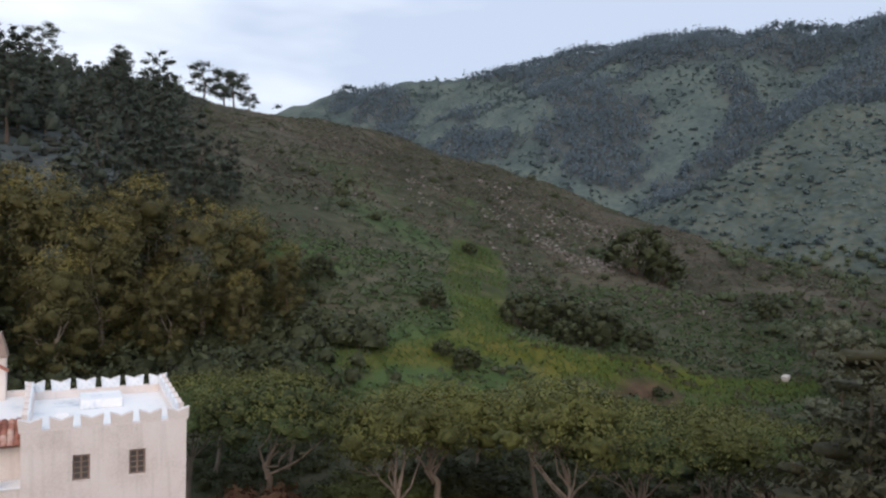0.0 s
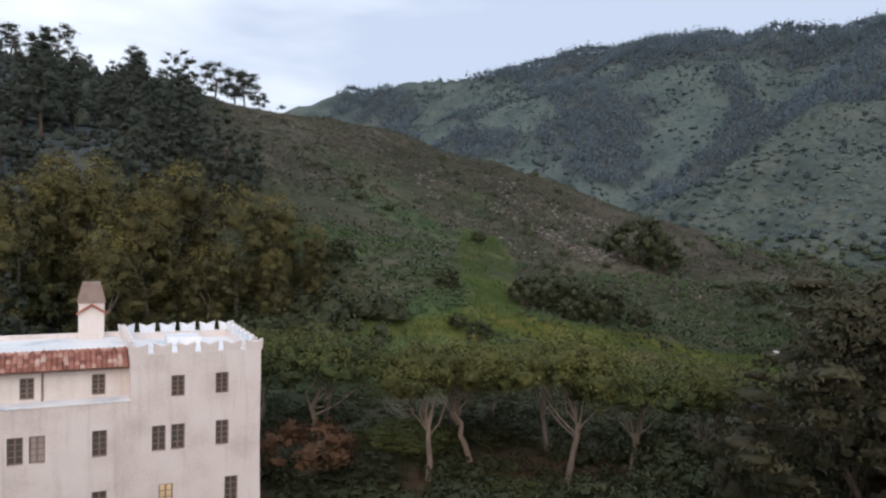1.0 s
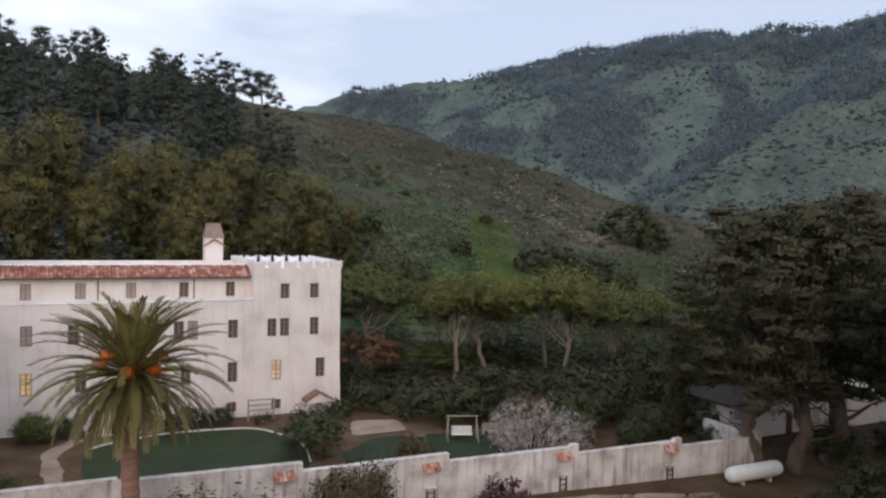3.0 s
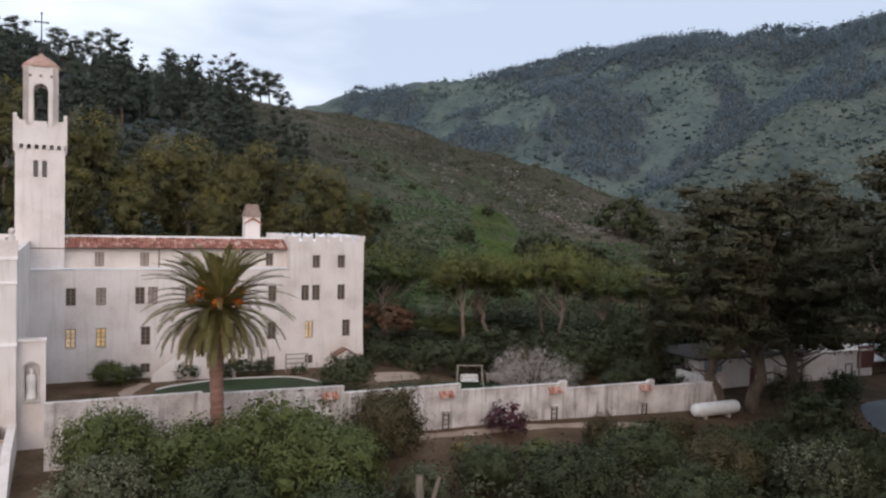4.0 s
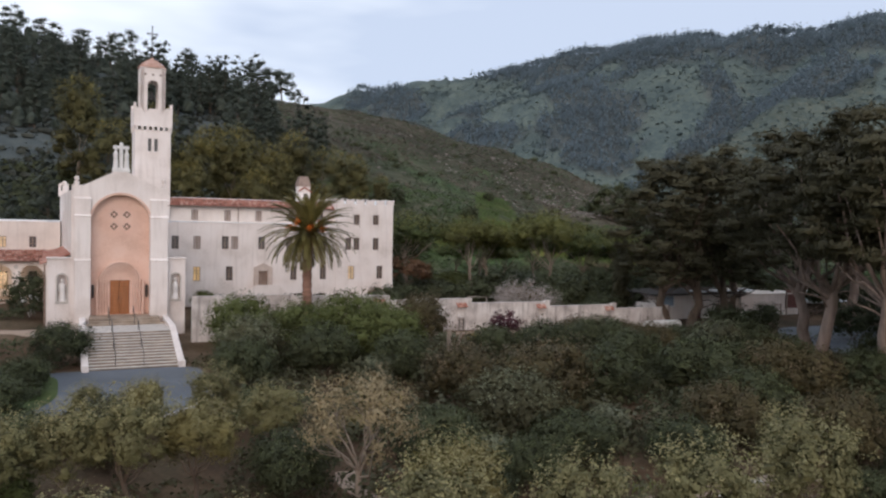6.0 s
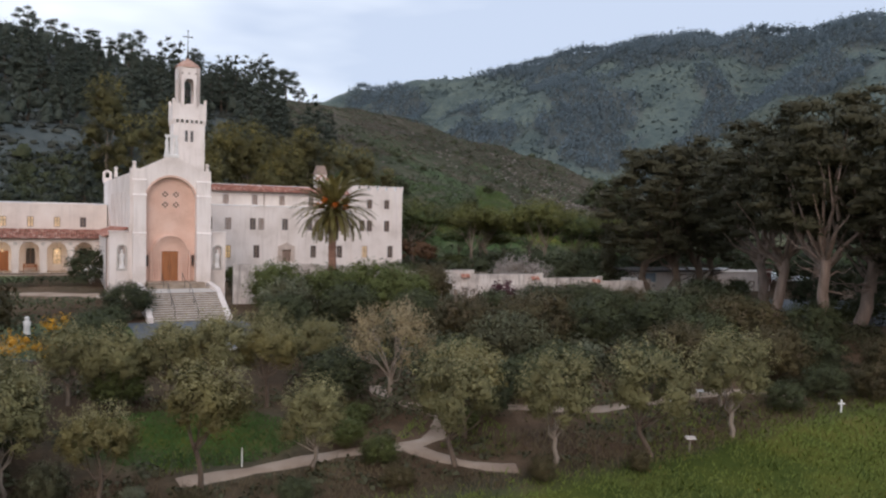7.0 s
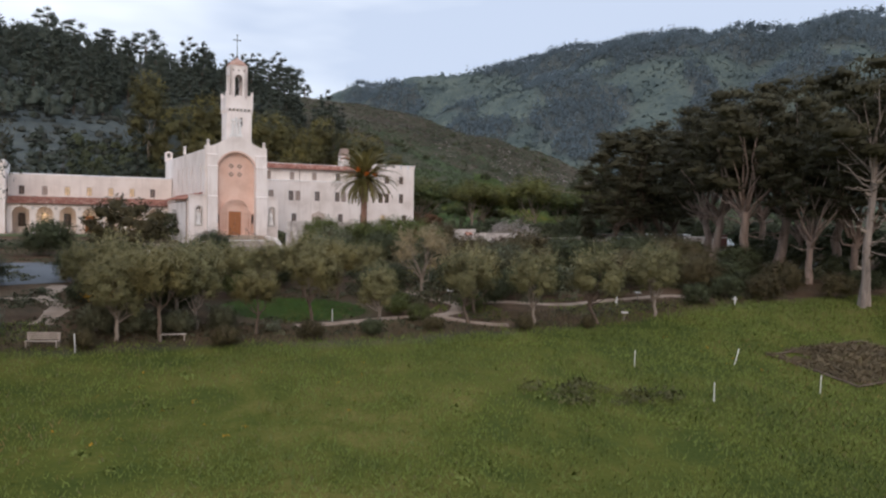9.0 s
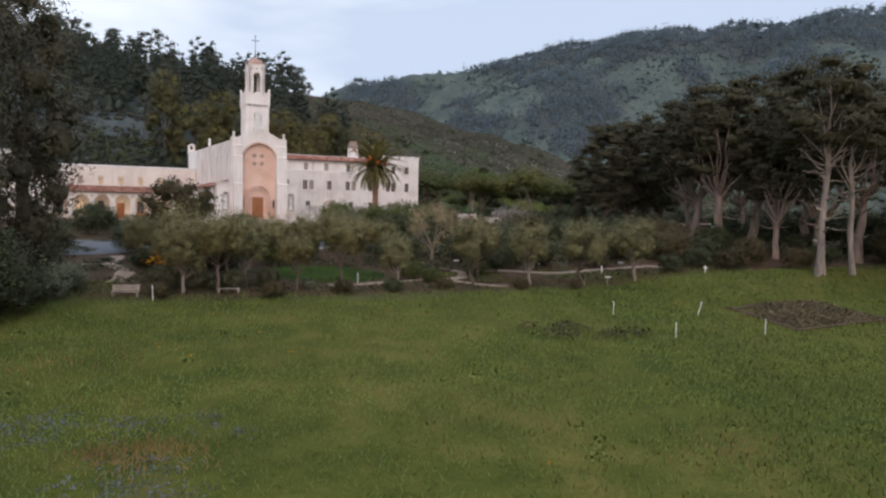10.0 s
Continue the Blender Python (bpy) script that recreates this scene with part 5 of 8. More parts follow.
plate(bm, [(-53.9, 42.62), (-31.9, 42.62), (-31.9, 47.0), (-53.9, 47.0)], 11.58, 11.64)
for v_ in bm.verts:
    if v_.co.y > 45:
        v_.co.z += 1.05
part("rafters", bm, M_FRAME, arcade)
upx = [c - 0.02 for c in AC]
bm = pierced(bmesh.new(), -53.9, -31.0, 6.2, 16.05, [(x - 0.37, x + 0.37, 13.05, 14.35) for x in upx] + [(c - 0.45, c + 0.45, 8.3, 10.3) for c in AC if abs(c - AC[3]) > 0.1] + [(AC[3] - 0.6, AC[3] + 0.6, 7.45, 10.0)], 47.0, 47.4)
part("wall", bm, M_STUCCO_WING, arcade, "cream stucco upper wall")
bm = box(bmesh.new(), -53.9, -31.0, 46.95, 54.0, 16.05, 16.2, 0.02)
part("roof_deck", bm, M_ROOF_WHITE, arcade)
bm = box(bmesh.new(), -53.9, -31.9, 43.0, 47.0, 6.8, 7.42)
part("cloister_floor", bm, M_STEP, arcade)
up_lit = make_window(arcade, 0.74, 1.3, M_LIT_SOFT, 3, label="window lit warm from inside")
up_lit.matrix_basis = pose(upx[1], 47.1, 13.7)
for k in (2, 3, 4):
    share(up_lit, pose(upx[k], 47.1, 13.7))
up_dark = make_window(arcade, 0.74, 1.3, M_GLASS, 3)
up_dark.matrix_basis = pose(upx[0], 47.1, 13.7)
share(up_dark, pose(upx[6], 47.1, 13.7))
up_cur = make_window(arcade, 0.74, 1.3, M_CURTAIN, 3, label="window with pale curtains")
up_cur.matrix_basis = pose(upx[5], 47.1, 13.7)


def cloister_window(c, mat, label):
    bm = slab(bmesh.new(), arch_ring(c, 0.45, 8.3, 9.85, 10), 47.1, 47.16)
    pane = part("cloister_window", bm, mat, arcade, label)
    bm = bmesh.new()
    box(bm, c - 0.03, c + 0.03, 47.05, 47.1, 8.3, 10.28)
    for z in (8.8, 9.3, 9.8):
        box(bm, c - 0.44, c + 0.44, 47.06, 47.1, z - 0.02, z + 0.02)
    box(bm, c - 0.52, c - 0.45, 47.0, 47.1, 8.25, 9.9)
    box(bm, c + 0.45, c + 0.52, 47.0, 47.1, 8.25, 9.9)
    part("window_frame", bm, M_FRAME, pane)


for k, c in enumerate(AC):
    if k == 3:
        bm = box(bmesh.new(), c - 0.6, c + 0.6, 47.15, 47.25, 7.45, 10.0)
        part("door", bm, M_DOOR, arcade, "dark wooden cloister door")
    else:
        cloister_window(c, M_LIT_SOFT if k in (1, 5) else M_GLASS, "arched window lit from inside" if k in (1, 5) else "dark arched window")
# lanterns and bulbs added to brighten the cloister; none is known there
lamp = bpy.data.lights.new("cloister_lamp", "POINT")
for k in (1, 3, 5):
    cl = thing("cloister_lamp", "small warm lantern added to light the cloister", "lamp", group="cloister lamps")
    bm = lathe(bmesh.new(), AC[k], 45.0, [(9.95, 0.05), (10.0, 0.11), (10.3, 0.13), (10.4, 0.04)], 8)
    part("lantern", bm, M_LIT_SOFT, cl)
    bm = lathe(bmesh.new(), AC[k], 45.0, [(10.39, 0.015), (11.6, 0.015)], 6)
    part("chain", bm, M_IRON, cl)
    L = new("lamp", bpy.data.lights.new("cloister_fill_bulb", "POINT"))
    L.data.energy, L.data.color, L.data.shadow_soft_size = 60, (1.0, 0.74, 0.5), 0.3
    L.location = (AC[k], 44.9, 9.6)
    L.parent = cl

endblk = thing("end_pavilion", "plain white stucco block at the end of the cloister wing", "building")
bm = bmesh.new()
box(bm, -61.0, -54.0, 41.6, 55.0, 5.0, 17.6)
part("wall", bm, M_STUCCO, endblk)
bm = box(bmesh.new(), -61.1, -53.9, 41.5, 55.1, 17.6, 17.75, 0.03)
part("coping", bm, M_ROOF_WHITE, endblk)

# ---------------------------------------------------------------- garden wall with its little shrines
garden_wall = thing("garden_wall", "weathered white stucco garden wall, streaked and stepped down a slope", "wall", kind="structure")
WY = 17.3
for a, b, z, e in ((-20.3, -11.0, 9.9, 9.9), (-11.0, -1.2, 9.75, 9.6), (-1.2, 8.2, 9.1, 9.1), (8.2, 18.1, 8.85, 8.75), (18.1, 27.4, 8.25, 8.2), (27.4, 35.6, 7.75, 7.7)):
    bm = bmesh.new()
    slab(bm, [(a, 3.8), (b, 3.8), (b, e), (b - 0.5, e), (b - 0.9, e - 0.25), (a, z - 0.25)] if b > 15 else [(a, 3.8), (b, 3.8), (b, e), (a, z)], WY, WY + 0.4)
    seg = part("wall_section", bm, M_GARDEN_WALL, garden_wall)
    bm = bmesh.new()
    ringc = [(a, z + 0.004), (b, e + 0.004), (b, e + 0.1), (a, z + 0.1)] if b < 15 else [(a, z - 0.246), (b - 0.95, e - 0.246), (b - 0.95, e - 0.16), (a, z - 0.16)]
    slab(bm, ringc, WY - 0.05, WY + 0.45)
    part("coping", bm, M_GARDEN_WALL, seg)
bm = box(bmesh.new(), 35.2, 35.6, WY + 0.4, 23.0, 3.8, 7.6)
part("wall_section", bm, M_GARDEN_WALL, garden_wall)
for x, z in ((-2.3, 8.9), (6.9, 8.3), (16.8, 7.9), (26.2, 7.4)):
    sh = thing("wall_shrine", "small wall shrine with a red tile hood on the garden wall", "shrine", group="wall shrines")
    v, f = tile_field(None, x - 0.6, x + 0.6, WY - 0.45, z, WY - 0.02, z + 0.42, 0.24, 2, 3)
    link_mesh("tile_hood", v, f, M_TILE, sh)
    bm = bmesh.new()
    box(bm, x - 0.5, x + 0.5, WY - 0.12, WY - 0.004, z - 1.1, z)
    box(bm, x - 0.36, x + 0.36, WY - 0.3, WY - 0.12, z - 1.15, z - 1.0, 0.02)
    part("panel", bm, M_GARDEN_WALL, sh)
    bm = bmesh.new()
    for i in (-0.25, 0.25):
        box(bm, x + i - 0.03, x + i + 0.03, WY - 0.2, WY - 0.13, z - 3.0, z - 1.2)
    for k in range(5):
        box(bm, x - 0.28, x + 0.28, WY - 0.2, WY - 0.15, z - 2.8 + k * 0.35, z - 2.75 + k * 0.35)
    part("trellis", bm, M_IRON, sh)

# ---------------------------------------------------------------- sheds, tank and yard at the far end
shed = thing("utility_shed", "long flat-roofed white utility building under the cypresses", "building")
SY = 24.0
bm = pierced(bmesh.new(), 39.2, 54.2, 3.6, 8.2, [(39.8, 42.4, 6.7, 8.0), (46.4, 47.3, 4.4, 6.9), (49.9, 51.0, 4.4, 6.9)], SY, SY + 0.3)
part("wall", bm, M_STUCCO_WING, shed, "dull cream stucco in the cypresses' shade")
bm = pierced(bmesh.new(), 54.2, 65.6, 3.4, 7.9, [(61.0, 62.0, 4.3, 6.4)], SY - 0.5, SY - 0.2)
part("wall", bm, M_STUCCO, shed, "pale stucco end of the building")
bm = bmesh.new()
box(bm, 54.2, 65.6, SY - 0.56, SY - 0.5, 6.55, 6.62)
part("string_course", bm, M_STUCCO, shed)
bm = bmesh.new()
box(bm, 39.2, 39.5, SY + 0.3, 31.0, 3.6, 8.2)
box(bm, 65.3, 65.6, SY - 0.2, 31.0, 3.4, 7.9)
box(bm, 39.5, 65.3, 30.7, 31.0, 3.4, 7.9)
part("wall", bm, M_STUCCO, shed)
bm = box(bmesh.new(), 38.2, 54.6, SY - 1.0, 31.4, 8.204, 8.42, 0.03)
part("roof", bm, M_FELT, shed, "dark felt roof with a deep overhang")
bm = box(bmesh.new(), 54.6, 65.9, SY - 0.7, 31.4, 7.904, 8.1, 0.03)
part("roof", bm, M_STUCCO_WING, shed, "pale flat roof")
for x0, x1 in ((46.6, 47.9), (50.2, 52.6), (54.9, 57.0)):
    bm = box(bmesh.new(), x0, x1, SY - 0.3, SY + 1.8, 8.3, 8.62, 0.08)
    part("skylight", bm, M_ROOF_WHITE, shed, "white domed skylight")
bm = box(bmesh.new(), 62.9, 65.75, SY - 0.62, SY - 0.502, 5.9, 8.5, 0.02)
part("gable_panel", bm, M_SHED_RED, shed, "rust-brown boarded panel")
bm = box(bmesh.new(), 46.4, 47.3, SY + 0.1, SY + 0.18, 4.4, 6.9)
part("door", bm, M_SHED_RED, shed, "dark red door")
bm = box(bmesh.new(), 49.9, 51.0, SY + 0.1, SY + 0.18, 4.4, 6.9)
part("door", bm, M_LIMESTONE, shed, "pale buff door")
bm = box(bmesh.new(), 61.0, 62.0, SY - 0.42, SY - 0.36, 4.3, 6.4)
dshed = part("door", bm, M_STUCCO, shed, "white door in a brown frame")
for x0, x1, z0, z1 in ((60.86, 61.0, 4.3, 6.55), (62.0, 62.14, 4.3, 6.55), (61.0, 62.0, 6.4, 6.55)):
    bm = box(bmesh.new(), x0, x1, SY - 0.53, SY - 0.36, z0, z1)
    part("frame", bm, M_FRAME, dshed)
bm = box(bmesh.new(), 39.8, 42.4, SY + 0.1, SY + 0.15, 6.7, 8.0)
wshed = part("window", bm, M_SKY_PANE, shed, "wide window with the pale sky's reflection painted into its colour")
for x0, x1, z0, z1 in ((39.7, 39.8, 6.6, 8.1), (42.4, 42.5, 6.6, 8.1), (39.8, 42.4, 8.0, 8.1), (39.8, 42.4, 6.6, 6.7)):
    bm = box(bmesh.new(), x0, x1, SY - 0.04, SY + 0.1, z0, z1)
    part("frame", bm, M_WHITE_PAINT, wshed)
lamp_post = thing("utility_pole", "thin weathered service pole against the building", "pole")
bm = lathe(bmesh.new(), 62.5, SY - 1.1, [(3.6, 0.11), (8.3, 0.09)], 8)
part("shaft", bm, M_WOOD_GREY, lamp_post)
annex = thing("garage", "low dark garage with a pale roof beyond the drive", "building")
bm = box(bmesh.new(), 66.6, 76.0, SY + 0.4, 30.0, 3.4, 6.4)
part("wall", bm, M_BARK, annex, "dark boarded wall")
bm = bmesh.new()
plate(bm, [(66.0, SY - 0.3), (76.5, SY - 0.3), (76.5, 30.5), (66.0, 30.5)], 6.404, 6.65)
for v in bm.verts:
    if v.co.y > 30:
        v.co.z += 0.9
part("roof", bm, M_ROOF_WHITE, annex, "pale sloping roof")

tank = thing("gas_tank", "white horizontal gas tank with rounded ends on a concrete pad", "tank")
bm = lathe(bmesh.new(), 0, 0, [(-2.7, 0.14), (-2.64, 0.34), (-2.46, 0.52), (-2.18, 0.6), (2.18, 0.6), (2.46, 0.52), (2.64, 0.34), (2.7, 0.14)], 18)
body = part("shell", bm, M_WHITE_PAINT, tank, "", True)
body.matrix_basis = pose(32.8, 15.4, 5.65, 0, 90, 0)
for x in (31.4, 34.2):
    bm = box(bmesh.new(), x - 0.12, x + 0.12, 15.05, 15.75, 4.4, 5.2)
    part("saddle", bm, M_KERB, tank)
bm = box(bmesh.new(), 30.6, 35.9, 14.6, 16.3, 4.2, 4.5, 0.02)
part("pad", bm, M_KERB, tank)

# ---------------------------------------------------------------- plants


def limb(rng, a, b, r0, r1, n=5, wild=0.12):
    a, b = np.asarray(a, float), np.asarray(b, float)
    t = np.linspace(0, 1, n)[:, None]
    L = np.linalg.norm(b - a)
    p = a + (b - a) * t + rng.normal(0, wild * L, (n, 3)) * (t * (1 - t) * 2)
    p[:, 2] += 0.12 * L * np.sin(math.pi * t[:, 0]) * -0.5
    return tube(p, np.linspace(r0, r1, n), 5 if r0 < 0.2 else 8)


def grow(name, seed, trunk, clumps, leaf_mat, bark_mat, per, size, label, category, group="", aspect=0.55, forks=1, inner=0.5, bare=0, core=0.52, ribs=2):
    """A tree or shrub, its foot at the origin. trunk: height of the fork, radius, lean; clumps: (x, y, z, radius, flatness)."""
    rng = np.random.default_rng(seed)
    root = tagged(new(name), label, category, group)
    th, tr, (lx, ly) = trunk
    top = np.array([lx, ly, th])
    wood = []
    if th > 0:
        k = 6
        t = np.linspace(0, 1, k)
        pts = np.stack([lx * t ** 1.4, ly * t ** 1.4, -0.4 + (th + 0.4) * t], -1) + rng.normal(0, tr * 0.35, (k, 3)) * np.array([1, 1, 0])
        wood.append(tube(pts, tr * (1.35 - 0.55 * t ** 0.5), 10))
        top = pts[-1]
    for x, y, z, r, fl in clumps[:: 1 if len(clumps) < 12 or not per else ribs]:
        start = top * rng.uniform(0.75, 1.0) if th > 0 else np.array([rng.normal(0, 0.15), rng.normal(0, 0.15), -0.1])
        end = np.array([x, y, z - r * fl * 0.4]) * np.array([0.85, 0.85, 0.96])
        wood.append(limb(rng, start, end, max(tr * 0.42, 0.03), max(tr * 0.09, 0.012), 4))
        for q in range(forks):
            d = rng.normal(0, 1, 3)
            d /= np.linalg.norm(d)
            d[2] = abs(d[2]) * 0.6
            wood.append(limb(rng, start + (end - start) * rng.uniform(0.5, 0.9), end + d * r * np.array([0.9, 0.9, fl]), max(tr * 0.2, 0.015), 0.01, 4))
    for q in range(bare):
        a = rng.uniform(0, 2 * math.pi)
        z = th * rng.uniform(0.35, 1.0)
        L = rng.uniform(1.5, 4.0)
        wood.append(limb(rng, (lx * (z / th) ** 1.4, ly * (z / th) ** 1.4, z), (math.cos(a) * L, math.sin(a) * L, z + L * rng.uniform(-0.1, 0.7)), tr * 0.22, 0.02, 5))
    v, f = joined(wood)
    link_mesh("trunk" if th > 0 else "stem", v, f, bark_mat, root, "", True)
    if clumps and per:
        vol = np.array([c[3] ** 2 * (0.5 + c[4]) for c in clumps])
        cnt = np.maximum(12, (per * vol / vol.sum()).astype(int))
        cs, os_ = [], []
        for (x, y, z, r, fl), n in zip(clumps, cnt):
            p, d = clump_points(rng, (x, y, z), r, n, inner, fl)
            cs.append(p)
            os_.append(d)
        cs, os_ = np.concatenate(cs), np.concatenate(os_)
        mid = np.array([[c[0], c[1], c[2]] for c in clumps]).mean(axis=0)
        away = (cs - mid) / (np.abs(cs - mid).max(axis=0) + 1e-6)
        os_ = os_ + 0.9 * away
        os_ /= np.linalg.norm(os_, axis=1)[:, None] + 1e-9
        v, f, nn = leaf_quads(rng, cs, os_, np.full(len(cs), size), aspect)
        if core:
            cl = np.array(clumps, float)
            v2, f2, n2 = masses(rng, cl[:, :3], core * cl[:, 3:4] * np.stack([np.ones(len(cl)), np.ones(len(cl)), cl[:, 4]], -1), BLOB_D, BLOB_F, 0.38)
            f = np.concatenate([f, f2 + len(v)])
            v, nn = np.concatenate([v, v2]), np.concatenate([nn, n2])
        v[:, 2] = np.maximum(v[:, 2], 0.02)
        link_mesh("crown" if th > 0 else "foliage", v, f, leaf_mat, root, normals=nn)
    return root


def lit_top_shoots(root, r, z, R, H, mat, size, tufts=90, reach=0.5):
    """Paler shoots in small upright tufts over the upper half of a crown about z, of radius R and height H; they also
    paint its top light.
    """
    d = r.normal(0, 1, (tufts, 3))
    d[:, 2] = np.abs(d[:, 2]) + 0.35
    d /= np.linalg.norm(d, axis=1)[:, None]
    foot = d * np.array([R, R, H]) * r.uniform(0.82, 1.08, (tufts, 1)) + np.array([0, 0, z])
    k = np.repeat(np.arange(tufts), 14)
    way = d[k] * 0.6 + np.array([0, 0, 0.75])
    c = foot[k] + way * (r.uniform(0, reach, len(k)))[:, None] + r.normal(0, 0.25 * reach, (len(k), 3))
    v, f, nn = leaf_quads(r, c, way + r.normal(0, 0.5, (len(k), 3)), np.full(len(k), size), 0.36)
    tagged(link_mesh("young_growth", v, f, mat, root, "paler top shoots that also paint the light on the crown", normals=nn), kind="stuff")


def dome(rng, n, R, zc, H, r0, r1, flat=0.8, hollow=0.45):
    """Clumps spread over a rounded crown of radius R and height H about zc."""
    out = []
    for i in range(n):
        a, u = i * 2.39996 + rng.uniform(-0.4, 0.4), (i + 0.5) / n
        el = math.asin(1 - 1.65 * u)
        rad = rng.uniform(hollow + 0.25, 1.0)
        out.append((R * rad * math.cos(el) * math.cos(a), R * rad * math.cos(el) * math.sin(a), zc + H * 0.5 * rad * math.sin(el), rng.uniform(r0, r1), flat))
    return out


def spread(kind, protos, places, rng):
    """Puts copies of the prototypes at (x, y, height factor); the first of each prototype is the prototype itself."""
    used = set()
    for i, (x, y, s) in enumerate(places):
        p = protos[i % len(protos)]
        m = pose(x, y, gz(x, y) - 0.05, 0, 0, rng.uniform(0, 360)) @ Matrix.Diagonal((s * rng.uniform(0.92, 1.1), s * rng.uniform(0.92, 1.1), s, 1))
        if p.name in used:
            copy_thing(p, m)
        else:
            used.add(p.name)
            p.matrix_basis = m


rng = np.random.default_rng(12)

# ---- Canary palm before the convent
palm = tagged(new("date_palm"), "stout date palm with a feathery crown and orange fruit", "palm tree")
PXY = (-10.6, 14.3)
pz = gz(*PXY)
pr = np.random.default_rng(5)
crown_z = 16.0 - pz
t = np.linspace(0, 1, 26)
v, f = tube(np.stack([0.06 * np.sin(7 * t), 0.05 * np.cos(5 * t), -0.3 + t * crown_z], -1), 0.42 + 0.04 * np.sin(t * 80) + 0.28 * np.clip(t - 0.86, 0, 1) / 0.14, 14)
link_mesh("trunk", v, f, M_PALM_TRUNK, palm, "", True)
NF = 118
for i in range(NF):
    az_, u = i * 2.39996 + pr.normal(0, 0.06), (i + 0.5) / NF
    el = radians(84 - 126 * u ** 0.85) + pr.normal(0, 0.08)
    L = 4.85 * pr.uniform(0.9, 1.06) * (0.82 + 0.2 * math.sin(math.pi * min(1, u * 1.1)))
    n = 16
    s = np.linspace(0, 1, n)
    ang = np.maximum(el - (0.85 + 0.30 * u) * s ** 1.7, -1.45)
    rr = 0.3 + np.concatenate([[0], np.cumsum(np.cos(ang)[:-1])]) * L / n
    zz = crown_z + 0.45 - 0.75 * u + np.concatenate([[0], np.cumsum(np.sin(ang)[:-1])]) * L / n
    way = np.array([math.cos(az_), math.sin(az_)])
    mid = np.stack([rr * way[0], rr * way[1], zz], -1)
    side = np.array([-way[1], way[0], 0.0])
    tang = np.gradient(mid, axis=0)
    tang /= np.linalg.norm(tang, axis=1)[:, None]
    upv = np.cross(tang, side)
    leaf = []
    for q in range(4, n * 4):
        k = min(q / 4.0, n - 1.001)
        i0 = int(k)
        p = mid[i0] + (mid[i0 + 1] - mid[i0]) * (k - i0)
        ll = 0.60 * math.sin(math.pi * min(0.93, (k / n) * 0.80 + 0.15)) + 0.10
        for sg in (-1, 1):
            d = tang[i0] * 1.0 + sg * side * 0.48 + upv[i0] * 0.26 + pr.normal(0, 0.07, 3)
            d[2] -= 0.10
            d /= np.linalg.norm(d)
            wv = np.cross(d, upv[i0])
            wv /= np.linalg.norm(wv) + 1e-9
            leaf.append(np.stack([p, p + d * ll * 0.4 + wv * 0.030, p + d * ll, p + d * ll * 0.4 - wv * 0.030]))
    lv = np.concatenate(leaf)
    v, f = joined([tube(mid, np.linspace(0.06, 0.010, n), 4), (lv, np.arange(len(lv)).reshape(-1, 4))])
    link_mesh("frond", v, f, L_PALM if u < 0.93 else L_STRAW, palm)
for i in range(7):
    a = i * 2 * math.pi / 7 - 0.9
    reach, up = (1.55, 1.35)[i % 2], (0.35, 0.95)[i % 2]
    c = np.array([math.cos(a) * reach, math.sin(a) * reach, crown_z + up])
    p, d = clump_points(pr, tuple(c), 0.42, 300, 0.1, 0.85)
    v, f, nn = leaf_quads(pr, p, d, np.full(len(p), 0.10), 0.8)
    st = np.linspace(0, 1, 5)[:, None]
    v2, f2 = tube(np.array([0, 0, crown_z + 0.3]) * (1 - st) + c * st + np.array([0, 0, 0.35]) * np.sin(math.pi * st), np.full(5, 0.05), 4)
    link_mesh("fruit_cluster", v, f, L_ORANGE, palm, "orange date cluster", normals=nn)
    link_mesh("fruit_stalk", v2, f2, L_ORANGE, palm, "orange fruit stalk")
palm.matrix_basis = pose(PXY[0], PXY[1], pz)
palm_far = copy_thing(palm, pose(-22.0, 66.0, 8.4 - 2.2, 0, 0, 70) @ Matrix.Scale(0.8, 4))
tagged(palm_far, "date palm behind the convent with arching fronds", "palm tree")

# ---- olive orchard
olives = []
for k in range(4):
    r = np.random.default_rng(100 + k)
    cl = dome(r, 26, (1.8, 1.9, 1.6, 1.95)[k], (3.6, 4.2, 3.4, 3.4)[k], (3.6, 2.7, 4.0, 3.4)[k], 0.45, 0.9, 0.85, 0.3)
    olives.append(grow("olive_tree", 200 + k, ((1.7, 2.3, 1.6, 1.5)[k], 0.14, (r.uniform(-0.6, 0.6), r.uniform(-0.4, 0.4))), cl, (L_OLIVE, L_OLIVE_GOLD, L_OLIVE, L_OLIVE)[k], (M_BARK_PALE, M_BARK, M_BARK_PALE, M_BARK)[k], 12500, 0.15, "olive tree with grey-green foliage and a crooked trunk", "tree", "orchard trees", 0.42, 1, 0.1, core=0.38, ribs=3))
    # silvery tips, which also lighten the crown tops as if lit
    lit_top_shoots(olives[-1], r, (3.7, 4.2, 3.5, 3.5)[k], (2.1, 2.2, 1.9, 2.3)[k], (2.1, 1.7, 2.3, 2.0)[k], L_TIP_OLIVE, 0.15, 80, 0.5)
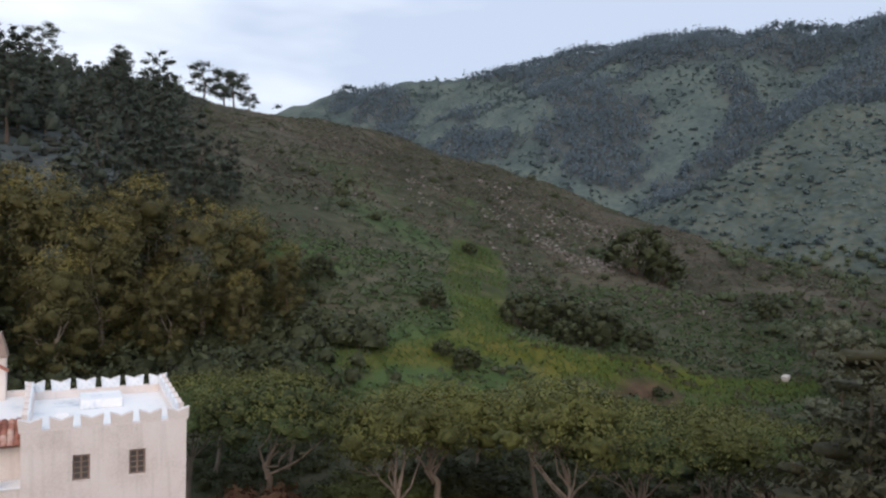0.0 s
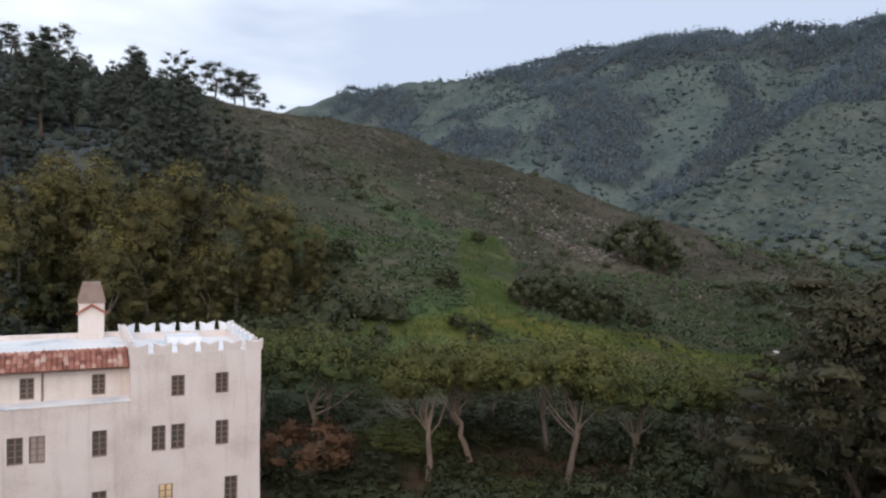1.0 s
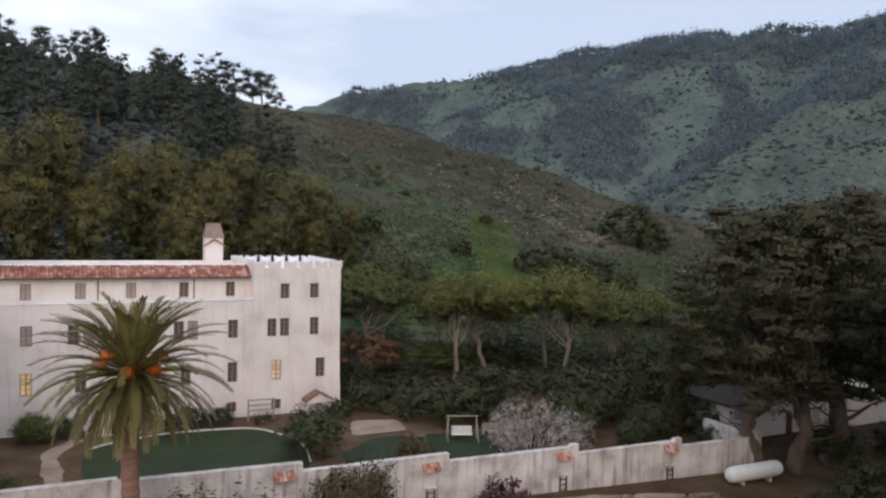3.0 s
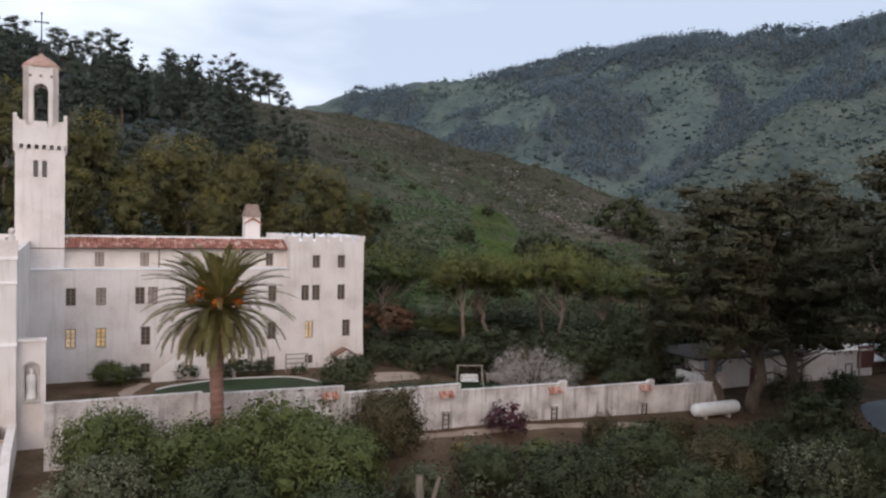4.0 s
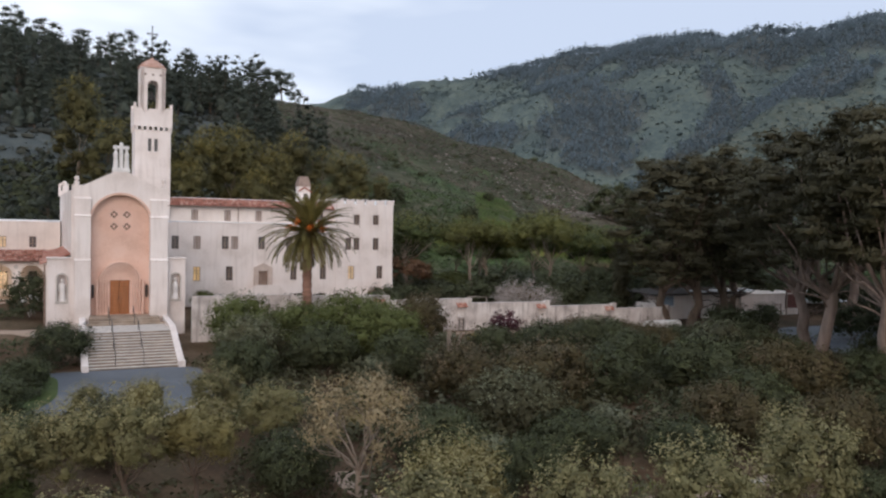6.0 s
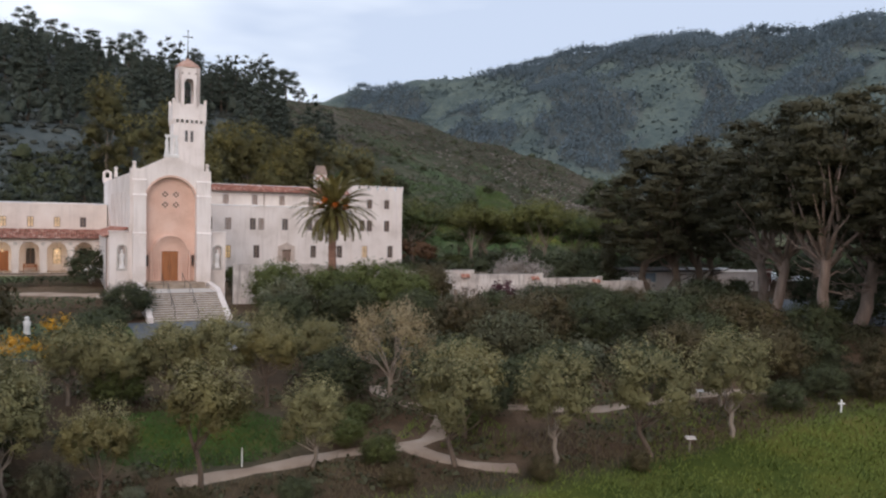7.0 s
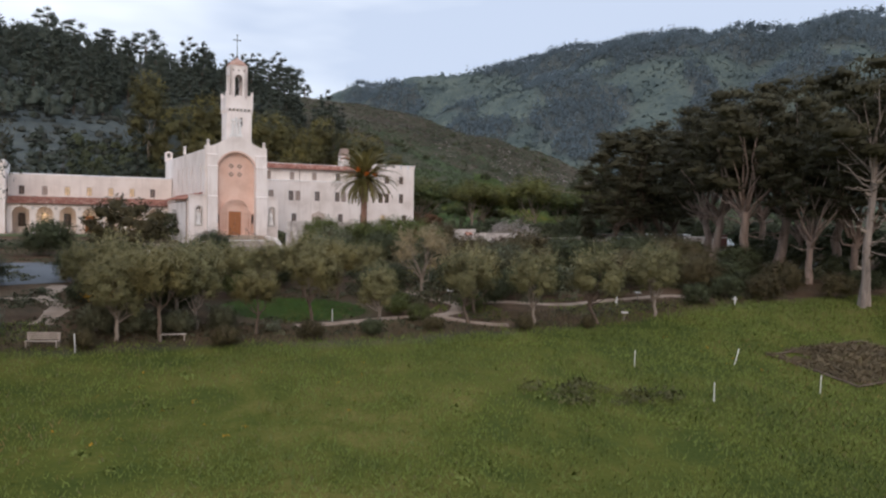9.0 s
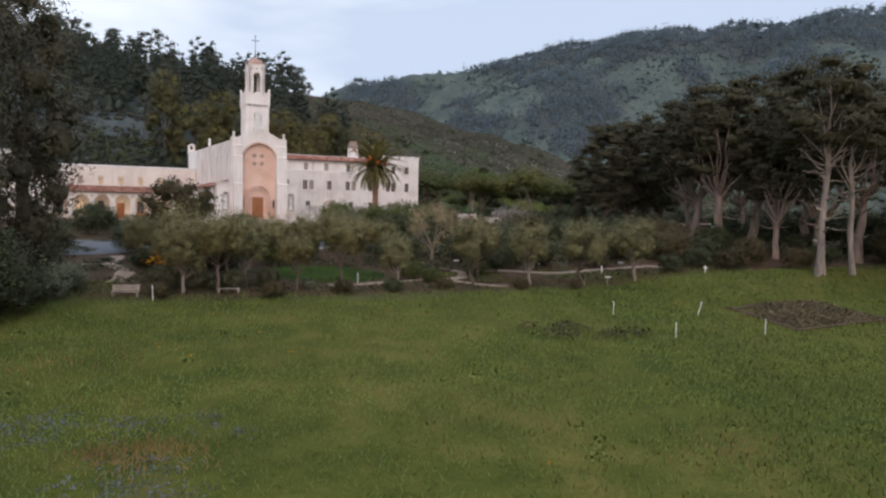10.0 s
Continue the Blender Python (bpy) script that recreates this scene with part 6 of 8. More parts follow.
OLIVES = [(-38.6, -27.0, 1.0), (-30.5, -28.2, 0.98), (-44.0, -29.0, 0.98), (-18.2, -29.6, 1.1), (-12.9, -31.0, 1.05), (-35.0, -29.2, 0.78), (-25.1, -27.4, 0.8), (-6.9, -31.4, 1.05), (-0.4, -31.2, 1.08), (-41.4, -29.6, 1.08), (-39.3, -23.6, 1.05), (-27.8, -16.6, 0.92), (-20.5, -13.0, 0.75), (-40.5, -18.0, 0.75), (-30.6, -15.6, 0.86), (-33.4, -16.2, 0.8), (-36.0, -14.5, 0.8), (-25.0, -17.6, 0.88), (3.0, -27.0, 0.85), (-43.5, -25.0, 1.08), (-54.5, -21.0, 1.0), (-26.5, -8.0, 0.62), (-29.5, -5.5, 0.5), (-22.8, -8.5, 0.7), (-43.5, -20.5, 0.95), (-15.8, -26.2, 0.95), (-46.0, -14.5, 0.8)]
spread("olive", olives, OLIVES, rng)
plum = grow("plum_tree", 31, (2.4, 0.17, (0.1, 0.2)), dome(np.random.default_rng(3), 16, 2.7, 4.9, 4.2, 0.7, 1.15, 0.85), L_TAWNY, M_BARK_PALE, 5200, 0.2, "thin-leaved tree with purplish grey-brown foliage", "tree", "", 0.35, 3, 0.2, core=0)
plum.matrix_basis = pose(-18.1, -20.6, gz(-18.1, -20.6))


# ---- shrubs
def shrub(name, seed, R, H, mat, label, per=9800, size=0.19, n=24, bark=None, aspect=0.5, group="", tips=None):
    r = np.random.default_rng(seed)
    cl = [(x, y, max(z, 0.35), q, fl) for x, y, z, q, fl in dome(r, n, R * 0.78, H * 0.48, H * 0.9, R * 0.28, R * 0.46, 0.85, 0.4)]
    root = grow(name, seed, (0, 0.07, (0, 0)), cl, mat, bark or M_BARK, per, size, label, "shrub", group, aspect, 0, 0.3, core=0.32)
    if tips:
        lit_top_shoots(root, r, H * 0.42, R * 0.86, H * 0.46, tips, size * 0.85)
    return root


kinds = {
    "green": shrub("shrub", 41, 3.0, 4.6, L_SHRUB, "large leafy green garden shrub", group="garden shrubs", tips=L_TIP_GREEN),
    "dark": shrub("shrub", 42, 3.0, 4.4, L_DARK, "large rounded dark green shrub", group="garden shrubs", tips=L_TIP_DARK),
    "brown": shrub("shrub", 43, 3.0, 4.4, L_BROWN, "large brownish shrub with thinning leaves", group="garden shrubs", tips=L_TIP_BROWN),
    "grey": shrub("shrub", 44, 2.6, 3.8, L_GREY, "upright grey-green sage shrub", 6000, 0.30, 22, aspect=0.22, group="garden shrubs", tips=L_TIP_GREY),
    "gold": shrub("shrub", 45, 3.0, 4.4, L_GOLD, "large loose yellow-green shrub", group="garden shrubs", tips=L_TIP_GOLD),
    "olive": shrub("shrub", 46, 3.0, 4.2, L_OLIVE_DIM, "large dense grey-green shrub", group="garden shrubs", tips=L_TIP_GREY),
}
SHRUBS = [
    ("green", -13.2, 9.0, 1.2), ("green", -8.0, 10.0, 1.08), ("green", -3.8, 10.0, 0.8), ("green", -17.0, 12.5, 1.0), ("olive", -17.5, 6.5, 1.0), ("dark", -12.5, 3.5, 1.0), ("green", -6.5, 5.5, 1.05),
    ("dark", -19.0, 1.0, 0.85), ("dark", -7.0, 0.5, 0.9), ("grey", -9.0, 0.2, 0.6), ("brown", 0.6, 13.5, 1.2), ("olive", -1.0, 4.5, 0.6), ("dark", 4.4, 6.0, 0.7), ("gold", 5.5, 11.5, 0.3), ("green", 9.5, 8.0, 0.42), ("dark", 7.0, 1.0, 1.0), ("brown", 15.5, 9.0, 0.6),
    ("dark", 14.5, 4.0, 0.95), ("brown", 20.0, 8.0, 0.6), ("brown", 18.2, 0.5, 0.85), ("brown", 23.0, 9.5, 0.5), ("dark", 24.0, 4.0, 0.78), ("dark", 30.5, 7.0, 0.6), ("dark", 35.0, 6.5, 1.05), ("dark", 12.0, -3.6, 0.95), ("olive", 20.5, -5.0, 1.0), ("dark", 27.5, -2.0, 1.05),
    ("gold", -14.5, -10.0, 1.05), ("gold", -10.8, -7.0, 1.1), ("gold", -12.6, -5.0, 0.85), ("gold", -11.4, -12.0, 1.15), ("gold", -18.0, -7.5, 0.85), ("brown", -5.8, -7.5, 0.9), ("brown", -1.5, -11.0, 1.1), ("grey", 0.2, -16.0, 1.05), ("grey", -9.5, -18.5, 1.0), ("dark", 4.8, -9.0, 1.1), ("dark", 12.7, -11.5, 1.2), ("dark", 9.9, -18.5, 0.9),
    ("brown", 16.5, -15.5, 1.05), ("brown", 5.5, -20.5, 0.9), ("dark", 21.5, -11.0, 1.0), ("dark", -4.5, -19.0, 0.9), ("brown", 11.0, -24.5, 0.85), ("dark", 16.0, -23.5, 0.8), ("brown", 20.5, -27.0, 0.7), ("dark", -12.0, -17.0, 0.85),
    ("dark", -30.8, 11.5, 0.8), ("dark", -33.0, 4.0, 0.6), ("olive", -28.1, -7.5, 0.6), ("dark", -34.5, -3.5, 0.8), ("dark", -48.3, 16.0, 0.95), ("dark", -45.5, -6.5, 0.75), ("dark", -54.0, -8.0, 0.9), ("dark", -33.5, 33.0, 0.8), ("green", -33.5, -15.5, 0.5),
    ("wood", 3.3, 30.2, 0.84), ("dark", -13.5, 24.0, 0.42), ("green", -11.0, 23.0, 0.4), ("dark", -17.5, 26.0, 0.6), ("dark", -9.0, 40.6, 0.4), ("dark", -3.5, 40.8, 0.4), ("dark", 8.6, 39.8, 0.4), ("dark", 15.0, 36.5, 0.8), ("wood", 17.5, 34.0, 0.85), ("dark", 22.0, 35.0, 1.2), ("dark", 11.4, 41.0, 0.6), ("wood", 27.0, 29.5, 0.85), ("dark", 31.0, 34.0, 1.2), ("brown", 8.8, 24.0, 0.5), ("dark", -1.5, 40.5, 0.35), ("green", -15.5, 40.5, 0.45), ("dark", -13.6, 40.8, 0.38), ("dark", -5.6, 39.6, 0.38), ("dark", 38.5, 27.5, 0.8), ("dark", 33.0, 27.0, 0.8), ("dark", 29.0, 24.5, 0.6), ("dark", 36.0, 22.5, 0.55), ("dark", 40.0, 33.0, 1.2), ("dark", 41.0, 38.0, 1.4), ("dark", 47.0, 36.5, 1.3), ("dark", 53.0, 35.5, 1.4), ("olive", -57.0, -31.5, 1.2), ("dark", -55.6, -34.5, 0.9), ("dark", -59.0, -35.0, 1.4), ("olive", -60.0, -38.5, 1.3), ("dark", 24.5, 27.0, 0.7), ("brown", 22.0, 30.0, 0.8), ("dark", 33.0, 32.0, 1.1), ("dark", 27.0, 34.0, 1.0), ("dark", 19.5, 27.5, 0.6),
    ("olive", -42.6, -27.6, 0.45), ("olive", -40.0, -28.2, 0.42), ("olive", -37.0, -27.8, 0.42), ("olive", -45.2, -27.2, 0.45), ("grey", -33.6, -28.6, 0.35), ("grey", -52.6, -27.4, 1.15), ("grey", -51.8, -24.0, 0.85), ("grey", -53.5, -30.0, 1.1), ("olive", -55.5, -25.0, 1.1), ("grey", -48.6, -12.2, 0.3), ("grey", -46.3, -12.8, 0.32), ("dark", -45.6, -16.5, 0.5),
    ("green", -22.6, -25.0, 0.32), ("green", -21.0, -22.4, 0.3), ("dark", -27.0, -31.0, 0.3), ("green", -15.5, -25.0, 0.35), ("brown", -22.0, -31.0, 0.26), ("brown", -31.5, -31.0, 0.28), ("brown", -37.5, -31.5, 0.3), ("brown", -14.8, -32.5, 0.28), ("dark", -43.0, -11.0, 0.5), ("brown", -46.0, -30.5, 0.28), ("gold", -34.0, -32.4, 0.18), ("brown", -9.0, -33.0, 0.24), ("dark", -9.0, -21.0, 0.7), ("dark", -13.0, -23.0, 0.6), ("dark", -20.5, -17.5, 0.75), ("green", -21.8, -28.0, 0.3), ("dark", -28.5, -10.5, 0.6), ("dark", -32.5, -9.0, 0.65), ("dark", -39.5, -21.5, 0.6), ("olive", -5.5, -14.0, 0.95), ("dark", 1.0, -22.0, 0.8), ("dark", 26.0, -16.0, 0.9), ("dark", 32.0, -28.0, 0.7), ("dark", 38.0, -20.0, 0.8), ("dark", 44.0, -24.0, 0.8), ("dark", 38.5, -8.0, 0.8), ("brown", 24.5, -30.5, 0.6), ("dark", 48.0, -6.0, 0.9), ("dark", 43.5, 16.5, 0.75), ("dark", 50.5, 16.0, 0.7), ("dark", 54, 6, 1.0), ("dark", 64, 2, 1.5), ("dark", 70, 10, 1.6), ("dark", 72, 22, 1.6), ("dark", 66, 30, 1.6), ("dark", 58, 36, 1.5), ("dark", 60, -8, 1.5), ("dark", 56, -18, 1.4), ("dark", 52, -28, 1.4), ("dark", 48, 34, 1.5), ("dark", 76, -4, 1.6), ("dark", 66, -22, 1.6), ("brown", 42.5, -31, 1.1), ("dark", 6.0, -29.5, 0.5), ("dark", 10.5, -29.0, 0.6), ("brown", 14.5, -30.0, 0.55),
]
kinds["wood"] = shrub("shrub", 47, 3.0, 4.4, L_DARK, "large rounded dark green shrub", 4200, 0.25, group="garden shrubs")
first = set()
for k, x, y, s in SHRUBS:
    if k == "dark" and (x > 34 or y > 30):
        k = "wood"
    m = pose(x, y, gz(x, y) - 0.05, 0, 0, rng.uniform(0, 360)) @ Matrix.Diagonal((s * rng.uniform(0.9, 1.15), s * rng.uniform(0.9, 1.15), s * rng.uniform(0.9, 1.08), 1))
    if k in first:
        copy_thing(kinds[k], m)
    else:
        first.add(k)
        kinds[k].matrix_basis = m

# bare grey shrub by the garden wall, and flowering ones
bare = grow("bare_shrub", 61, (0.5, 0.16, (0.1, 0)), dome(np.random.default_rng(8), 34, 3.9, 2.7, 4.0, 0.8, 1.2, 0.8), L_BARE, L_BARE, 5200, 0.42, "leafless pale grey shrub with dense twigs", "shrub", "", 0.07, 3, 0.1, core=0, ribs=1)
bare.matrix_basis = pose(17.5, 22.0, gz(17.5, 22.0))
yel = shrub("flowering_shrub", 62, 1.7, 1.5, L_YELLOW, "low shrub covered in orange-yellow flowers", 900, 0.16, 12)
yel.matrix_basis = pose(-44.6, -16.5, gz(-44.6, -16.5))
for x, y, s in ((-39.3, -3.0, 1.0), (-37.0, -3.4, 0.85)):
    copy_thing(yel, pose(x, y, gz(x, y), 0, 0, 70 * x) @ Matrix.Scale(s, 4))
copy_thing(yel, pose(-36.5, 6.0, gz(-36.5, 6.0), 0, 0, 40) @ Matrix.Scale(0.9, 4))
plumb = shrub("plum_shrub", 63, 2.0, 2.4, L_PLUM, "dark plum-leaved garden shrub", 1500, 0.24, 12)
plumb.matrix_basis = pose(10.8, 14.6, gz(10.8, 14.6))
for x, y, s in ((8.0, 21.0, 1.0), (14.8, 20.5, 0.9), (-33.6, 28.0, 0.9), (-32.0, 20.5, 0.6), (1.8, 39.6, 0.5), (-41.5, -17.8, 0.6)):
    r = np.random.default_rng(int(90 + x))
    fl = shrub("rose_bush", 70 + int(x), 1.9, 1.9, L_DARK, "rose bush with scattered white blooms", 1100, 0.2, 10)
    p, d = clump_points(r, (0, 0, 1.0), 1.55, 60, 0.85, 0.65)
    v, f, nn = leaf_quads(r, p, d, np.full(len(p), 0.17), 0.9)
    tagged(link_mesh("blooms", v, f, L_WHITE, fl, "white blooms", normals=nn), kind="stuff")
    fl.matrix_basis = pose(x, y, gz(x, y)) @ Matrix.Scale(s, 4)

# ---- grove of spreading trees beyond the convent
grove = []
for k in range(4):
    r = np.random.default_rng(300 + k)
    cl = [(x, y, 6.4 + 2.6 * math.sqrt(max(0, 1 - (x * x + y * y) / 26)) + r.uniform(-0.5, 0.4), q, 0.62) for x, y, z, q, fl in dome(r, 40, 4.9, 7.2, 4.0, 1.4, 2.1, 0.55, 0.0)]
    grove.append(grow("spreading_tree", 310 + k, (4.6, 0.24, (r.uniform(-1.6, 1.6), r.uniform(-1, 1))), cl, (L_OAK, L_GREEN, L_OAK, L_GREEN)[k], M_BARK_PALE, 9000, 0.26, "spreading tree with yellow-green crown and pale crooked limbs", "tree", "grove trees", 0.5, 2, 0.25, core=0.4, ribs=5))
    # yellow-green top leaves paint the light on the grove's crowns
    lit_top_shoots(grove[-1], r, 7.2, 5.0, 2.9, L_TIP_OAK, 0.26, 170, 0.8)
GROVE = [(25.5, 50, 1.12), (12.5, 62, 1.0), (31, 53, 1.05), (18, 57, 1.12), (36, 45, 1.12), (41, 42.5, 1.08), (46, 42, 1.0), (33, 60, 0.8), (40, 54, 0.85), (48, 50, 0.85), (54, 46, 0.85), (16, 70, 0.8), (22, 68, 0.8), (29, 62, 0.7), (38, 62, 0.6), (52, 41, 0.85), (58, 41, 0.75)]
spread("grove", grove, GROVE, rng)
rust = grow("rust_tree", 330, (1.6, 0.16, (0, 0)), dome(np.random.default_rng(9), 14, 3.6, 3.6, 3.0, 0.9, 1.4, 0.7), L_RUST, M_BARK, 2800, 0.34, "low tree with rust-red foliage", "tree", "", 0.55, 1, 0.4)
rust.matrix_basis = pose(15.5, 51.0, gz(15.5, 51.0))
lo = np.random.default_rng(77)
for x, y, s in ((14, 47, 1.1), (19, 45, 1.2), (24, 42, 1.2), (29, 42, 1.1), (33, 39, 1.2), (20, 52, 1.3), (40, 37, 1.3), (46, 34, 1.4), (52, 38, 1.3), (27, 58, 1.4), (36, 58, 1.4), (44, 66, 1.3), (12, 56, 1.1)):
    copy_thing(kinds["wood"] if lo.random() < 0.8 else kinds["green"], pose(x, y, gz(x, y) - 0.1, 0, 0, lo.uniform(0, 360)) @ Matrix.Diagonal((s, s, s * 0.4, 1)))

# ---- trees dotted over the valley and the foot of the hill
oaks = [grow("hill_oak", 340 + k, (2.2, 0.3, (0.2, 0)), dome(np.random.default_rng(50 + k), 16, 4.2, 5.0, 6.4, 1.3, 2.1, 0.85), (L_DARK, L_GREY)[k], M_BARK, 2000, 0.5, ("dark rounded oak at the foot of the hill", "grey-green willow in the valley")[k], "tree", "valley trees", 0.55, 0, 0.45) for k in range(2)]
first_oak = set()
for k, x, y, sz in ((0, 8, 112, 0.95), (0, 18, 110, 0.9), (0, -4, 106, 1.0), (0, 28, 111, 0.8), (0, -14, 100, 1.1), (0, 4, 100, 0.8), (0, 38, 112, 0.6), (0, 52, 100, 0.5), (0, 50, 86, 0.45), (0, 125.5, 143, 1.75), (0, 131, 139, 1.2), (0, 68, 102, 0.8), (0, 72, 97, 0.95), (0, 76, 92, 0.85), (0, 79, 97, 0.85), (0, 70, 92, 0.55), (0, 76, 102, 0.75), (0, 83, 91, 0.55), (0, 36.8, 89.9, 0.45), (0, 47.7, 87.8, 0.33), (0, 81, 143, 0.4), (1, 122, 91, 0.75), (1, 131, 89, 0.9), (1, 98, 68, 0.85), (1, 106, 72, 0.95), (1, 92.8, 59, 0.95), (1, 84, 60, 0.7), (1, 112, 80, 0.8), (0, 137, 115, 0.7), (0, 142, 120, 0.6), (0, 28.4, 82, 0.6), (0, 76, 79, 0.22), (0, 78, 62, 0.28), (1, 120, 70, 1.0), (0, 70, 62, 0.3), (1, 140, 100, 0.8)):
    m = pose(x, y, gz(x, y) - 0.1 - 1.5 * sz * (k == 0), 0, 0, rng.uniform(0, 360)) @ Matrix.Scale(sz, 4)
    if k in first_oak:
        copy_thing(oaks[k], m)
    else:
        first_oak.add(k)
        oaks[k].matrix_basis = m

# ---- Monterey cypresses along the drive
cyp = []
for k in range(4):
    r = np.random.default_rng(400 + k)
    cl = []
    zb, H, W = ((9.6, 11.9, 7.6), (10.0, 11.5, 7.0), (10.4, 11.6, 8.2), (6.0, 15.5, 6.6))[k]
    for i in range(84):
        u = (i + 0.5) / 84
        a = i * 2.39996 + r.uniform(-0.5, 0.5)
        R = W * math.sqrt(max(0.03, 1 - (abs(u - 0.45) / (0.62 if u > 0.45 else 0.75)) ** 2))
        q = R * r.uniform(0.25, 1.0) ** 0.6
        cl.append((q * math.cos(a), q * math.sin(a), zb + H * u + r.uniform(-0.5, 0.5) + 0.10 * q * (u < 0.4), r.uniform(1.3, 2.2), 0.42))
    # k == 3 has darker bark, which paints the shade on these trunks
    cyp.append(grow("cypress_tree", 410 + k, ((7.0, 8.0, 7.5, 5.5)[k], 0.55, (r.uniform(-1.0, 1.0), r.uniform(-1.0, 1.0))), cl, L_CYPRESS, M_BARK if k == 3 else M_BARK_RED, 17000, 0.40, "tall dark cypress with layered boughs and a forked pale trunk", "tree", "cypresses by the drive", 0.38, 0, 0.15, 5, core=0.46, ribs=(5, 6, 5, 8)[k]))
CYP = [(47.5, 26.5, 0.7), (30.3, -7.2, 1.0), (36, -1.5, 1.0), (30.0, -22.6, 1.12), (27.3, -15.2, 1.02), (35.5, -14.0, 1.1), (37.0, -23.5, 1.15), (40, -27, 1.05), (46, -14, 1.05), (54, -2, 1.05), (62, 12, 1.05), (50, -34, 1.08), (36, -42, 1.1), (70, -15, 1.1), (58, -24, 1.1)]
spread("cypress", cyp[:3], CYP, rng)
spread("cypress", cyp[3:], [(38, 15.8, 1.0), (53, 24, 1.0), (35.0, 17.6, 0.92), (42.5, 16.2, 0.95)], rng)
r = np.random.default_rng(431)
pale = grow("pale_cypress", 431, (14, 0.36, (1.6, 0.5)), [(math.cos(i * 2.4) * 5.0 * (0.4 + 0.6 * ((i * 7) % 5) / 4) + 1.6, math.sin(i * 2.4) * 5.0 * (0.4 + 0.6 * ((i * 7) % 5) / 4), 18 + 3.6 * math.sin(i * 1.7), 2.3, 0.4) for i in range(28)], L_CYPRESS, M_BARK_GREY, 6000, 0.5, "cypress with a bare pale trunk and dead side branches", "tree", "", 0.4, 1, 0.35, 26)
pale.matrix_basis = pose(23.4, -34.2, gz(23.4, -34.2)) @ Matrix.Diagonal((1, 1, 1.06, 1))
for pts_, rad_ in (([(0.9, 0.2, -0.3), (0.75, 0.15, 1.2), (0.55, 0.1, 3.2), (0.4, 0.1, 5.0)], [0.36, 0.28, 0.24, 0.16]), ([(-0.5, -0.2, -0.3), (-0.35, -0.15, 0.9), (-0.1, 0.0, 2.4)], [0.34, 0.26, 0.2])):
    v, f = tube(pts_, rad_, 9)
    link_mesh("stem", v, f, M_BARK_GREY, pale, "", True)
for i in range(9):
    zz_, aa_ = 2.2 + 1.15 * i, i * 2.2
    cx_, cy_ = 1.6 * (zz_ / 14) ** 1.4, 0.5 * (zz_ / 14) ** 1.4
    v, f = tube([(cx_, cy_, zz_), (cx_ + 0.5 * math.cos(aa_), cy_ + 0.5 * math.sin(aa_), zz_ + 0.18), (cx_ + 0.78 * math.cos(aa_), cy_ + 0.78 * math.sin(aa_), zz_ + 0.34)], [0.2, 0.16, 0.13], 7)
    link_mesh("stub", v, f, M_BARK_PALE, pale, "pale sawn branch stub", True)
pale2 = grow("pale_cypress", 432, (13, 0.3, (-0.6, 0.4)), [(math.cos(i * 2.4) * 3.4, math.sin(i * 2.4) * 3.4, 17 + 3.4 * math.sin(i * 1.7), 2.1, 0.4) for i in range(18)], L_CYPRESS, M_BARK_GREY, 4000, 0.5, "slim cypress with a pale trunk and dead side branches", "tree", "", 0.4, 1, 0.35, 14)
pale2.matrix_basis = pose(28.6, -34.4, gz(28.6, -34.4))

column = grow("column_cypress", 441, (1.2, 0.2, (0.1, 0)), [(0.5 * math.cos(i * 2.4), 0.5 * math.sin(i * 2.4), 1.2 + 9.0 * (i + 0.5) / 14, 1.45 * math.sin(math.pi * (0.25 + 0.66 * (i + 0.5) / 14)), 1.2) for i in range(14)], L_CYPRESS, M_BARK, 3400, 0.26, "narrow column-shaped dark cypress in the garden", "tree", "", 0.4, 0, 0.5)
column.matrix_basis = pose(36.5, 27.8, gz(36.5, 27.8))

# ---- eucalyptus stand on the slope, and the near one at the field's edge
euc = []
for k in range(3):
    r = np.random.default_rng(500 + k)
    cl = []
    for i in range(26):
        u = (i + 0.5) / 26
        a = i * 2.39996 + r.uniform(-0.5, 0.5)
        R = (4.6, 3.6, 5.2)[k] * math.sin(math.pi * (0.22 + 0.60 * u ** 0.8)) * r.uniform(0.4, 1.0)
        cl.append((R * math.cos(a), R * math.sin(a), 1.8 + 15.0 * u, r.uniform(1.8, 2.7) + 0.4 * (u > 0.75), 0.85))
    euc.append(grow("eucalyptus_tree", 510 + k, (7.0, 0.34, (r.uniform(-0.6, 0.6), 0.2)), cl, L_EUC, M_BARK_PALE, 9000, 0.38, "tall eucalyptus with billowing yellow-green foliage", "tree", "eucalyptus stand", 0.45, 1, 0.25, core=0.42, ribs=6))
    # yellower top leaves: sunlight on the eucalyptus heads painted in
    lit_top_shoots(euc[-1], r, 15.2, (3.6, 3.0, 4.2)[k], 4.2, L_TIP_EUC, 0.38, 70, 1.0)
EUC = [(1, 110, 1.10), (13.5, 109, 1.02), (20, 104, 0.95), (8, 103, 0.88), (26, 105, 0.80), (-7, 106, 1.0), (-15, 108, 1.05), (31, 102, 0.58), (15, 98, 0.66), (3, 97, 0.72), (-10, 97, 0.8), (-22, 104, 1.0), (24, 97, 0.5), (-3, 117, 0.95), (9, 116, 0.85), (-28, 112, 1.0), (-18, 96, 0.8)]
spread("euc", euc, EUC, rng)
r = np.random.default_rng(520)
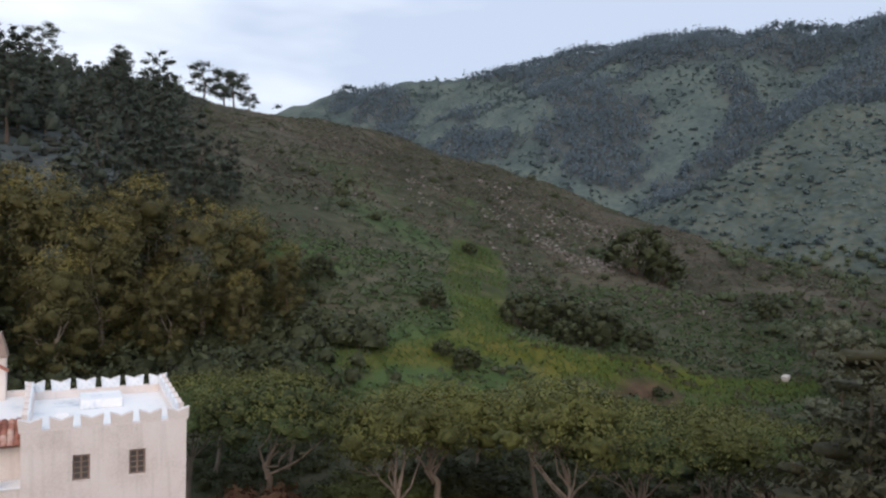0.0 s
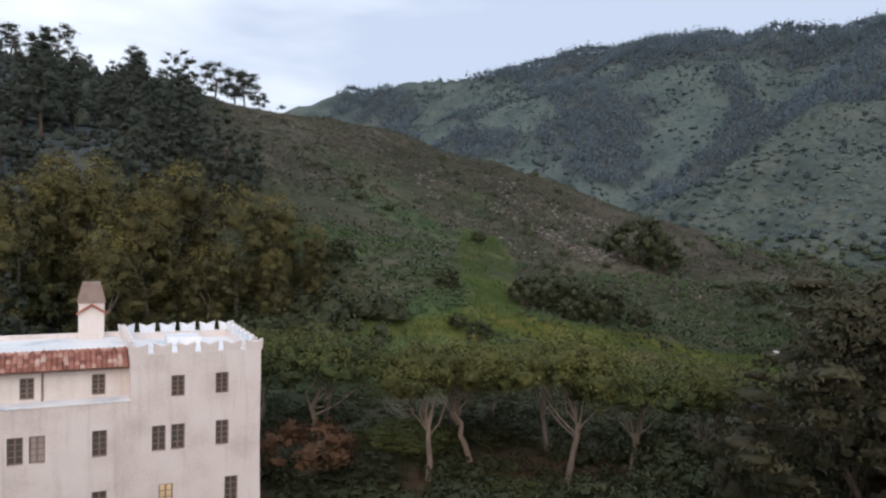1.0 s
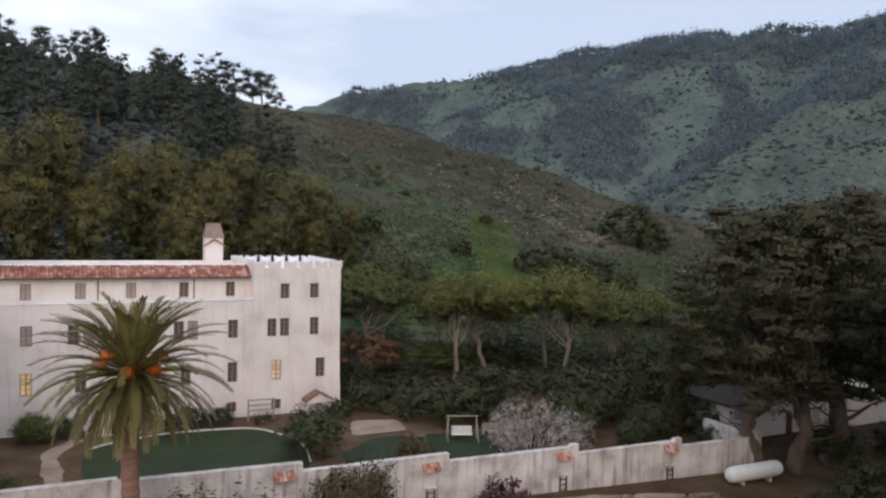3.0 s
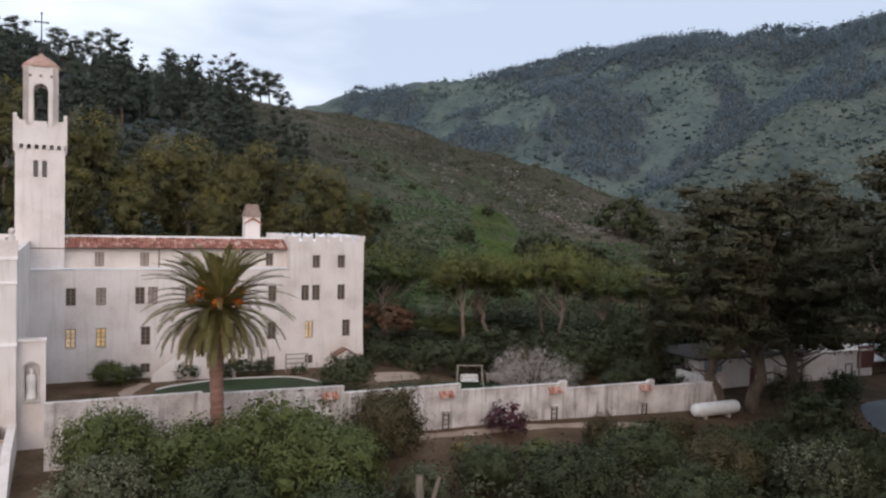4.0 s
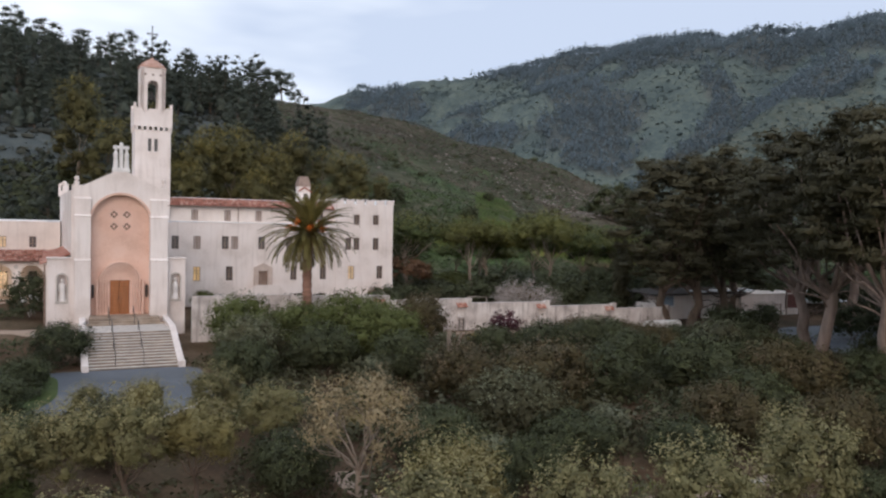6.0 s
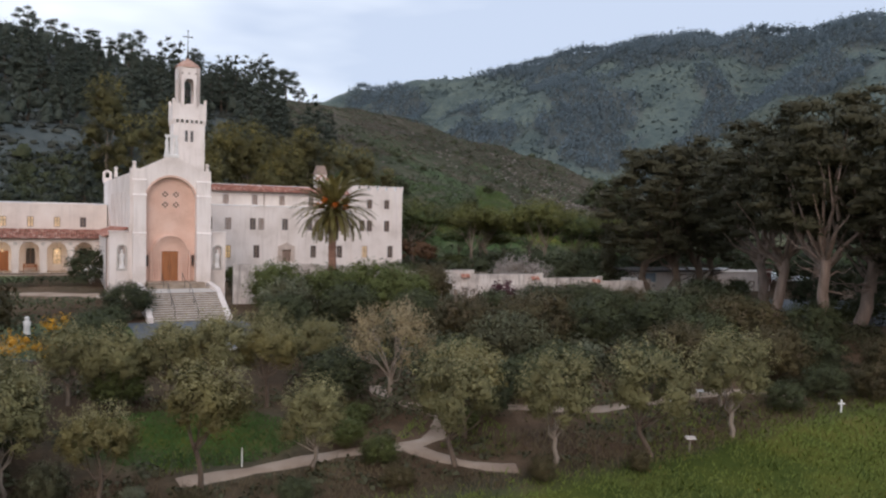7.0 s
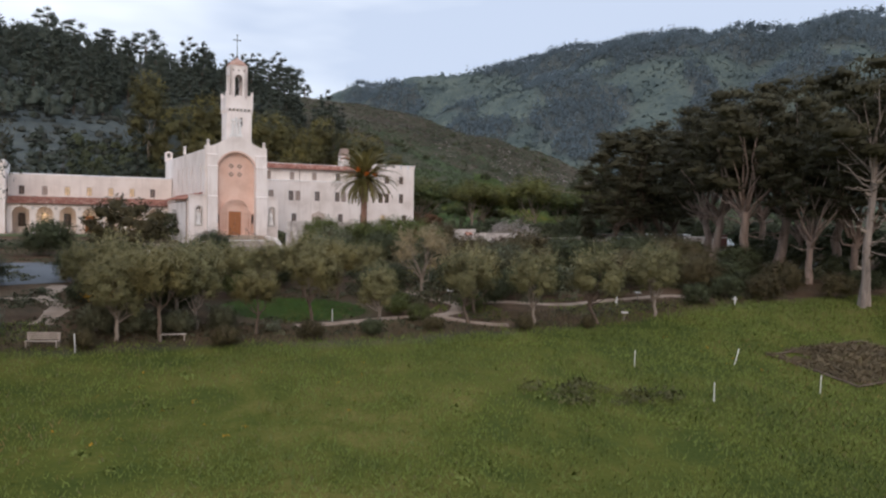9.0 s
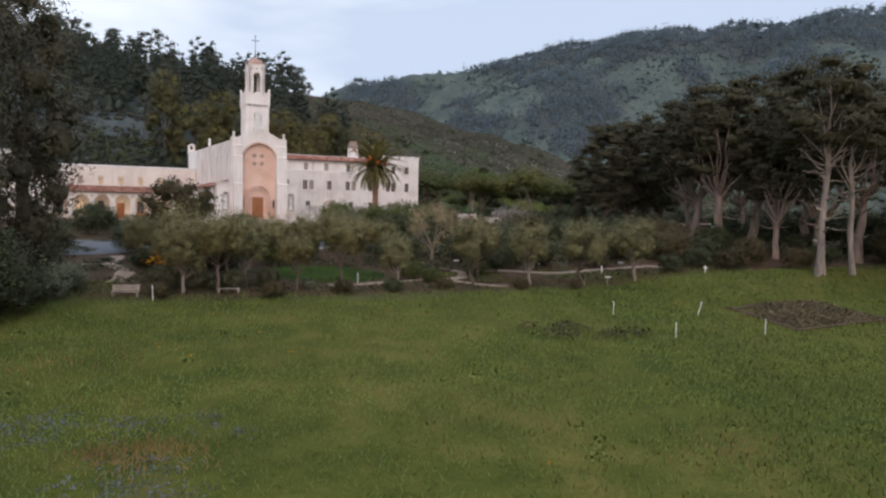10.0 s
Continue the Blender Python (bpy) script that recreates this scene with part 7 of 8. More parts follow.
cl = [(4.2 * math.sin(math.pi * (0.2 + 0.7 * u)) * math.cos(i * 2.4) * r.uniform(0.4, 1.05), 4.2 * math.sin(math.pi * (0.2 + 0.7 * u)) * math.sin(i * 2.4) * r.uniform(0.4, 1.05), 3.0 + 20.5 * u, r.uniform(1.6, 2.9), 1.0) for i in range(26) for u in ((i + 0.5) / 26,)]
dusk = grow("field_eucalyptus", 521, (11.0, 0.5, (0.6, 0.2)), cl, L_FIELD, M_BARK, 24000, 0.34, "tall dark eucalyptus at the meadow's edge", "tree", "field-edge trees", 0.35, 1, 0.15, core=0.45, ribs=4)
dusk.matrix_basis = pose(-55.4, -27.5, gz(-55.4, -27.5), 0, 0, 30)
for x, y, q in ((-59.5, -33.5, 0.95), (-63.0, -22.0, 1.0)):
    copy_thing(dusk, pose(x, y, gz(x, y), 0, 0, 40 * x) @ Matrix.Scale(q, 4))
tawny = grow("tawny_tree", 523, (3.2, 0.2, (0.2, 0)), dome(np.random.default_rng(27), 18, 3.2, 5.8, 4.2, 0.9, 1.5, 0.75), L_BROWN, M_BARK, 4200, 0.28, "rounded tree with dull tawny-brown foliage", "tree", "", 0.5, 0, 0.35)
tawny.matrix_basis = pose(-42.0, -14.0, gz(-42.0, -14.0))

# ---- pines on the hillside and along its crest
pines = []
for k in range(4):
    r = np.random.default_rng(600 + k)
    cl = []
    for i in range(24):
        u = (i + 0.5) / 24
        a = i * 2.39996 + r.uniform(-0.6, 0.6)
        R = (3.6, 3.0, 4.4, 2.4)[k] * (1 - 0.75 * u ** 1.6) * r.uniform(0.35, 1.05)
        cl.append((R * math.cos(a), R * math.sin(a), 2.6 + 12.6 * u + r.uniform(-0.6, 0.6), 2.0 - 1.1 * u, 0.75))
    pines.append(grow("pine_tree", 610 + k, (5.0, 0.24, (r.uniform(-0.4, 0.4), 0.2)), cl, L_PINE, M_BARK, 3000, 0.42, "dark pine standing on the hillside", "tree", "hillside pines", 0.45, 0, 0.2, core=0.46, ribs=5))
pp = np.random.default_rng(14)
PINES = [(25, 143, 1.25), (21, 139, 1.0), (29, 147, 0.95), (18, 150, 1.1), (10, 146, 1.2), (33, 152, 0.8)]
while len(PINES) < 215:
    x, y = pp.uniform(-150, 70), pp.uniform(112, 345)
    if x < wood_edge(y) and vnoise(x, y, 34, 6) + 0.3 * (x < wood_edge(y) - 20) > 0.40 and y > 112 + 0.5 * abs(x):
        PINES.append((x, y, pp.uniform(0.65, 1.2) * (1 - 0.45 * np.clip((y - 240) / 80, 0, 1))))
for x in np.arange(-150, 10, 9.0):
    PINES.append((x + pp.uniform(-4, 4), float(np.interp(x, [-300, -61, 19], [340, 377, 372])) + pp.uniform(-16, 2), pp.uniform(0.2, 0.42)))
for x, y, q in ((38, 371, 0.62), (42, 370, 0.5), (46, 369, 0.55), (50, 368, 0.42), (53.5, 367, 0.34)):
    PINES.append((x, y, q))
for x, y in ((-20, 70), (-14, 76), (-28, 74), (-38, 72), (-46, 78), (-55, 70), (-64, 76), (-33, 84), (-8, 84), (-50, 62), (-60, 60), (-70, 66)):
    PINES.append((x, y, pp.uniform(0.75, 1.0)))
spread("pine", pines, PINES, pp)
crest = []
for k in range(3):
    r = np.random.default_rng(650 + k)
    cl = []
    for i in range(15):
        u = (i + 0.5) / 15
        a = i * 2.39996 + r.uniform(-0.5, 0.5)
        R = (5.6, 4.8, 3.4)[k] * (0.35 + 0.65 * math.sin(math.pi * (0.1 + 0.75 * u))) * r.uniform(0.45, 1.1)
        cl.append((R * math.cos(a), R * math.sin(a), (4.0, 4.5, 3.5)[k] + (9.5, 8.5, 10.5)[k] * u, r.uniform(1.4, 2.4), 0.55))
    crest.append(grow("umbrella_pine", 660 + k, (7.5, 0.3, (r.uniform(-1.4, 1.4), 0.2)), cl, L_PINE, M_BARK, 5200, 0.46, "wind-shaped pine with an open layered crown on the crest", "tree", "crest pines", 0.45, 2, 0.2, core=0.4))
spread("crest", crest, [(62, 367, 1.42), (74, 358, 1.36), (26, 365, 1.1), (70, 360, 0.9), (80, 353, 0.55), (29, 368, 0.85), (-3, 372, 0.9), (-12, 373, 0.7), (-22, 376, 0.9), (-40, 378, 0.7), (-52, 374, 0.85), (8, 371, 0.5)], pp)


# ---- scrub that nobody could count
def scatter_scrub(name, seed, xs, ys, mat, per, r0, r1, leaf, label, lift=0.35, flat=0.7, aspect=0.6, core=0.62, even=0.0):
    g = np.random.default_rng(seed)
    xs, ys = np.asarray(xs), np.asarray(ys)
    zs = ground_z(xs, ys)
    n = len(xs)
    rad = g.uniform(r0, r1, n) * g.uniform(0.7, 1.3, n)
    d = g.normal(0, 1, (n, per, 3))
    d /= np.linalg.norm(d, axis=2)[:, :, None]
    d[:, :, 2] = np.abs(d[:, :, 2])
    c = np.stack([xs, ys, zs + rad * lift * 0.3], -1)[:, None, :] + d * (rad[:, None] * g.uniform(0.55, 1.1, (n, per)))[:, :, None] * np.array([1, 1, flat])
    v, f, nn = leaf_quads(g, c.reshape(-1, 3), d.reshape(-1, 3), np.full(n * per, leaf) * np.repeat(rad / ((r0 + r1) / 2), per), aspect)
    if core:
        v2, f2, n2 = masses(g, np.stack([xs, ys, zs + rad * lift * 0.3], -1), core * rad[:, None] * np.array([[1, 1, flat]]), DOME_D, DOME_F, 0.25)
        f = np.concatenate([f, f2 + len(v)])
        v, nn = np.concatenate([v, v2]), np.concatenate([nn, n2])
    if even:
        nn = nn * (1 - even) + np.array([-0.15, -0.45, 0.88]) * even
        nn /= np.linalg.norm(nn, axis=1)[:, None]
    ob = link_mesh(name, v, f, mat, normals=nn)
    return tagged(ob, label, "scrub", kind="stuff")


def pick(seed, n, x0, x1, y0, y1, keep):
    g = np.random.default_rng(seed)
    x, y = g.uniform(x0, x1, n), g.uniform(y0, y1, n)
    k = keep(x, y)
    return x[k], y[k]


def bare_slope(x, y):
    return (green_part(x, y) < 0.3) & (hills(x, y, True)[1] < 1)


tx, ty = pick(47, 900, -150, 70, 118, 378, lambda x, y: forest_part(x, y) > 0.5)
scatter_scrub("hillside_wood", 48, tx, ty, L_PINE, 40, 1.6, 3.0, 0.7, "dark pine wood covering the hillside", 3.0, 1.7)
ux, uy = pick(43, 6500, -150, 78, 84, 380, lambda x, y: (x < wood_edge(y) + 6) & (ground_z(x, y) > 8))
scatter_scrub("forest_floor", 44, ux, uy, L_SCRUB_DIM, 8, 0.9, 2.2, 0.75, "dark undergrowth between the hillside pines", even=0.4)
kx, ky = pick(141, 620, -45, 40, 82, 116, lambda x, y: x < 44 - 0.25 * (y - 82))
scatter_scrub("stand_thicket", 142, kx, ky, L_DARK, 44, 1.2, 2.8, 0.45, "dark thicket under the eucalyptus stand", 1.2, 1.15, core=0.5)
lx, ly = pick(41, 9500, -70, 165, 56, 132, lambda x, y: (green_part(x, y) < 0.3) & ((ground_z(x, y) > 6.9) | (x > 62)) & ~((np.abs(x) < 62) & (y < 57)) & ~((x < 24) & (y > 92)))
scatter_scrub("slope_thicket", 42, lx, ly, L_HERB, 12, 0.5, 1.2, 0.36, "leafy green thicket on the slope behind the convent", flat=0.55, core=0.4, even=0.45)
xs, ys = pick(1, 26000, -10, 260, 70, 372, lambda x, y: bare_slope(x, y) & (vnoise(x, y, 24, 31) + 0.25 * herb_part(x, y) > 0.40) & (ground_z(x, y) > 7.2) & (x > wood_edge(y) - 8))
scatter_scrub("hill_scrub", 2, xs, ys, L_SCRUB, 7, 0.4, 1.15, 0.42, "dense low green scrub over the hillside", flat=0.6, core=0.4, even=0.5)
xs, ys = pick(3, 21000, 10, 235, 112, 372, lambda x, y: bare_slope(x, y) & (vnoise(x, y, 22, 33) + (y - 120) / 700 + 0.2 * (x > 105) > 0.50) & (x > wood_edge(y) - 4))
scatter_scrub("dry_scrub", 4, xs, ys, L_SCRUB_BROWN, 7, 0.35, 1.05, 0.38, "dry brown scrub and dead brush on the hillside", flat=0.6, core=0.4, even=0.5)
xs, ys = pick(5, 190, 26, 200, 84, 330, lambda x, y: (vnoise(x, y, 22, 35) > 0.45) & (x > wood_edge(y)) & (green_part(x, y) < 0.2))
scatter_scrub("bushes", 6, xs, ys, L_DARK, 60, 1.0, 2.2, 0.5, "dark rounded bushes dotted over the slope", 0.8, 0.8)
xs, ys = pick(7, 2200, 92, 182, 140, 262, lambda x, y: (vnoise(x, y, 15, 37) > 0.42) & (bump_at(x, y, 122, 192, 34, 60, -35) > 0.2) & bare_slope(x, y))
scatter_scrub("pale_brush", 8, xs, ys, L_BARE, 7, 0.2, 0.75, 0.45, "pale dead brush and stones on the slope", 0.3, 0.6, core=0.3)
xs, ys = pick(107, 420, 50, 120, 95, 330, lambda x, y: (vnoise(x, y, 15, 38) > 0.5) & bare_slope(x, y))
scatter_scrub("grey_brush", 108, xs, ys, L_BARE_DIM, 9, 0.3, 0.8, 0.5, "greyish dead brush scattered over the slope", 0.4, 0.7, core=0.2)
vx, vy = pick(45, 1500, 128, 330, 70, 330, lambda x, y: (ground_z(x, y) < 24) & (vnoise(x, y, 20, 46) > 0.35))
scatter_scrub("canyon_trees", 46, vx, vy, L_CANYON, 34, 1.2, 2.8, 0.6, "low trees and thicket along the canyon floor", 1.0, 0.9)
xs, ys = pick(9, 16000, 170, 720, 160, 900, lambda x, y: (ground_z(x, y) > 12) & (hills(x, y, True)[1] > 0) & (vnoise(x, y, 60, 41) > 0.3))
scatter_scrub("far_scrub", 10, xs, ys, L_SCRUB_HAZE, 4, 0.6, 1.9, 0.9, "grey-green scrub over the far mountain, haze painted into its colour", even=0.5)
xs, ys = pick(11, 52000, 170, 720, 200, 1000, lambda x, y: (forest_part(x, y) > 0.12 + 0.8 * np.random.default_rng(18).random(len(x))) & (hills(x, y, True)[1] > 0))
scatter_scrub("far_forest", 12, xs, ys, L_PINE_HAZE, 9, 1.2, 2.6, 1.3, "pine woods on the far mountain, haze painted into their colour", 4.0, 2.2, core=0.36, even=0.8)
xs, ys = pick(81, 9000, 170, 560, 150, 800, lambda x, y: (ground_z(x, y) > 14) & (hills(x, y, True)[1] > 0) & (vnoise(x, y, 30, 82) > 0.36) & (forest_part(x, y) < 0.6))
scatter_scrub("far_bushes", 83, xs, ys, L_BUSH_HAZE, 9, 0.6, 2.2, 0.9, "bushes dotted over the far slopes, tinted for haze", 0.5, 0.8, even=0.3)
xs, ys = pick(84, 240, 405, 445, 350, 410, lambda x, y: (bump_at(x, y, 428, 384, 7, 16, 30) > 0.3) | (bump_at(x, y, 412, 378, 4, 14, 30) > 0.4))
scatter_scrub("rock_scar", 85, xs, ys, L_BARE_DIM, 5, 0.4, 1.2, 0.8, "pale bare rock scar on the far mountain", 0.3, 0.6, core=0.5)
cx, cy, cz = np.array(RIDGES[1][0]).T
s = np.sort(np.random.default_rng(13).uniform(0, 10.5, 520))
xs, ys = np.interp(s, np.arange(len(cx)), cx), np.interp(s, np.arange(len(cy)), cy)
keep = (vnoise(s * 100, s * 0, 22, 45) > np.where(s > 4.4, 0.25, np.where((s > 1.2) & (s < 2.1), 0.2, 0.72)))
scatter_scrub("ridge_trees", 15, xs[keep] + np.random.default_rng(16).normal(0, 3, keep.sum()), ys[keep], L_PINE_HAZE, 14, 1.3, 3.4, 1.5, "line of trees along the far ridge", 2.6, 1.35, core=0.5)


xs, ys = pick(85, 1100, 10, 70, 38, 80, lambda x, y: (y > 37) & (vnoise(x, y, 6, 86) > 0.3) & ~((x < 12) & (y < 56)))
scatter_scrub("grove_thicket", 87, xs, ys, L_DARK, 60, 0.7, 1.5, 0.30, "dark thicket under the grove trees", 0.5, 1.0, core=0.4)


# ---- meadow grass and ground cover
PATHS = [
    [(-31.5, -27.1), (-29.0, -26.8), (-25.9, -26.4), (-22.9, -25.9), (-19.5, -26.4), (-17.0, -25.5), (-15.1, -21.6), (-17.5, -18.0), (-17.0, -15.5)],
    [(-19.5, -26.4), (-18.4, -28.6), (-17.0, -30.2), (-15.2, -30.8)],
    [(-15.1, -21.4), (-10.0, -21.8), (-6.6, -23.7), (-1.0, -24.0), (6.9, -25.4), (8.5, -28.6)],
]


def off_path(x, y, gap=0.95):
    ok = np.ones(np.shape(x), bool)
    for line in PATHS:
        for (ax, ay), (bx, by) in zip(line, line[1:]):
            dx, dy = bx - ax, by - ay
            t = np.clip(((x - ax) * dx + (y - ay) * dy) / (dx * dx + dy * dy), 0, 1)
            ok &= np.hypot(x - ax - t * dx, y - ay - t * dy) > gap
    return ok


def blades(name, seed, xs, ys, mat, h, w, label, lean=0.5):
    g = np.random.default_rng(seed)
    n = len(xs)
    zs = ground_z(xs, ys)
    hh = h * g.uniform(0.45, 1.4, n)
    a = g.uniform(0, 2 * math.pi, n)
    side = np.stack([np.cos(a), np.sin(a), np.zeros(n)], -1) * (w * g.uniform(0.6, 1.4, n))[:, None]
    tip = np.stack([g.normal(0, lean, n) * hh, g.normal(0, lean, n) * hh, hh], -1)
    b = np.stack([xs, ys, zs - 0.02], -1)
    side *= np.where(np.cross(side, tip) @ np.array([0, -0.9, 0.35]) < 0, -1, 1)[:, None]
    v = np.stack([b - side, b + side, b + tip], 1)
    up = tip / (np.linalg.norm(tip, axis=1)[:, None] + 1e-9) * 0.5 + np.array([0, -0.15, 0.6])
    up /= np.linalg.norm(up, axis=1)[:, None]
    ob = link_mesh(name, v.reshape(-1, 3), np.arange(3 * n).reshape(-1, 3), mat, normals=np.repeat(up, 3, axis=0))
    return tagged(ob, label, "grass", kind="stuff")


def clumpy(x, y):
    return vnoise(x, y, 1.6, 50) * 0.3 + vnoise(x, y, 3.5, 51) * 0.35 + vnoise(x, y, 11, 52) * 0.35


def field(x, y, feather=16.0):
    """One over the meadow, falling to nothing towards its far sides."""
    return np.clip(np.minimum.reduce([x + 96, 62 - x, y + 118]) / feather, 0, 1)


xs, ys = pick(21, 470000, -96, 62, -118, -29.5, lambda x, y: (y < meadow_edge(x)) & (np.random.default_rng(3).random(len(x)) < np.clip(2.4 * clumpy(x, y) - 0.55, 0.12, 1) * field(x, y)) & ~((np.abs(x - 6) < 6) & (np.abs(y + 46.5) < 4)))
blades("meadow_grass", 22, xs, ys, L_GRASS, 0.22, 0.045, "uneven green meadow grass")
xs, ys = pick(23, 60000, -96, 62, -118, -31.5, lambda x, y: np.random.default_rng(4).random(len(x)) < np.clip(vnoise(x, y, 7, 53) * 1.6 - 0.6, 0, 1) * field(x, y))
blades("dry_grass", 24, xs, ys, L_STRAW, 0.24, 0.03, "tufts of dry straw-coloured grass in the meadow")
xs, ys = pick(25, 70000, -96, 62, -118, -31, lambda x, y: np.random.default_rng(6).random(len(x)) < np.clip(vnoise(x, y, 2.2, 54) * 2.2 - 1.1, 0, 1) * field(x, y))
blades("tall_grass", 26, xs, ys, L_TUFT, 0.42, 0.05, "taller tufts of grass in the meadow", 0.4)
xs, ys = pick(121, 60000, -80, 30, -95, -31, lambda x, y: np.random.default_rng(7).random(len(x)) < np.clip(np.maximum.reduce([2.2 * bump_at(x, y, -49.8, -60.2, 3.0, 2.2, -20), 0.8 * bump_at(x, y, -25.5, -67.5, 4, 2.5), 0.6 * bump_at(x, y, -53, -47, 6, 4), 2.0 * vnoise(x, y, 8, 123) - 1.55]) * (0.3 + vnoise(x, y, 1.5, 124)), 0, 1))
px, py = pick(128, 9000, -57, -42, -66, -54, lambda x, y: bump_at(x, y, -50.0, -59.6, 2.8, 1.9, -20) * (0.35 + 1.1 * vnoise(x, y, 1.2, 129)) > 0.25 + 0.5 * np.random.default_rng(10).random(len(x)))
blades("sorrel", 122, np.concatenate([xs, px]), np.concatenate([ys, py]), L_SORREL, 0.27, 0.04, "rusty sorrel and dry grass in patches over the meadow")
xs, ys = pick(125, 900, -80, 30, -95, -32, lambda x, y: (vnoise(x, y, 10, 126) > 0.5) & ~((np.abs(x - 6) < 6) & (np.abs(y + 46.5) < 4)))
scatter_scrub("meadow_weeds", 127, xs, ys, L_TUFT, 18, 0.15, 0.45, 0.13, "low leafy weeds scattered in the meadow", 0.3, 0.7, core=0, even=0.7)
xs, ys = pick(27, 200, -26, -13, -52, -43, lambda x, y: bump_at(x, y, -19, -47.5, 5.5, 2.6, -25) * (0.4 + vnoise(x, y, 1.6, 57)) > 0.45)
scatter_scrub("meadow_brush", 28, xs, ys, L_BRUSH, 44, 0.35, 0.8, 0.15, "patch of grey-green low brush in the meadow", 0.3, 0.6, core=0)
xs, ys = pick(29, 7000, -64, -42, -68, -53, lambda x, y: np.maximum.reduce([bump_at(x, y, -55, -56.0, 7, 3.0, -8), bump_at(x, y, -50.8, -62.5, 3.5, 3.5), 0.6 * bump_at(x, y, -47, -57.5, 4, 3)]) * (0.3 + 1.2 * vnoise(x, y, 1.3, 98)) > 0.3 + 0.5 * np.random.default_rng(9).random(len(x)))
scatter_scrub("blue_flowers", 30, xs, ys, L_BLUE, 6, 0.08, 0.26, 0.075, "drift of small blue-grey flowers in the meadow", 0.2, 0.5, core=0)
def planted(x, y):
    free = (np.hypot(x + 29, (y - 3) * 0.9) > 9.5) & (x > -21.5) & (y < 15.5) & ~((y > 12.5) & (x > 12)) & (y > -23 - 0.06 * (x + 20)) & (x < 40 - 0.3 * np.abs(y))
    lane = (np.abs(y + 21.5) < 1.3) & (x > -16) & (x < 9)
    return free & ~lane & ~((np.abs(x + 2.8) < 2.2) & (np.abs(y + 1.0) < 2.5))


for seed_, mat_, n_, lab_ in ((71, L_DARK, 300, "dark green thicket filling the garden slope"), (72, L_OLIVE_DIM, 150, "grey-green thicket filling the garden slope"), (73, L_OLIVE_DIM, 240, "grey-green thicket filling the garden slope")):
    bx_, by_ = pick(seed_, n_, -22, 40, -24, 10, lambda x, y: planted(x, y) & (vnoise(x, y, 7, seed_) > 0.40))
    scatter_scrub("thicket", seed_ + 5, bx_, by_, mat_, 150, 0.9, 1.9, 0.26, lab_, 0.6, 0.9, core=0)
xs, ys = pick(31, 26000, -58, 24, -34, 12, lambda x, y: (vnoise(x, y, 4, 55) > 0.52) & (np.hypot(x + 27, (y - 2) * 0.8) > 8.0) & off_path(x, y) & (y > meadow_edge(x) + 0.4) & (bump_at(x, y, -30.0, -21.3, 6.2, 4.6, -12) < 0.3))
scatter_scrub("undergrowth", 32, xs[:5200], ys[:5200], L_OLIVE_DIM, 8, 0.2, 0.5, 0.2, "dull low undergrowth under the trees and shrubs", 0.25, 0.5, core=0)
xs, ys = pick(37, 20000, -58, 16, -33.5, -26, lambda x, y: (y > meadow_edge(x) - 1.0) & (np.random.default_rng(8).random(len(x)) < 0.3 + 0.7 * vnoise(x, y, 3, 58)) & off_path(x, y))
blades("field_margin", 38, xs, ys, L_MARGIN, 0.32, 0.045, "dry brown grass along the orchard's edge")
xs, ys = pick(39, 22000, -58, 16, -35, -22, lambda x, y: (vnoise(x, y, 5, 59) > 0.58) & off_path(x, y))
blades("orchard_weeds", 40, xs, ys, L_GRASS, 0.26, 0.05, "patchy green weeds under the olive trees")
xs, ys = pick(91, 700, 52, 130, 66, 104, lambda x, y: (vnoise(x, y, 7, 92) > 0.55) & (bump_at(x, y, 75, 80, 8, 4.5, 15) < 0.4))
scatter_scrub("valley_brush", 93, xs, ys, L_OLIVE_DIM, 16, 0.3, 1.0, 0.34, "low grey-green brush in the valley meadow", 0.3, 0.8, core=0.4)
xs, ys = pick(94, 260, -62, 10, -80, -36, lambda x, y: vnoise(x, y, 9, 95) > 0.62)
scatter_scrub("yellow_flowers", 96, xs, ys, L_YELLOW, 5, 0.08, 0.2, 0.07, "scattered small yellow flowers in the meadow", 0.4, 0.9, core=0)
xs, ys = pick(33, 16000, -39, -21, -28, -14, lambda x, y: (bump_at(x, y, -30.0, -21.3, 6.2, 4.6, -12) > 0.3) & off_path(x, y))
blades("orchard_lawn", 34, xs, ys, L_LAWN, 0.16, 0.06, "bright green grass between the olive trees")
xs, ys = pick(35, 60000, 30, 135, 64, 152, lambda x, y: (green_part(x, y) * (0.4 + vnoise(x, y, 6, 88)) > 0.35) & (bump_at(x, y, 75, 80, 8, 4.5, 15) < 0.5))
blades("valley_grass", 36, xs, ys, L_VALLEY, 0.4, 0.16, "green valley grass")

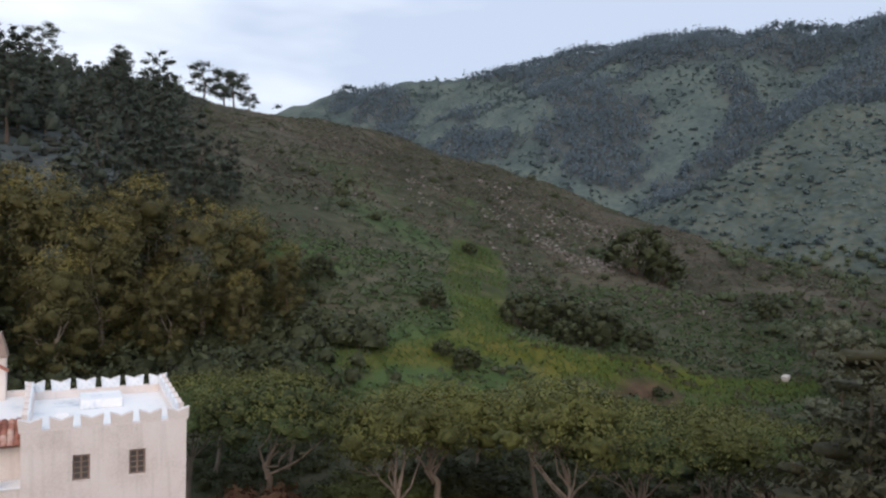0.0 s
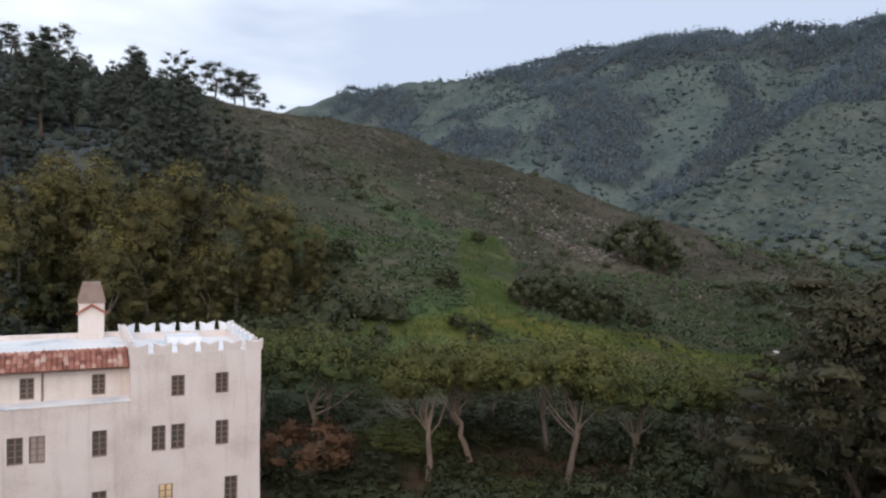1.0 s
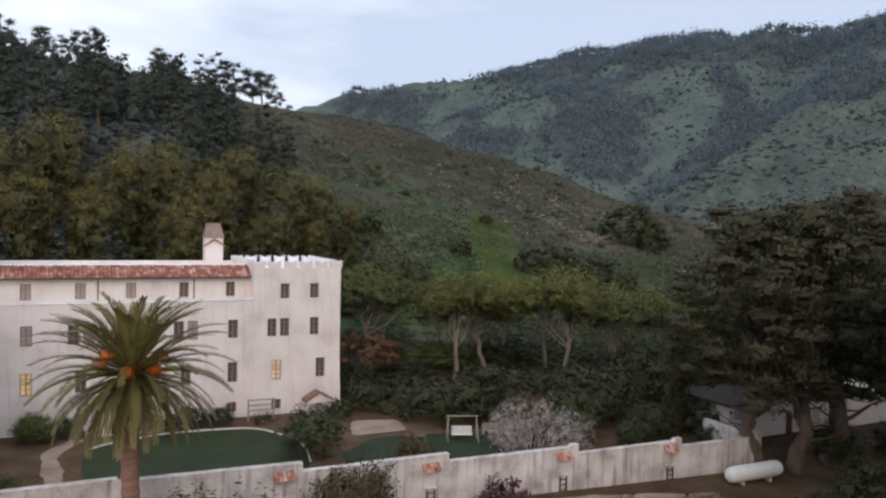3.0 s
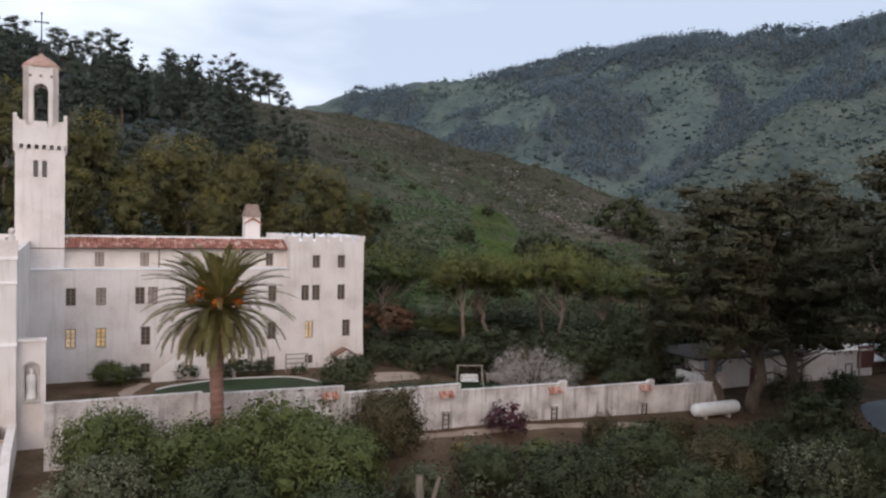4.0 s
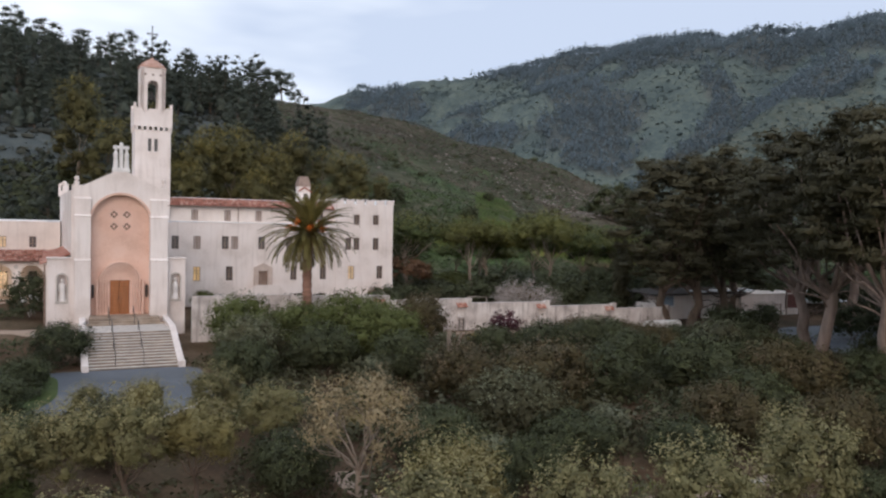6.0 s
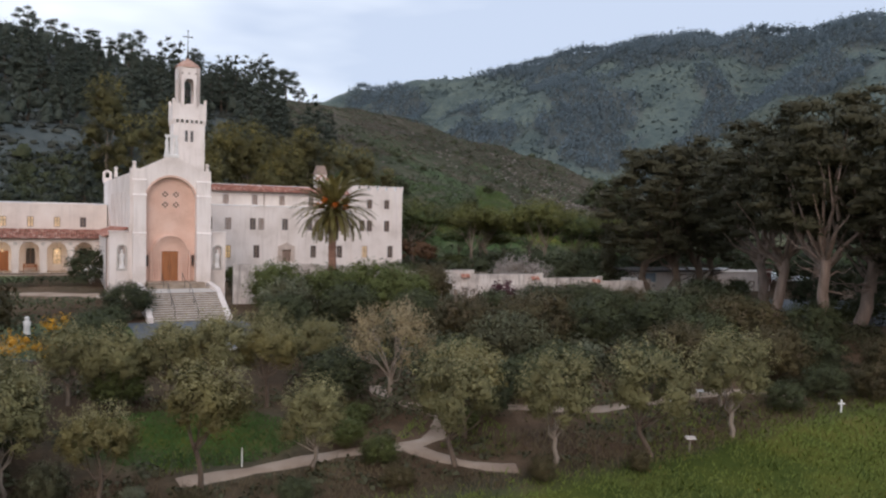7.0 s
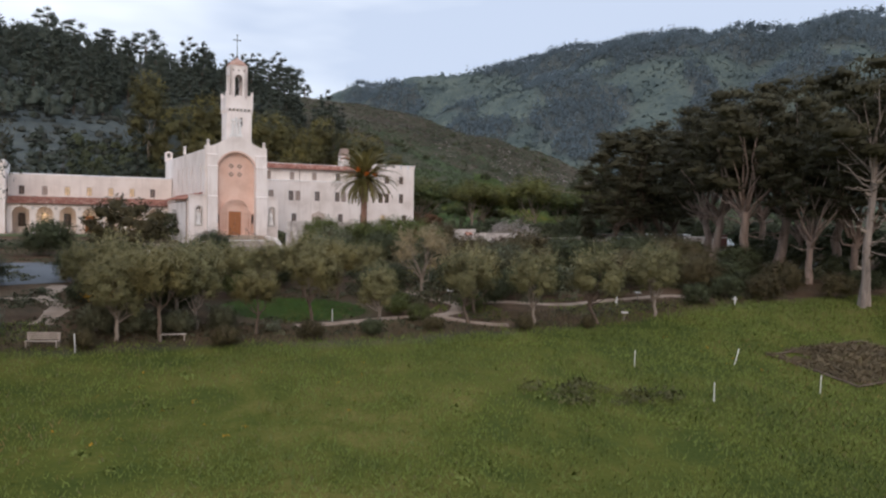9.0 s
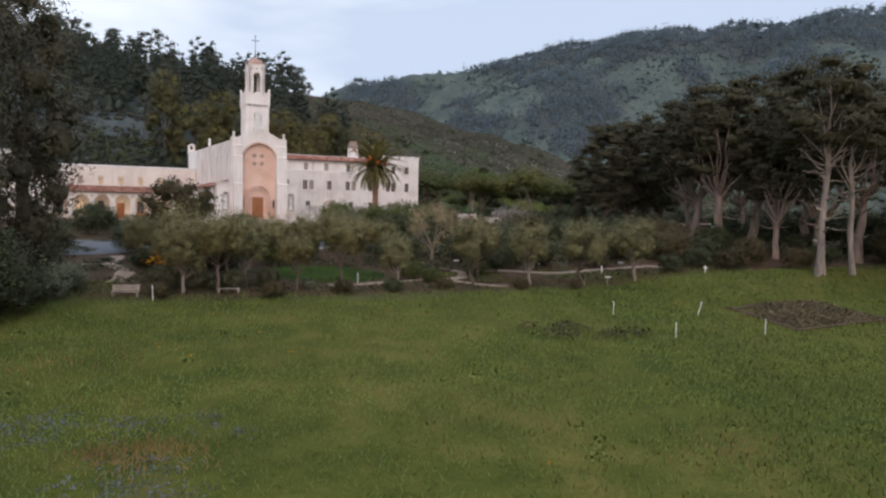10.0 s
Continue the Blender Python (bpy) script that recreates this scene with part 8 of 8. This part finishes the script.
# ---------------------------------------------------------------- paving, garden and small things


def strip(name, line, half, lift, mat, label, category, thick=0.05):
    """A path that follows the ground along a bent line."""
    p = np.array(line, float)
    seg = np.linalg.norm(np.diff(p, axis=0), axis=1)
    s = np.concatenate([[0], np.cumsum(seg)])
    q = np.linspace(0, s[-1], max(4, int(s[-1] / 0.7)))
    x, y = np.interp(q, s, p[:, 0]), np.interp(q, s, p[:, 1])
    for _ in range(3):
        x[1:-1], y[1:-1] = (x[:-2] + 2 * x[1:-1] + x[2:]) / 4, (y[:-2] + 2 * y[1:-1] + y[2:]) / 4
    dx, dy = np.gradient(x), np.gradient(y)
    L = np.hypot(dx, dy)
    nx, ny = -dy / L, dx / L
    cols = np.linspace(-1, 1, 5)
    w = half * (1 + 0.18 * np.sin(q * 1.3) + 0.1 * np.sin(q * 3.1))
    X = x[:, None] + nx[:, None] * cols * w[:, None]
    Y = y[:, None] + ny[:, None] * cols * w[:, None]
    Z = ground_z(X, Y) + lift
    Z[:, 0] -= lift + thick
    Z[:, -1] -= lift + thick
    n = len(q)
    i, j = np.meshgrid(np.arange(n - 1), np.arange(4), indexing="ij")
    f = np.stack([i * 5 + j, i * 5 + j + 1, (i + 1) * 5 + j + 1, (i + 1) * 5 + j], -1).reshape(-1, 4)
    return tagged(link_mesh(name, np.stack([X, Y, Z], -1).reshape(-1, 3), f, mat, smooth=True), label, category, kind="structure")


def sheet(name, ring, lift, mat, label, category, step=0.8):
    """A level-following patch inside a ring of (x, y) points."""
    bm = bmesh.new()
    fc = bm.faces.new([bm.verts.new((x, y, 0)) for x, y in ring])
    xs_, ys_ = [p[0] for p in ring], [p[1] for p in ring]
    for a in np.arange(min(xs_) + step, max(xs_), step):
        bmesh.ops.bisect_plane(bm, geom=bm.verts[:] + bm.edges[:] + bm.faces[:], plane_co=(a, 0, 0), plane_no=(1, 0, 0))
    for a in np.arange(min(ys_) + step, max(ys_), step):
        bmesh.ops.bisect_plane(bm, geom=bm.verts[:] + bm.edges[:] + bm.faces[:], plane_co=(0, a, 0), plane_no=(0, 1, 0))
    for v in bm.verts:
        v.co.z = gz(v.co.x, v.co.y) + lift
    return tagged(part(name, bm, mat, None, "", True), label, category, kind="structure")


def smooth_ring(points, n=60):
    p = np.array(points + points[:1], float)
    k = len(points)
    t = np.linspace(0, k, n, endpoint=False)
    x, y = np.interp(t, np.arange(k + 1), p[:, 0]), np.interp(t, np.arange(k + 1), p[:, 1])
    for _ in range(3):
        x, y = (np.roll(x, 1) + 2 * x + np.roll(x, -1)) / 4, (np.roll(y, 1) + 2 * y + np.roll(y, -1)) / 4
    return list(zip(x.tolist(), y.tolist()))


drive_ring = smooth_ring([(-60, 9.0), (-34, 9.6), (-21.0, 9.3), (-20.8, 4), (-21.5, -1.5), (-24.5, -4.5), (-29, -2.0), (-36, -3.5), (-46, -7.0), (-60, -9.5)], 80)
sheet("road", drive_ring, 0.05, M_ASPHALT, "grey asphalt forecourt before the church stairs", "road")
sheet("road", smooth_ring([(42, -3), (45, 9), (52, 15.5), (66, 15), (80, 6), (66, -2), (54, -8), (46, -9)], 70), 0.05, M_ASPHALT, "grey asphalt drive under the cypresses", "road", 1.2)
strip("kerb", [(-21.0, 2.5), (-21.8, -1.2), (-24.2, -4.2), (-26.5, -4.4)], 0.14, 0.16, M_KERB, "pale concrete kerb round the forecourt", "kerb", 0.1)
strip("path", PATHS[0], 0.75, 0.05, M_PATH, "sandy gravel path through the orchard", "path")
strip("path", PATHS[1], 0.7, 0.055, M_PATH, "sandy gravel path through the orchard", "path")
strip("path", PATHS[2], 0.7, 0.06, M_PATH, "sandy gravel path through the orchard", "path")
strip("path", [(-47.4, -8.5), (-48.3, -14.0), (-47.2, -18.0), (-48.6, -23.5)], 0.9, 0.06, M_PATH, "sandy path from the forecourt to the meadow", "path")
strip("path", [(-48.4, -14.2), (-51.5, -13.6), (-55, -15.5)], 0.5, 0.065, M_PATH, "sandy side path", "path")
strip("path", [(-58.0, 24.6), (-46.0, 24.0), (-38.0, 23.4), (-32.5, 22.4)], 0.9, 0.06, M_PATH, "pale gravel walk below the cloister lawn", "path")
strip("path", [(-58, 40.5), (-33.5, 40.5)], 0.9, 0.06, M_PATH, "pale walk before the cloister", "path")

sheet("planting_bed", smooth_ring([(-43, -2.0), (-38, -4.2), (-33.5, -3.6), (-31.0, 1.5), (-31.0, 8.0), (-35.0, 11.0), (-43, 10.5), (-45, 4.0)], 60), 0.1, M_LAWN_TERRACE, "planted green island in the forecourt", "lawn")

# convent garden
strip("path", [(-2.0, 17.0), (3.4, 16.4), (9.8, 16.0), (15.0, 16.1), (21.0, 15.4), (28.0, 14.0)], 0.7, 0.05, M_PATH, "pale gravel walk before the garden wall", "path")
sheet("lawn", smooth_ring([(-58, 29.5), (-58, 38.8), (-46, 39.2), (-39.6, 38.8), (-39.4, 30.0), (-46, 29.0)], 60), 0.05, M_LAWN_TERRACE, "green grass terrace before the cloister", "lawn")
lawn_ring = smooth_ring([(-12.5, 31.0), (-12.0, 37.5), (-6.0, 39.5), (1.0, 38.8), (3.5, 33.5), (2.5, 27.5), (-2.0, 22.0), (-10.0, 22.5)], 70)
sheet("lawn", lawn_ring, 0.04, M_LAWN, "mown dark green lawn in the convent garden", "lawn")
strip("kerb", lawn_ring[8:44], 0.13, 0.14, M_KERB, "pale concrete lawn edging", "kerb", 0.08)
lawn2 = smooth_ring([(4.5, 23.0), (5.0, 29.0), (9.0, 32.5), (20.0, 31.5), (21.0, 26.0), (13.0, 21.5)], 60)
sheet("lawn", lawn2, 0.04, M_LAWN, "mown lawn with garden seats", "lawn")
strip("kerb", smooth_ring([(5.0, 24.5), (6.5, 26.8), (8.3, 25.5), (7.6, 22.6)], 40), 0.12, 0.14, M_KERB, "pale curved flower-bed edging", "kerb", 0.08)
sheet("path", smooth_ring([(7.5, 33.5), (9.0, 38.0), (13.0, 37.0), (12.5, 33.5)], 40), 0.05, M_PATH, "pink gravel terrace by the convent", "path")
strip("path", [(-15.5, 22.0), (-14.0, 30.0), (-14.5, 37.0), (-12.5, 40.0)], 0.8, 0.05, M_PATH, "pink gravel garden path", "path")


def bench(name, at, turn, w, mat, label, back=True, category="bench"):
    root = tagged(new(name), label, category)
    bm = bmesh.new()
    for k in range(4):
        box(bm, -w / 2, w / 2, -0.22 + k * 0.12, -0.12 + k * 0.12, 0.42, 0.46, 0.006)
    part("seat", bm, mat, root)
    if back:
        bm = bmesh.new()
        for k in range(4):
            box(bm, -w / 2, w / 2, 0.26, 0.30, 0.52 + k * 0.115, 0.61 + k * 0.115, 0.006)
        part("backrest", bm, mat, root)
    for s in (-1, 1):
        x = s * (w / 2 - 0.1)
        part("leg", box(bmesh.new(), x - 0.04, x + 0.04, -0.22, -0.14, 0, 0.42), mat, root)
        part("leg", box(bmesh.new(), x - 0.04, x + 0.04, 0.2, 0.28, 0, 0.95 if back else 0.42), mat, root)
    root.matrix_basis = pose(*at, gz(*at), 0, 0, turn)
    return root


bench("stone_bench", (-40.6, -29.6), -8, 1.7, M_WOOD_GREY, "weathered grey backless bench under an olive tree", False)
bench("garden_bench", (-48.3, -29.8), -20, 2.0, M_WOOD_GREY, "curved grey wooden bench at the meadow's edge")
bench("garden_bench", (19.0, 30.6), -20, 1.7, M_WOOD_GREY, "wooden bench on the lawn")
bench("cloister_bench", (AC[2], 45.9), 0, 1.6, M_DOOR, "dark wooden bench in the cloister").location.z = 7.42

# garden swing seat in a frame
swing = tagged(new("swing_seat"), "white slatted swing seat hung in a timber frame", "swing seat")
for s in (-1, 1):
    for q in (-1, 1):
        v, f = tube([(s * 1.25, q * 0.7, 0), (s * 1.15, 0, 2.0)], [0.05, 0.05], 6)
        link_mesh("leg", v, f, M_WOOD_GREY, swing)
    v, f = tube([(s * 0.8, 0, 2.0), (s * 0.8, 0.0, 0.8)], [0.012, 0.012], 5)
    link_mesh("chain", v, f, M_IRON, swing)
v, f = tube([(-1.3, 0, 2.0), (1.3, 0, 2.0)], [0.05, 0.05], 6)
link_mesh("beam", v, f, M_WOOD_GREY, swing)
bm = bmesh.new()
for k in range(4):
    box(bm, -0.85, 0.85, -0.25 + 0.13 * k, -0.14 + 0.13 * k, 0.5, 0.53)
part("seat", bm, M_WHITE_PAINT, swing)
bm = bmesh.new()
for k in range(5):
    box(bm, -0.85, 0.85, 0.27, 0.3, 0.56 + 0.12 * k, 0.65 + 0.12 * k)
part("backrest", bm, M_WHITE_PAINT, swing)
swing.matrix_basis = pose(15.7, 29.8, gz(15.7, 29.8), 0, 0, -20)

table = tagged(new("picnic_table"), "brown wooden picnic table with two benches on the lawn", "table")
bm = bmesh.new()
for k in range(5):
    box(bm, -0.9, 0.9, -0.38 + 0.155 * k, -0.24 + 0.155 * k, 0.71, 0.75)
part("tabletop", bm, M_TEAK, table)
for s in (-1, 1):
    bm = box(bmesh.new(), -0.9, 0.9, s * 0.72 - 0.13, s * 0.72 + 0.13, 0.41, 0.45)
    part("seat", bm, M_TEAK, table)
    bm = bmesh.new()
    box(bm, s * 0.6 - 0.04, s * 0.6 + 0.04, -0.75, 0.75, 0.33, 0.41)
    box(bm, s * 0.6 - 0.04, s * 0.6 + 0.04, -0.3, -0.2, 0, 0.71)
    box(bm, s * 0.6 - 0.04, s * 0.6 + 0.04, 0.2, 0.3, 0, 0.71)
    part("leg", bm, M_TEAK, table)
table.matrix_basis = pose(11.4, 29.6, gz(11.4, 29.6), 0, 0, -20)

# white marker stakes in the meadow
for x, y, h, tilt in ((-12.55, -42.85, 1.2, 0), (-4.6, -44.1, 1.3, 24), (-12.75, -50.15, 1.25, 0), (-4.2, -50.7, 1.25, 3), (-46.5, -31.3, 1.25, -2), (-28.3, -26.0, 1.0, 0)):
    bm = box(bmesh.new(), -0.027, 0.027, -0.027, 0.027, -0.2, h * 0.94, 0.006)
    st = part("marker_stake", bm, M_WHITE_PAINT)
    tagged(st, "leaning white marker stake in the meadow" if abs(tilt) > 10 else "upright white marker stake in the grass", "stake", "marker stakes")
    st.matrix_basis = pose(x, y, gz(x, y), 0, tilt, 10)

# grave-like cross, signs, garden figures
cross = tagged(new("garden_cross"), "small white cross at the orchard's edge", "cross")
bm = box(bmesh.new(), -0.06, 0.06, -0.05, 0.05, -0.1, 1.1, 0.01)
part("post", bm, M_WHITE_PAINT, cross)
bm = box(bmesh.new(), -0.3, 0.3, -0.045, 0.045, 0.7, 0.82, 0.01)
part("crossbar", bm, M_WHITE_PAINT, cross)
cross.matrix_basis = pose(9.1, -31.3, gz(9.1, -31.3), 0, 0, -25) @ Matrix.Scale(0.75, 4)
for x, y in ((-4.3, -31.7), (-15.0, -20.0), (2.0, -26.0)):
    sg = tagged(new("plaque_post"), "small pale plaque on a thin post in the orchard", "sign")
    bm = box(bmesh.new(), -0.03, 0.03, -0.03, 0.03, -0.1, 0.9)
    part("post", bm, M_WOOD_GREY, sg)
    bm = box(bmesh.new(), -0.28, 0.28, -0.22, 0.22, 0.9, 0.95, 0.01)
    part("plaque", bm, M_KERB, sg)
    sg.matrix_basis = pose(x, y, gz(x, y), 12, 0, -25)
figure_mesh("garden_statue", (-38.8, 4.0, gz(-38.8, 4.0) + 0.05), 1.75, M_STATUE, "white draped garden statue beside the hedge")
figure_mesh("garden_statue", (-0.5, -26.0, gz(-0.5, -26.0)), 0.8, M_STATUE, "small white garden figure among the olive trees")

# raised plot of cut brush
plot = tagged(new("brush_plot"), "low plot heaped with cut brown brush, edged with boards", "garden plot")
for (ax, ay), (bx, by) in (((0.6, -43.0), (12.0, -42.0)), ((12.0, -42.0), (10.8, -50.2)), ((10.8, -50.2), (-0.4, -50.6)), ((-0.4, -50.6), (0.6, -43.0))):
    n = 12
    tt = np.linspace(0, 1, n)
    px_, py_ = ax + (bx - ax) * tt, ay + (by - ay) * tt
    v, f = tube(np.stack([px_, py_, ground_z(px_, py_) + 0.14], -1), [0.075] * n, 6)
    link_mesh("edge_log", v, f, M_BARK, plot)
xs, ys = pick(61, 2600, 0.2, 11.6, -50.3, -42.4, lambda x, y: vnoise(x, y, 2.2, 63) > 0.22)
sc = scatter_scrub("cut_brush", 62, xs, ys, L_MARGIN, 8, 0.2, 0.5, 0.34, "heap of cut brown brush", 0.6, 0.6, 0.2, core=0)
sc.parent = plot
for key in ("category", "label"):
    del sc[key]

# hedges before the cloister
hg = np.random.default_rng(91)
for x0, x1, y0, y1, h in ((-43.5, -31.5, 5.6, 7.4, 1.5), (-43, -32, 1.2, 2.6, 0.7), (-58, -33.5, 14.2, 16.0, 1.5), (-56, -40.0, 20.0, 21.4, 1.0), (-44, -34.0, 26.5, 28.0, 0.9)):
    n = int((x1 - x0) * 150)
    c = np.stack([hg.uniform(x0, x1, n), hg.uniform(y0, y1, n), np.zeros(n)], -1)
    c[:, 2] = ground_z(c[:, 0], c[:, 1]) + h * hg.uniform(0, 1, n) ** 0.5
    v, f, nn = leaf_quads(hg, c, hg.normal(0, 0.35, (n, 3)) + np.array([0, -0.35, 0.8]), np.full(n, 0.24), 0.6)
    tagged(link_mesh("clipped_hedge", v, f, L_DARK, normals=nn), "long clipped dark green hedge", "hedge", "hedges")

# cut stump with broken limbs in the shrubbery
stump = tagged(new("tree_stump"), "tall pale cut tree stump with broken limbs", "stump")
v, f = joined([tube([(0, 0, -0.2), (0.05, 0, 1.5), (0.0, 0.1, 3.6)], [0.32, 0.24, 0.2], 9), tube([(0, 0, 0.6), (-0.9, 0.1, 0.9), (-1.6, 0.1, 1.0)], [0.2, 0.16, 0.1], 7), tube([(0.4, 0, 0.8), (0.8, 0.1, 2.2), (1.1, 0.0, 3.4)], [0.15, 0.13, 0.1], 7)])
link_mesh("trunk", v, f, M_BARK_PALE, stump, "", True)
stump.matrix_basis = pose(-2.8, 0.6, gz(-2.8, 0.6))

# far barn-like trough in the valley meadow
bm = box(bmesh.new(), -1.2, 1.2, -0.5, 0.5, 0, 0.8, 0.05)
tr = part("water_trough", bm, M_KERB)
tagged(tr, "pale concrete trough in the valley meadow", "trough")
tr.matrix_basis = pose(105.5, 83.1, gz(105.5, 83.1), 0, 0, 30)
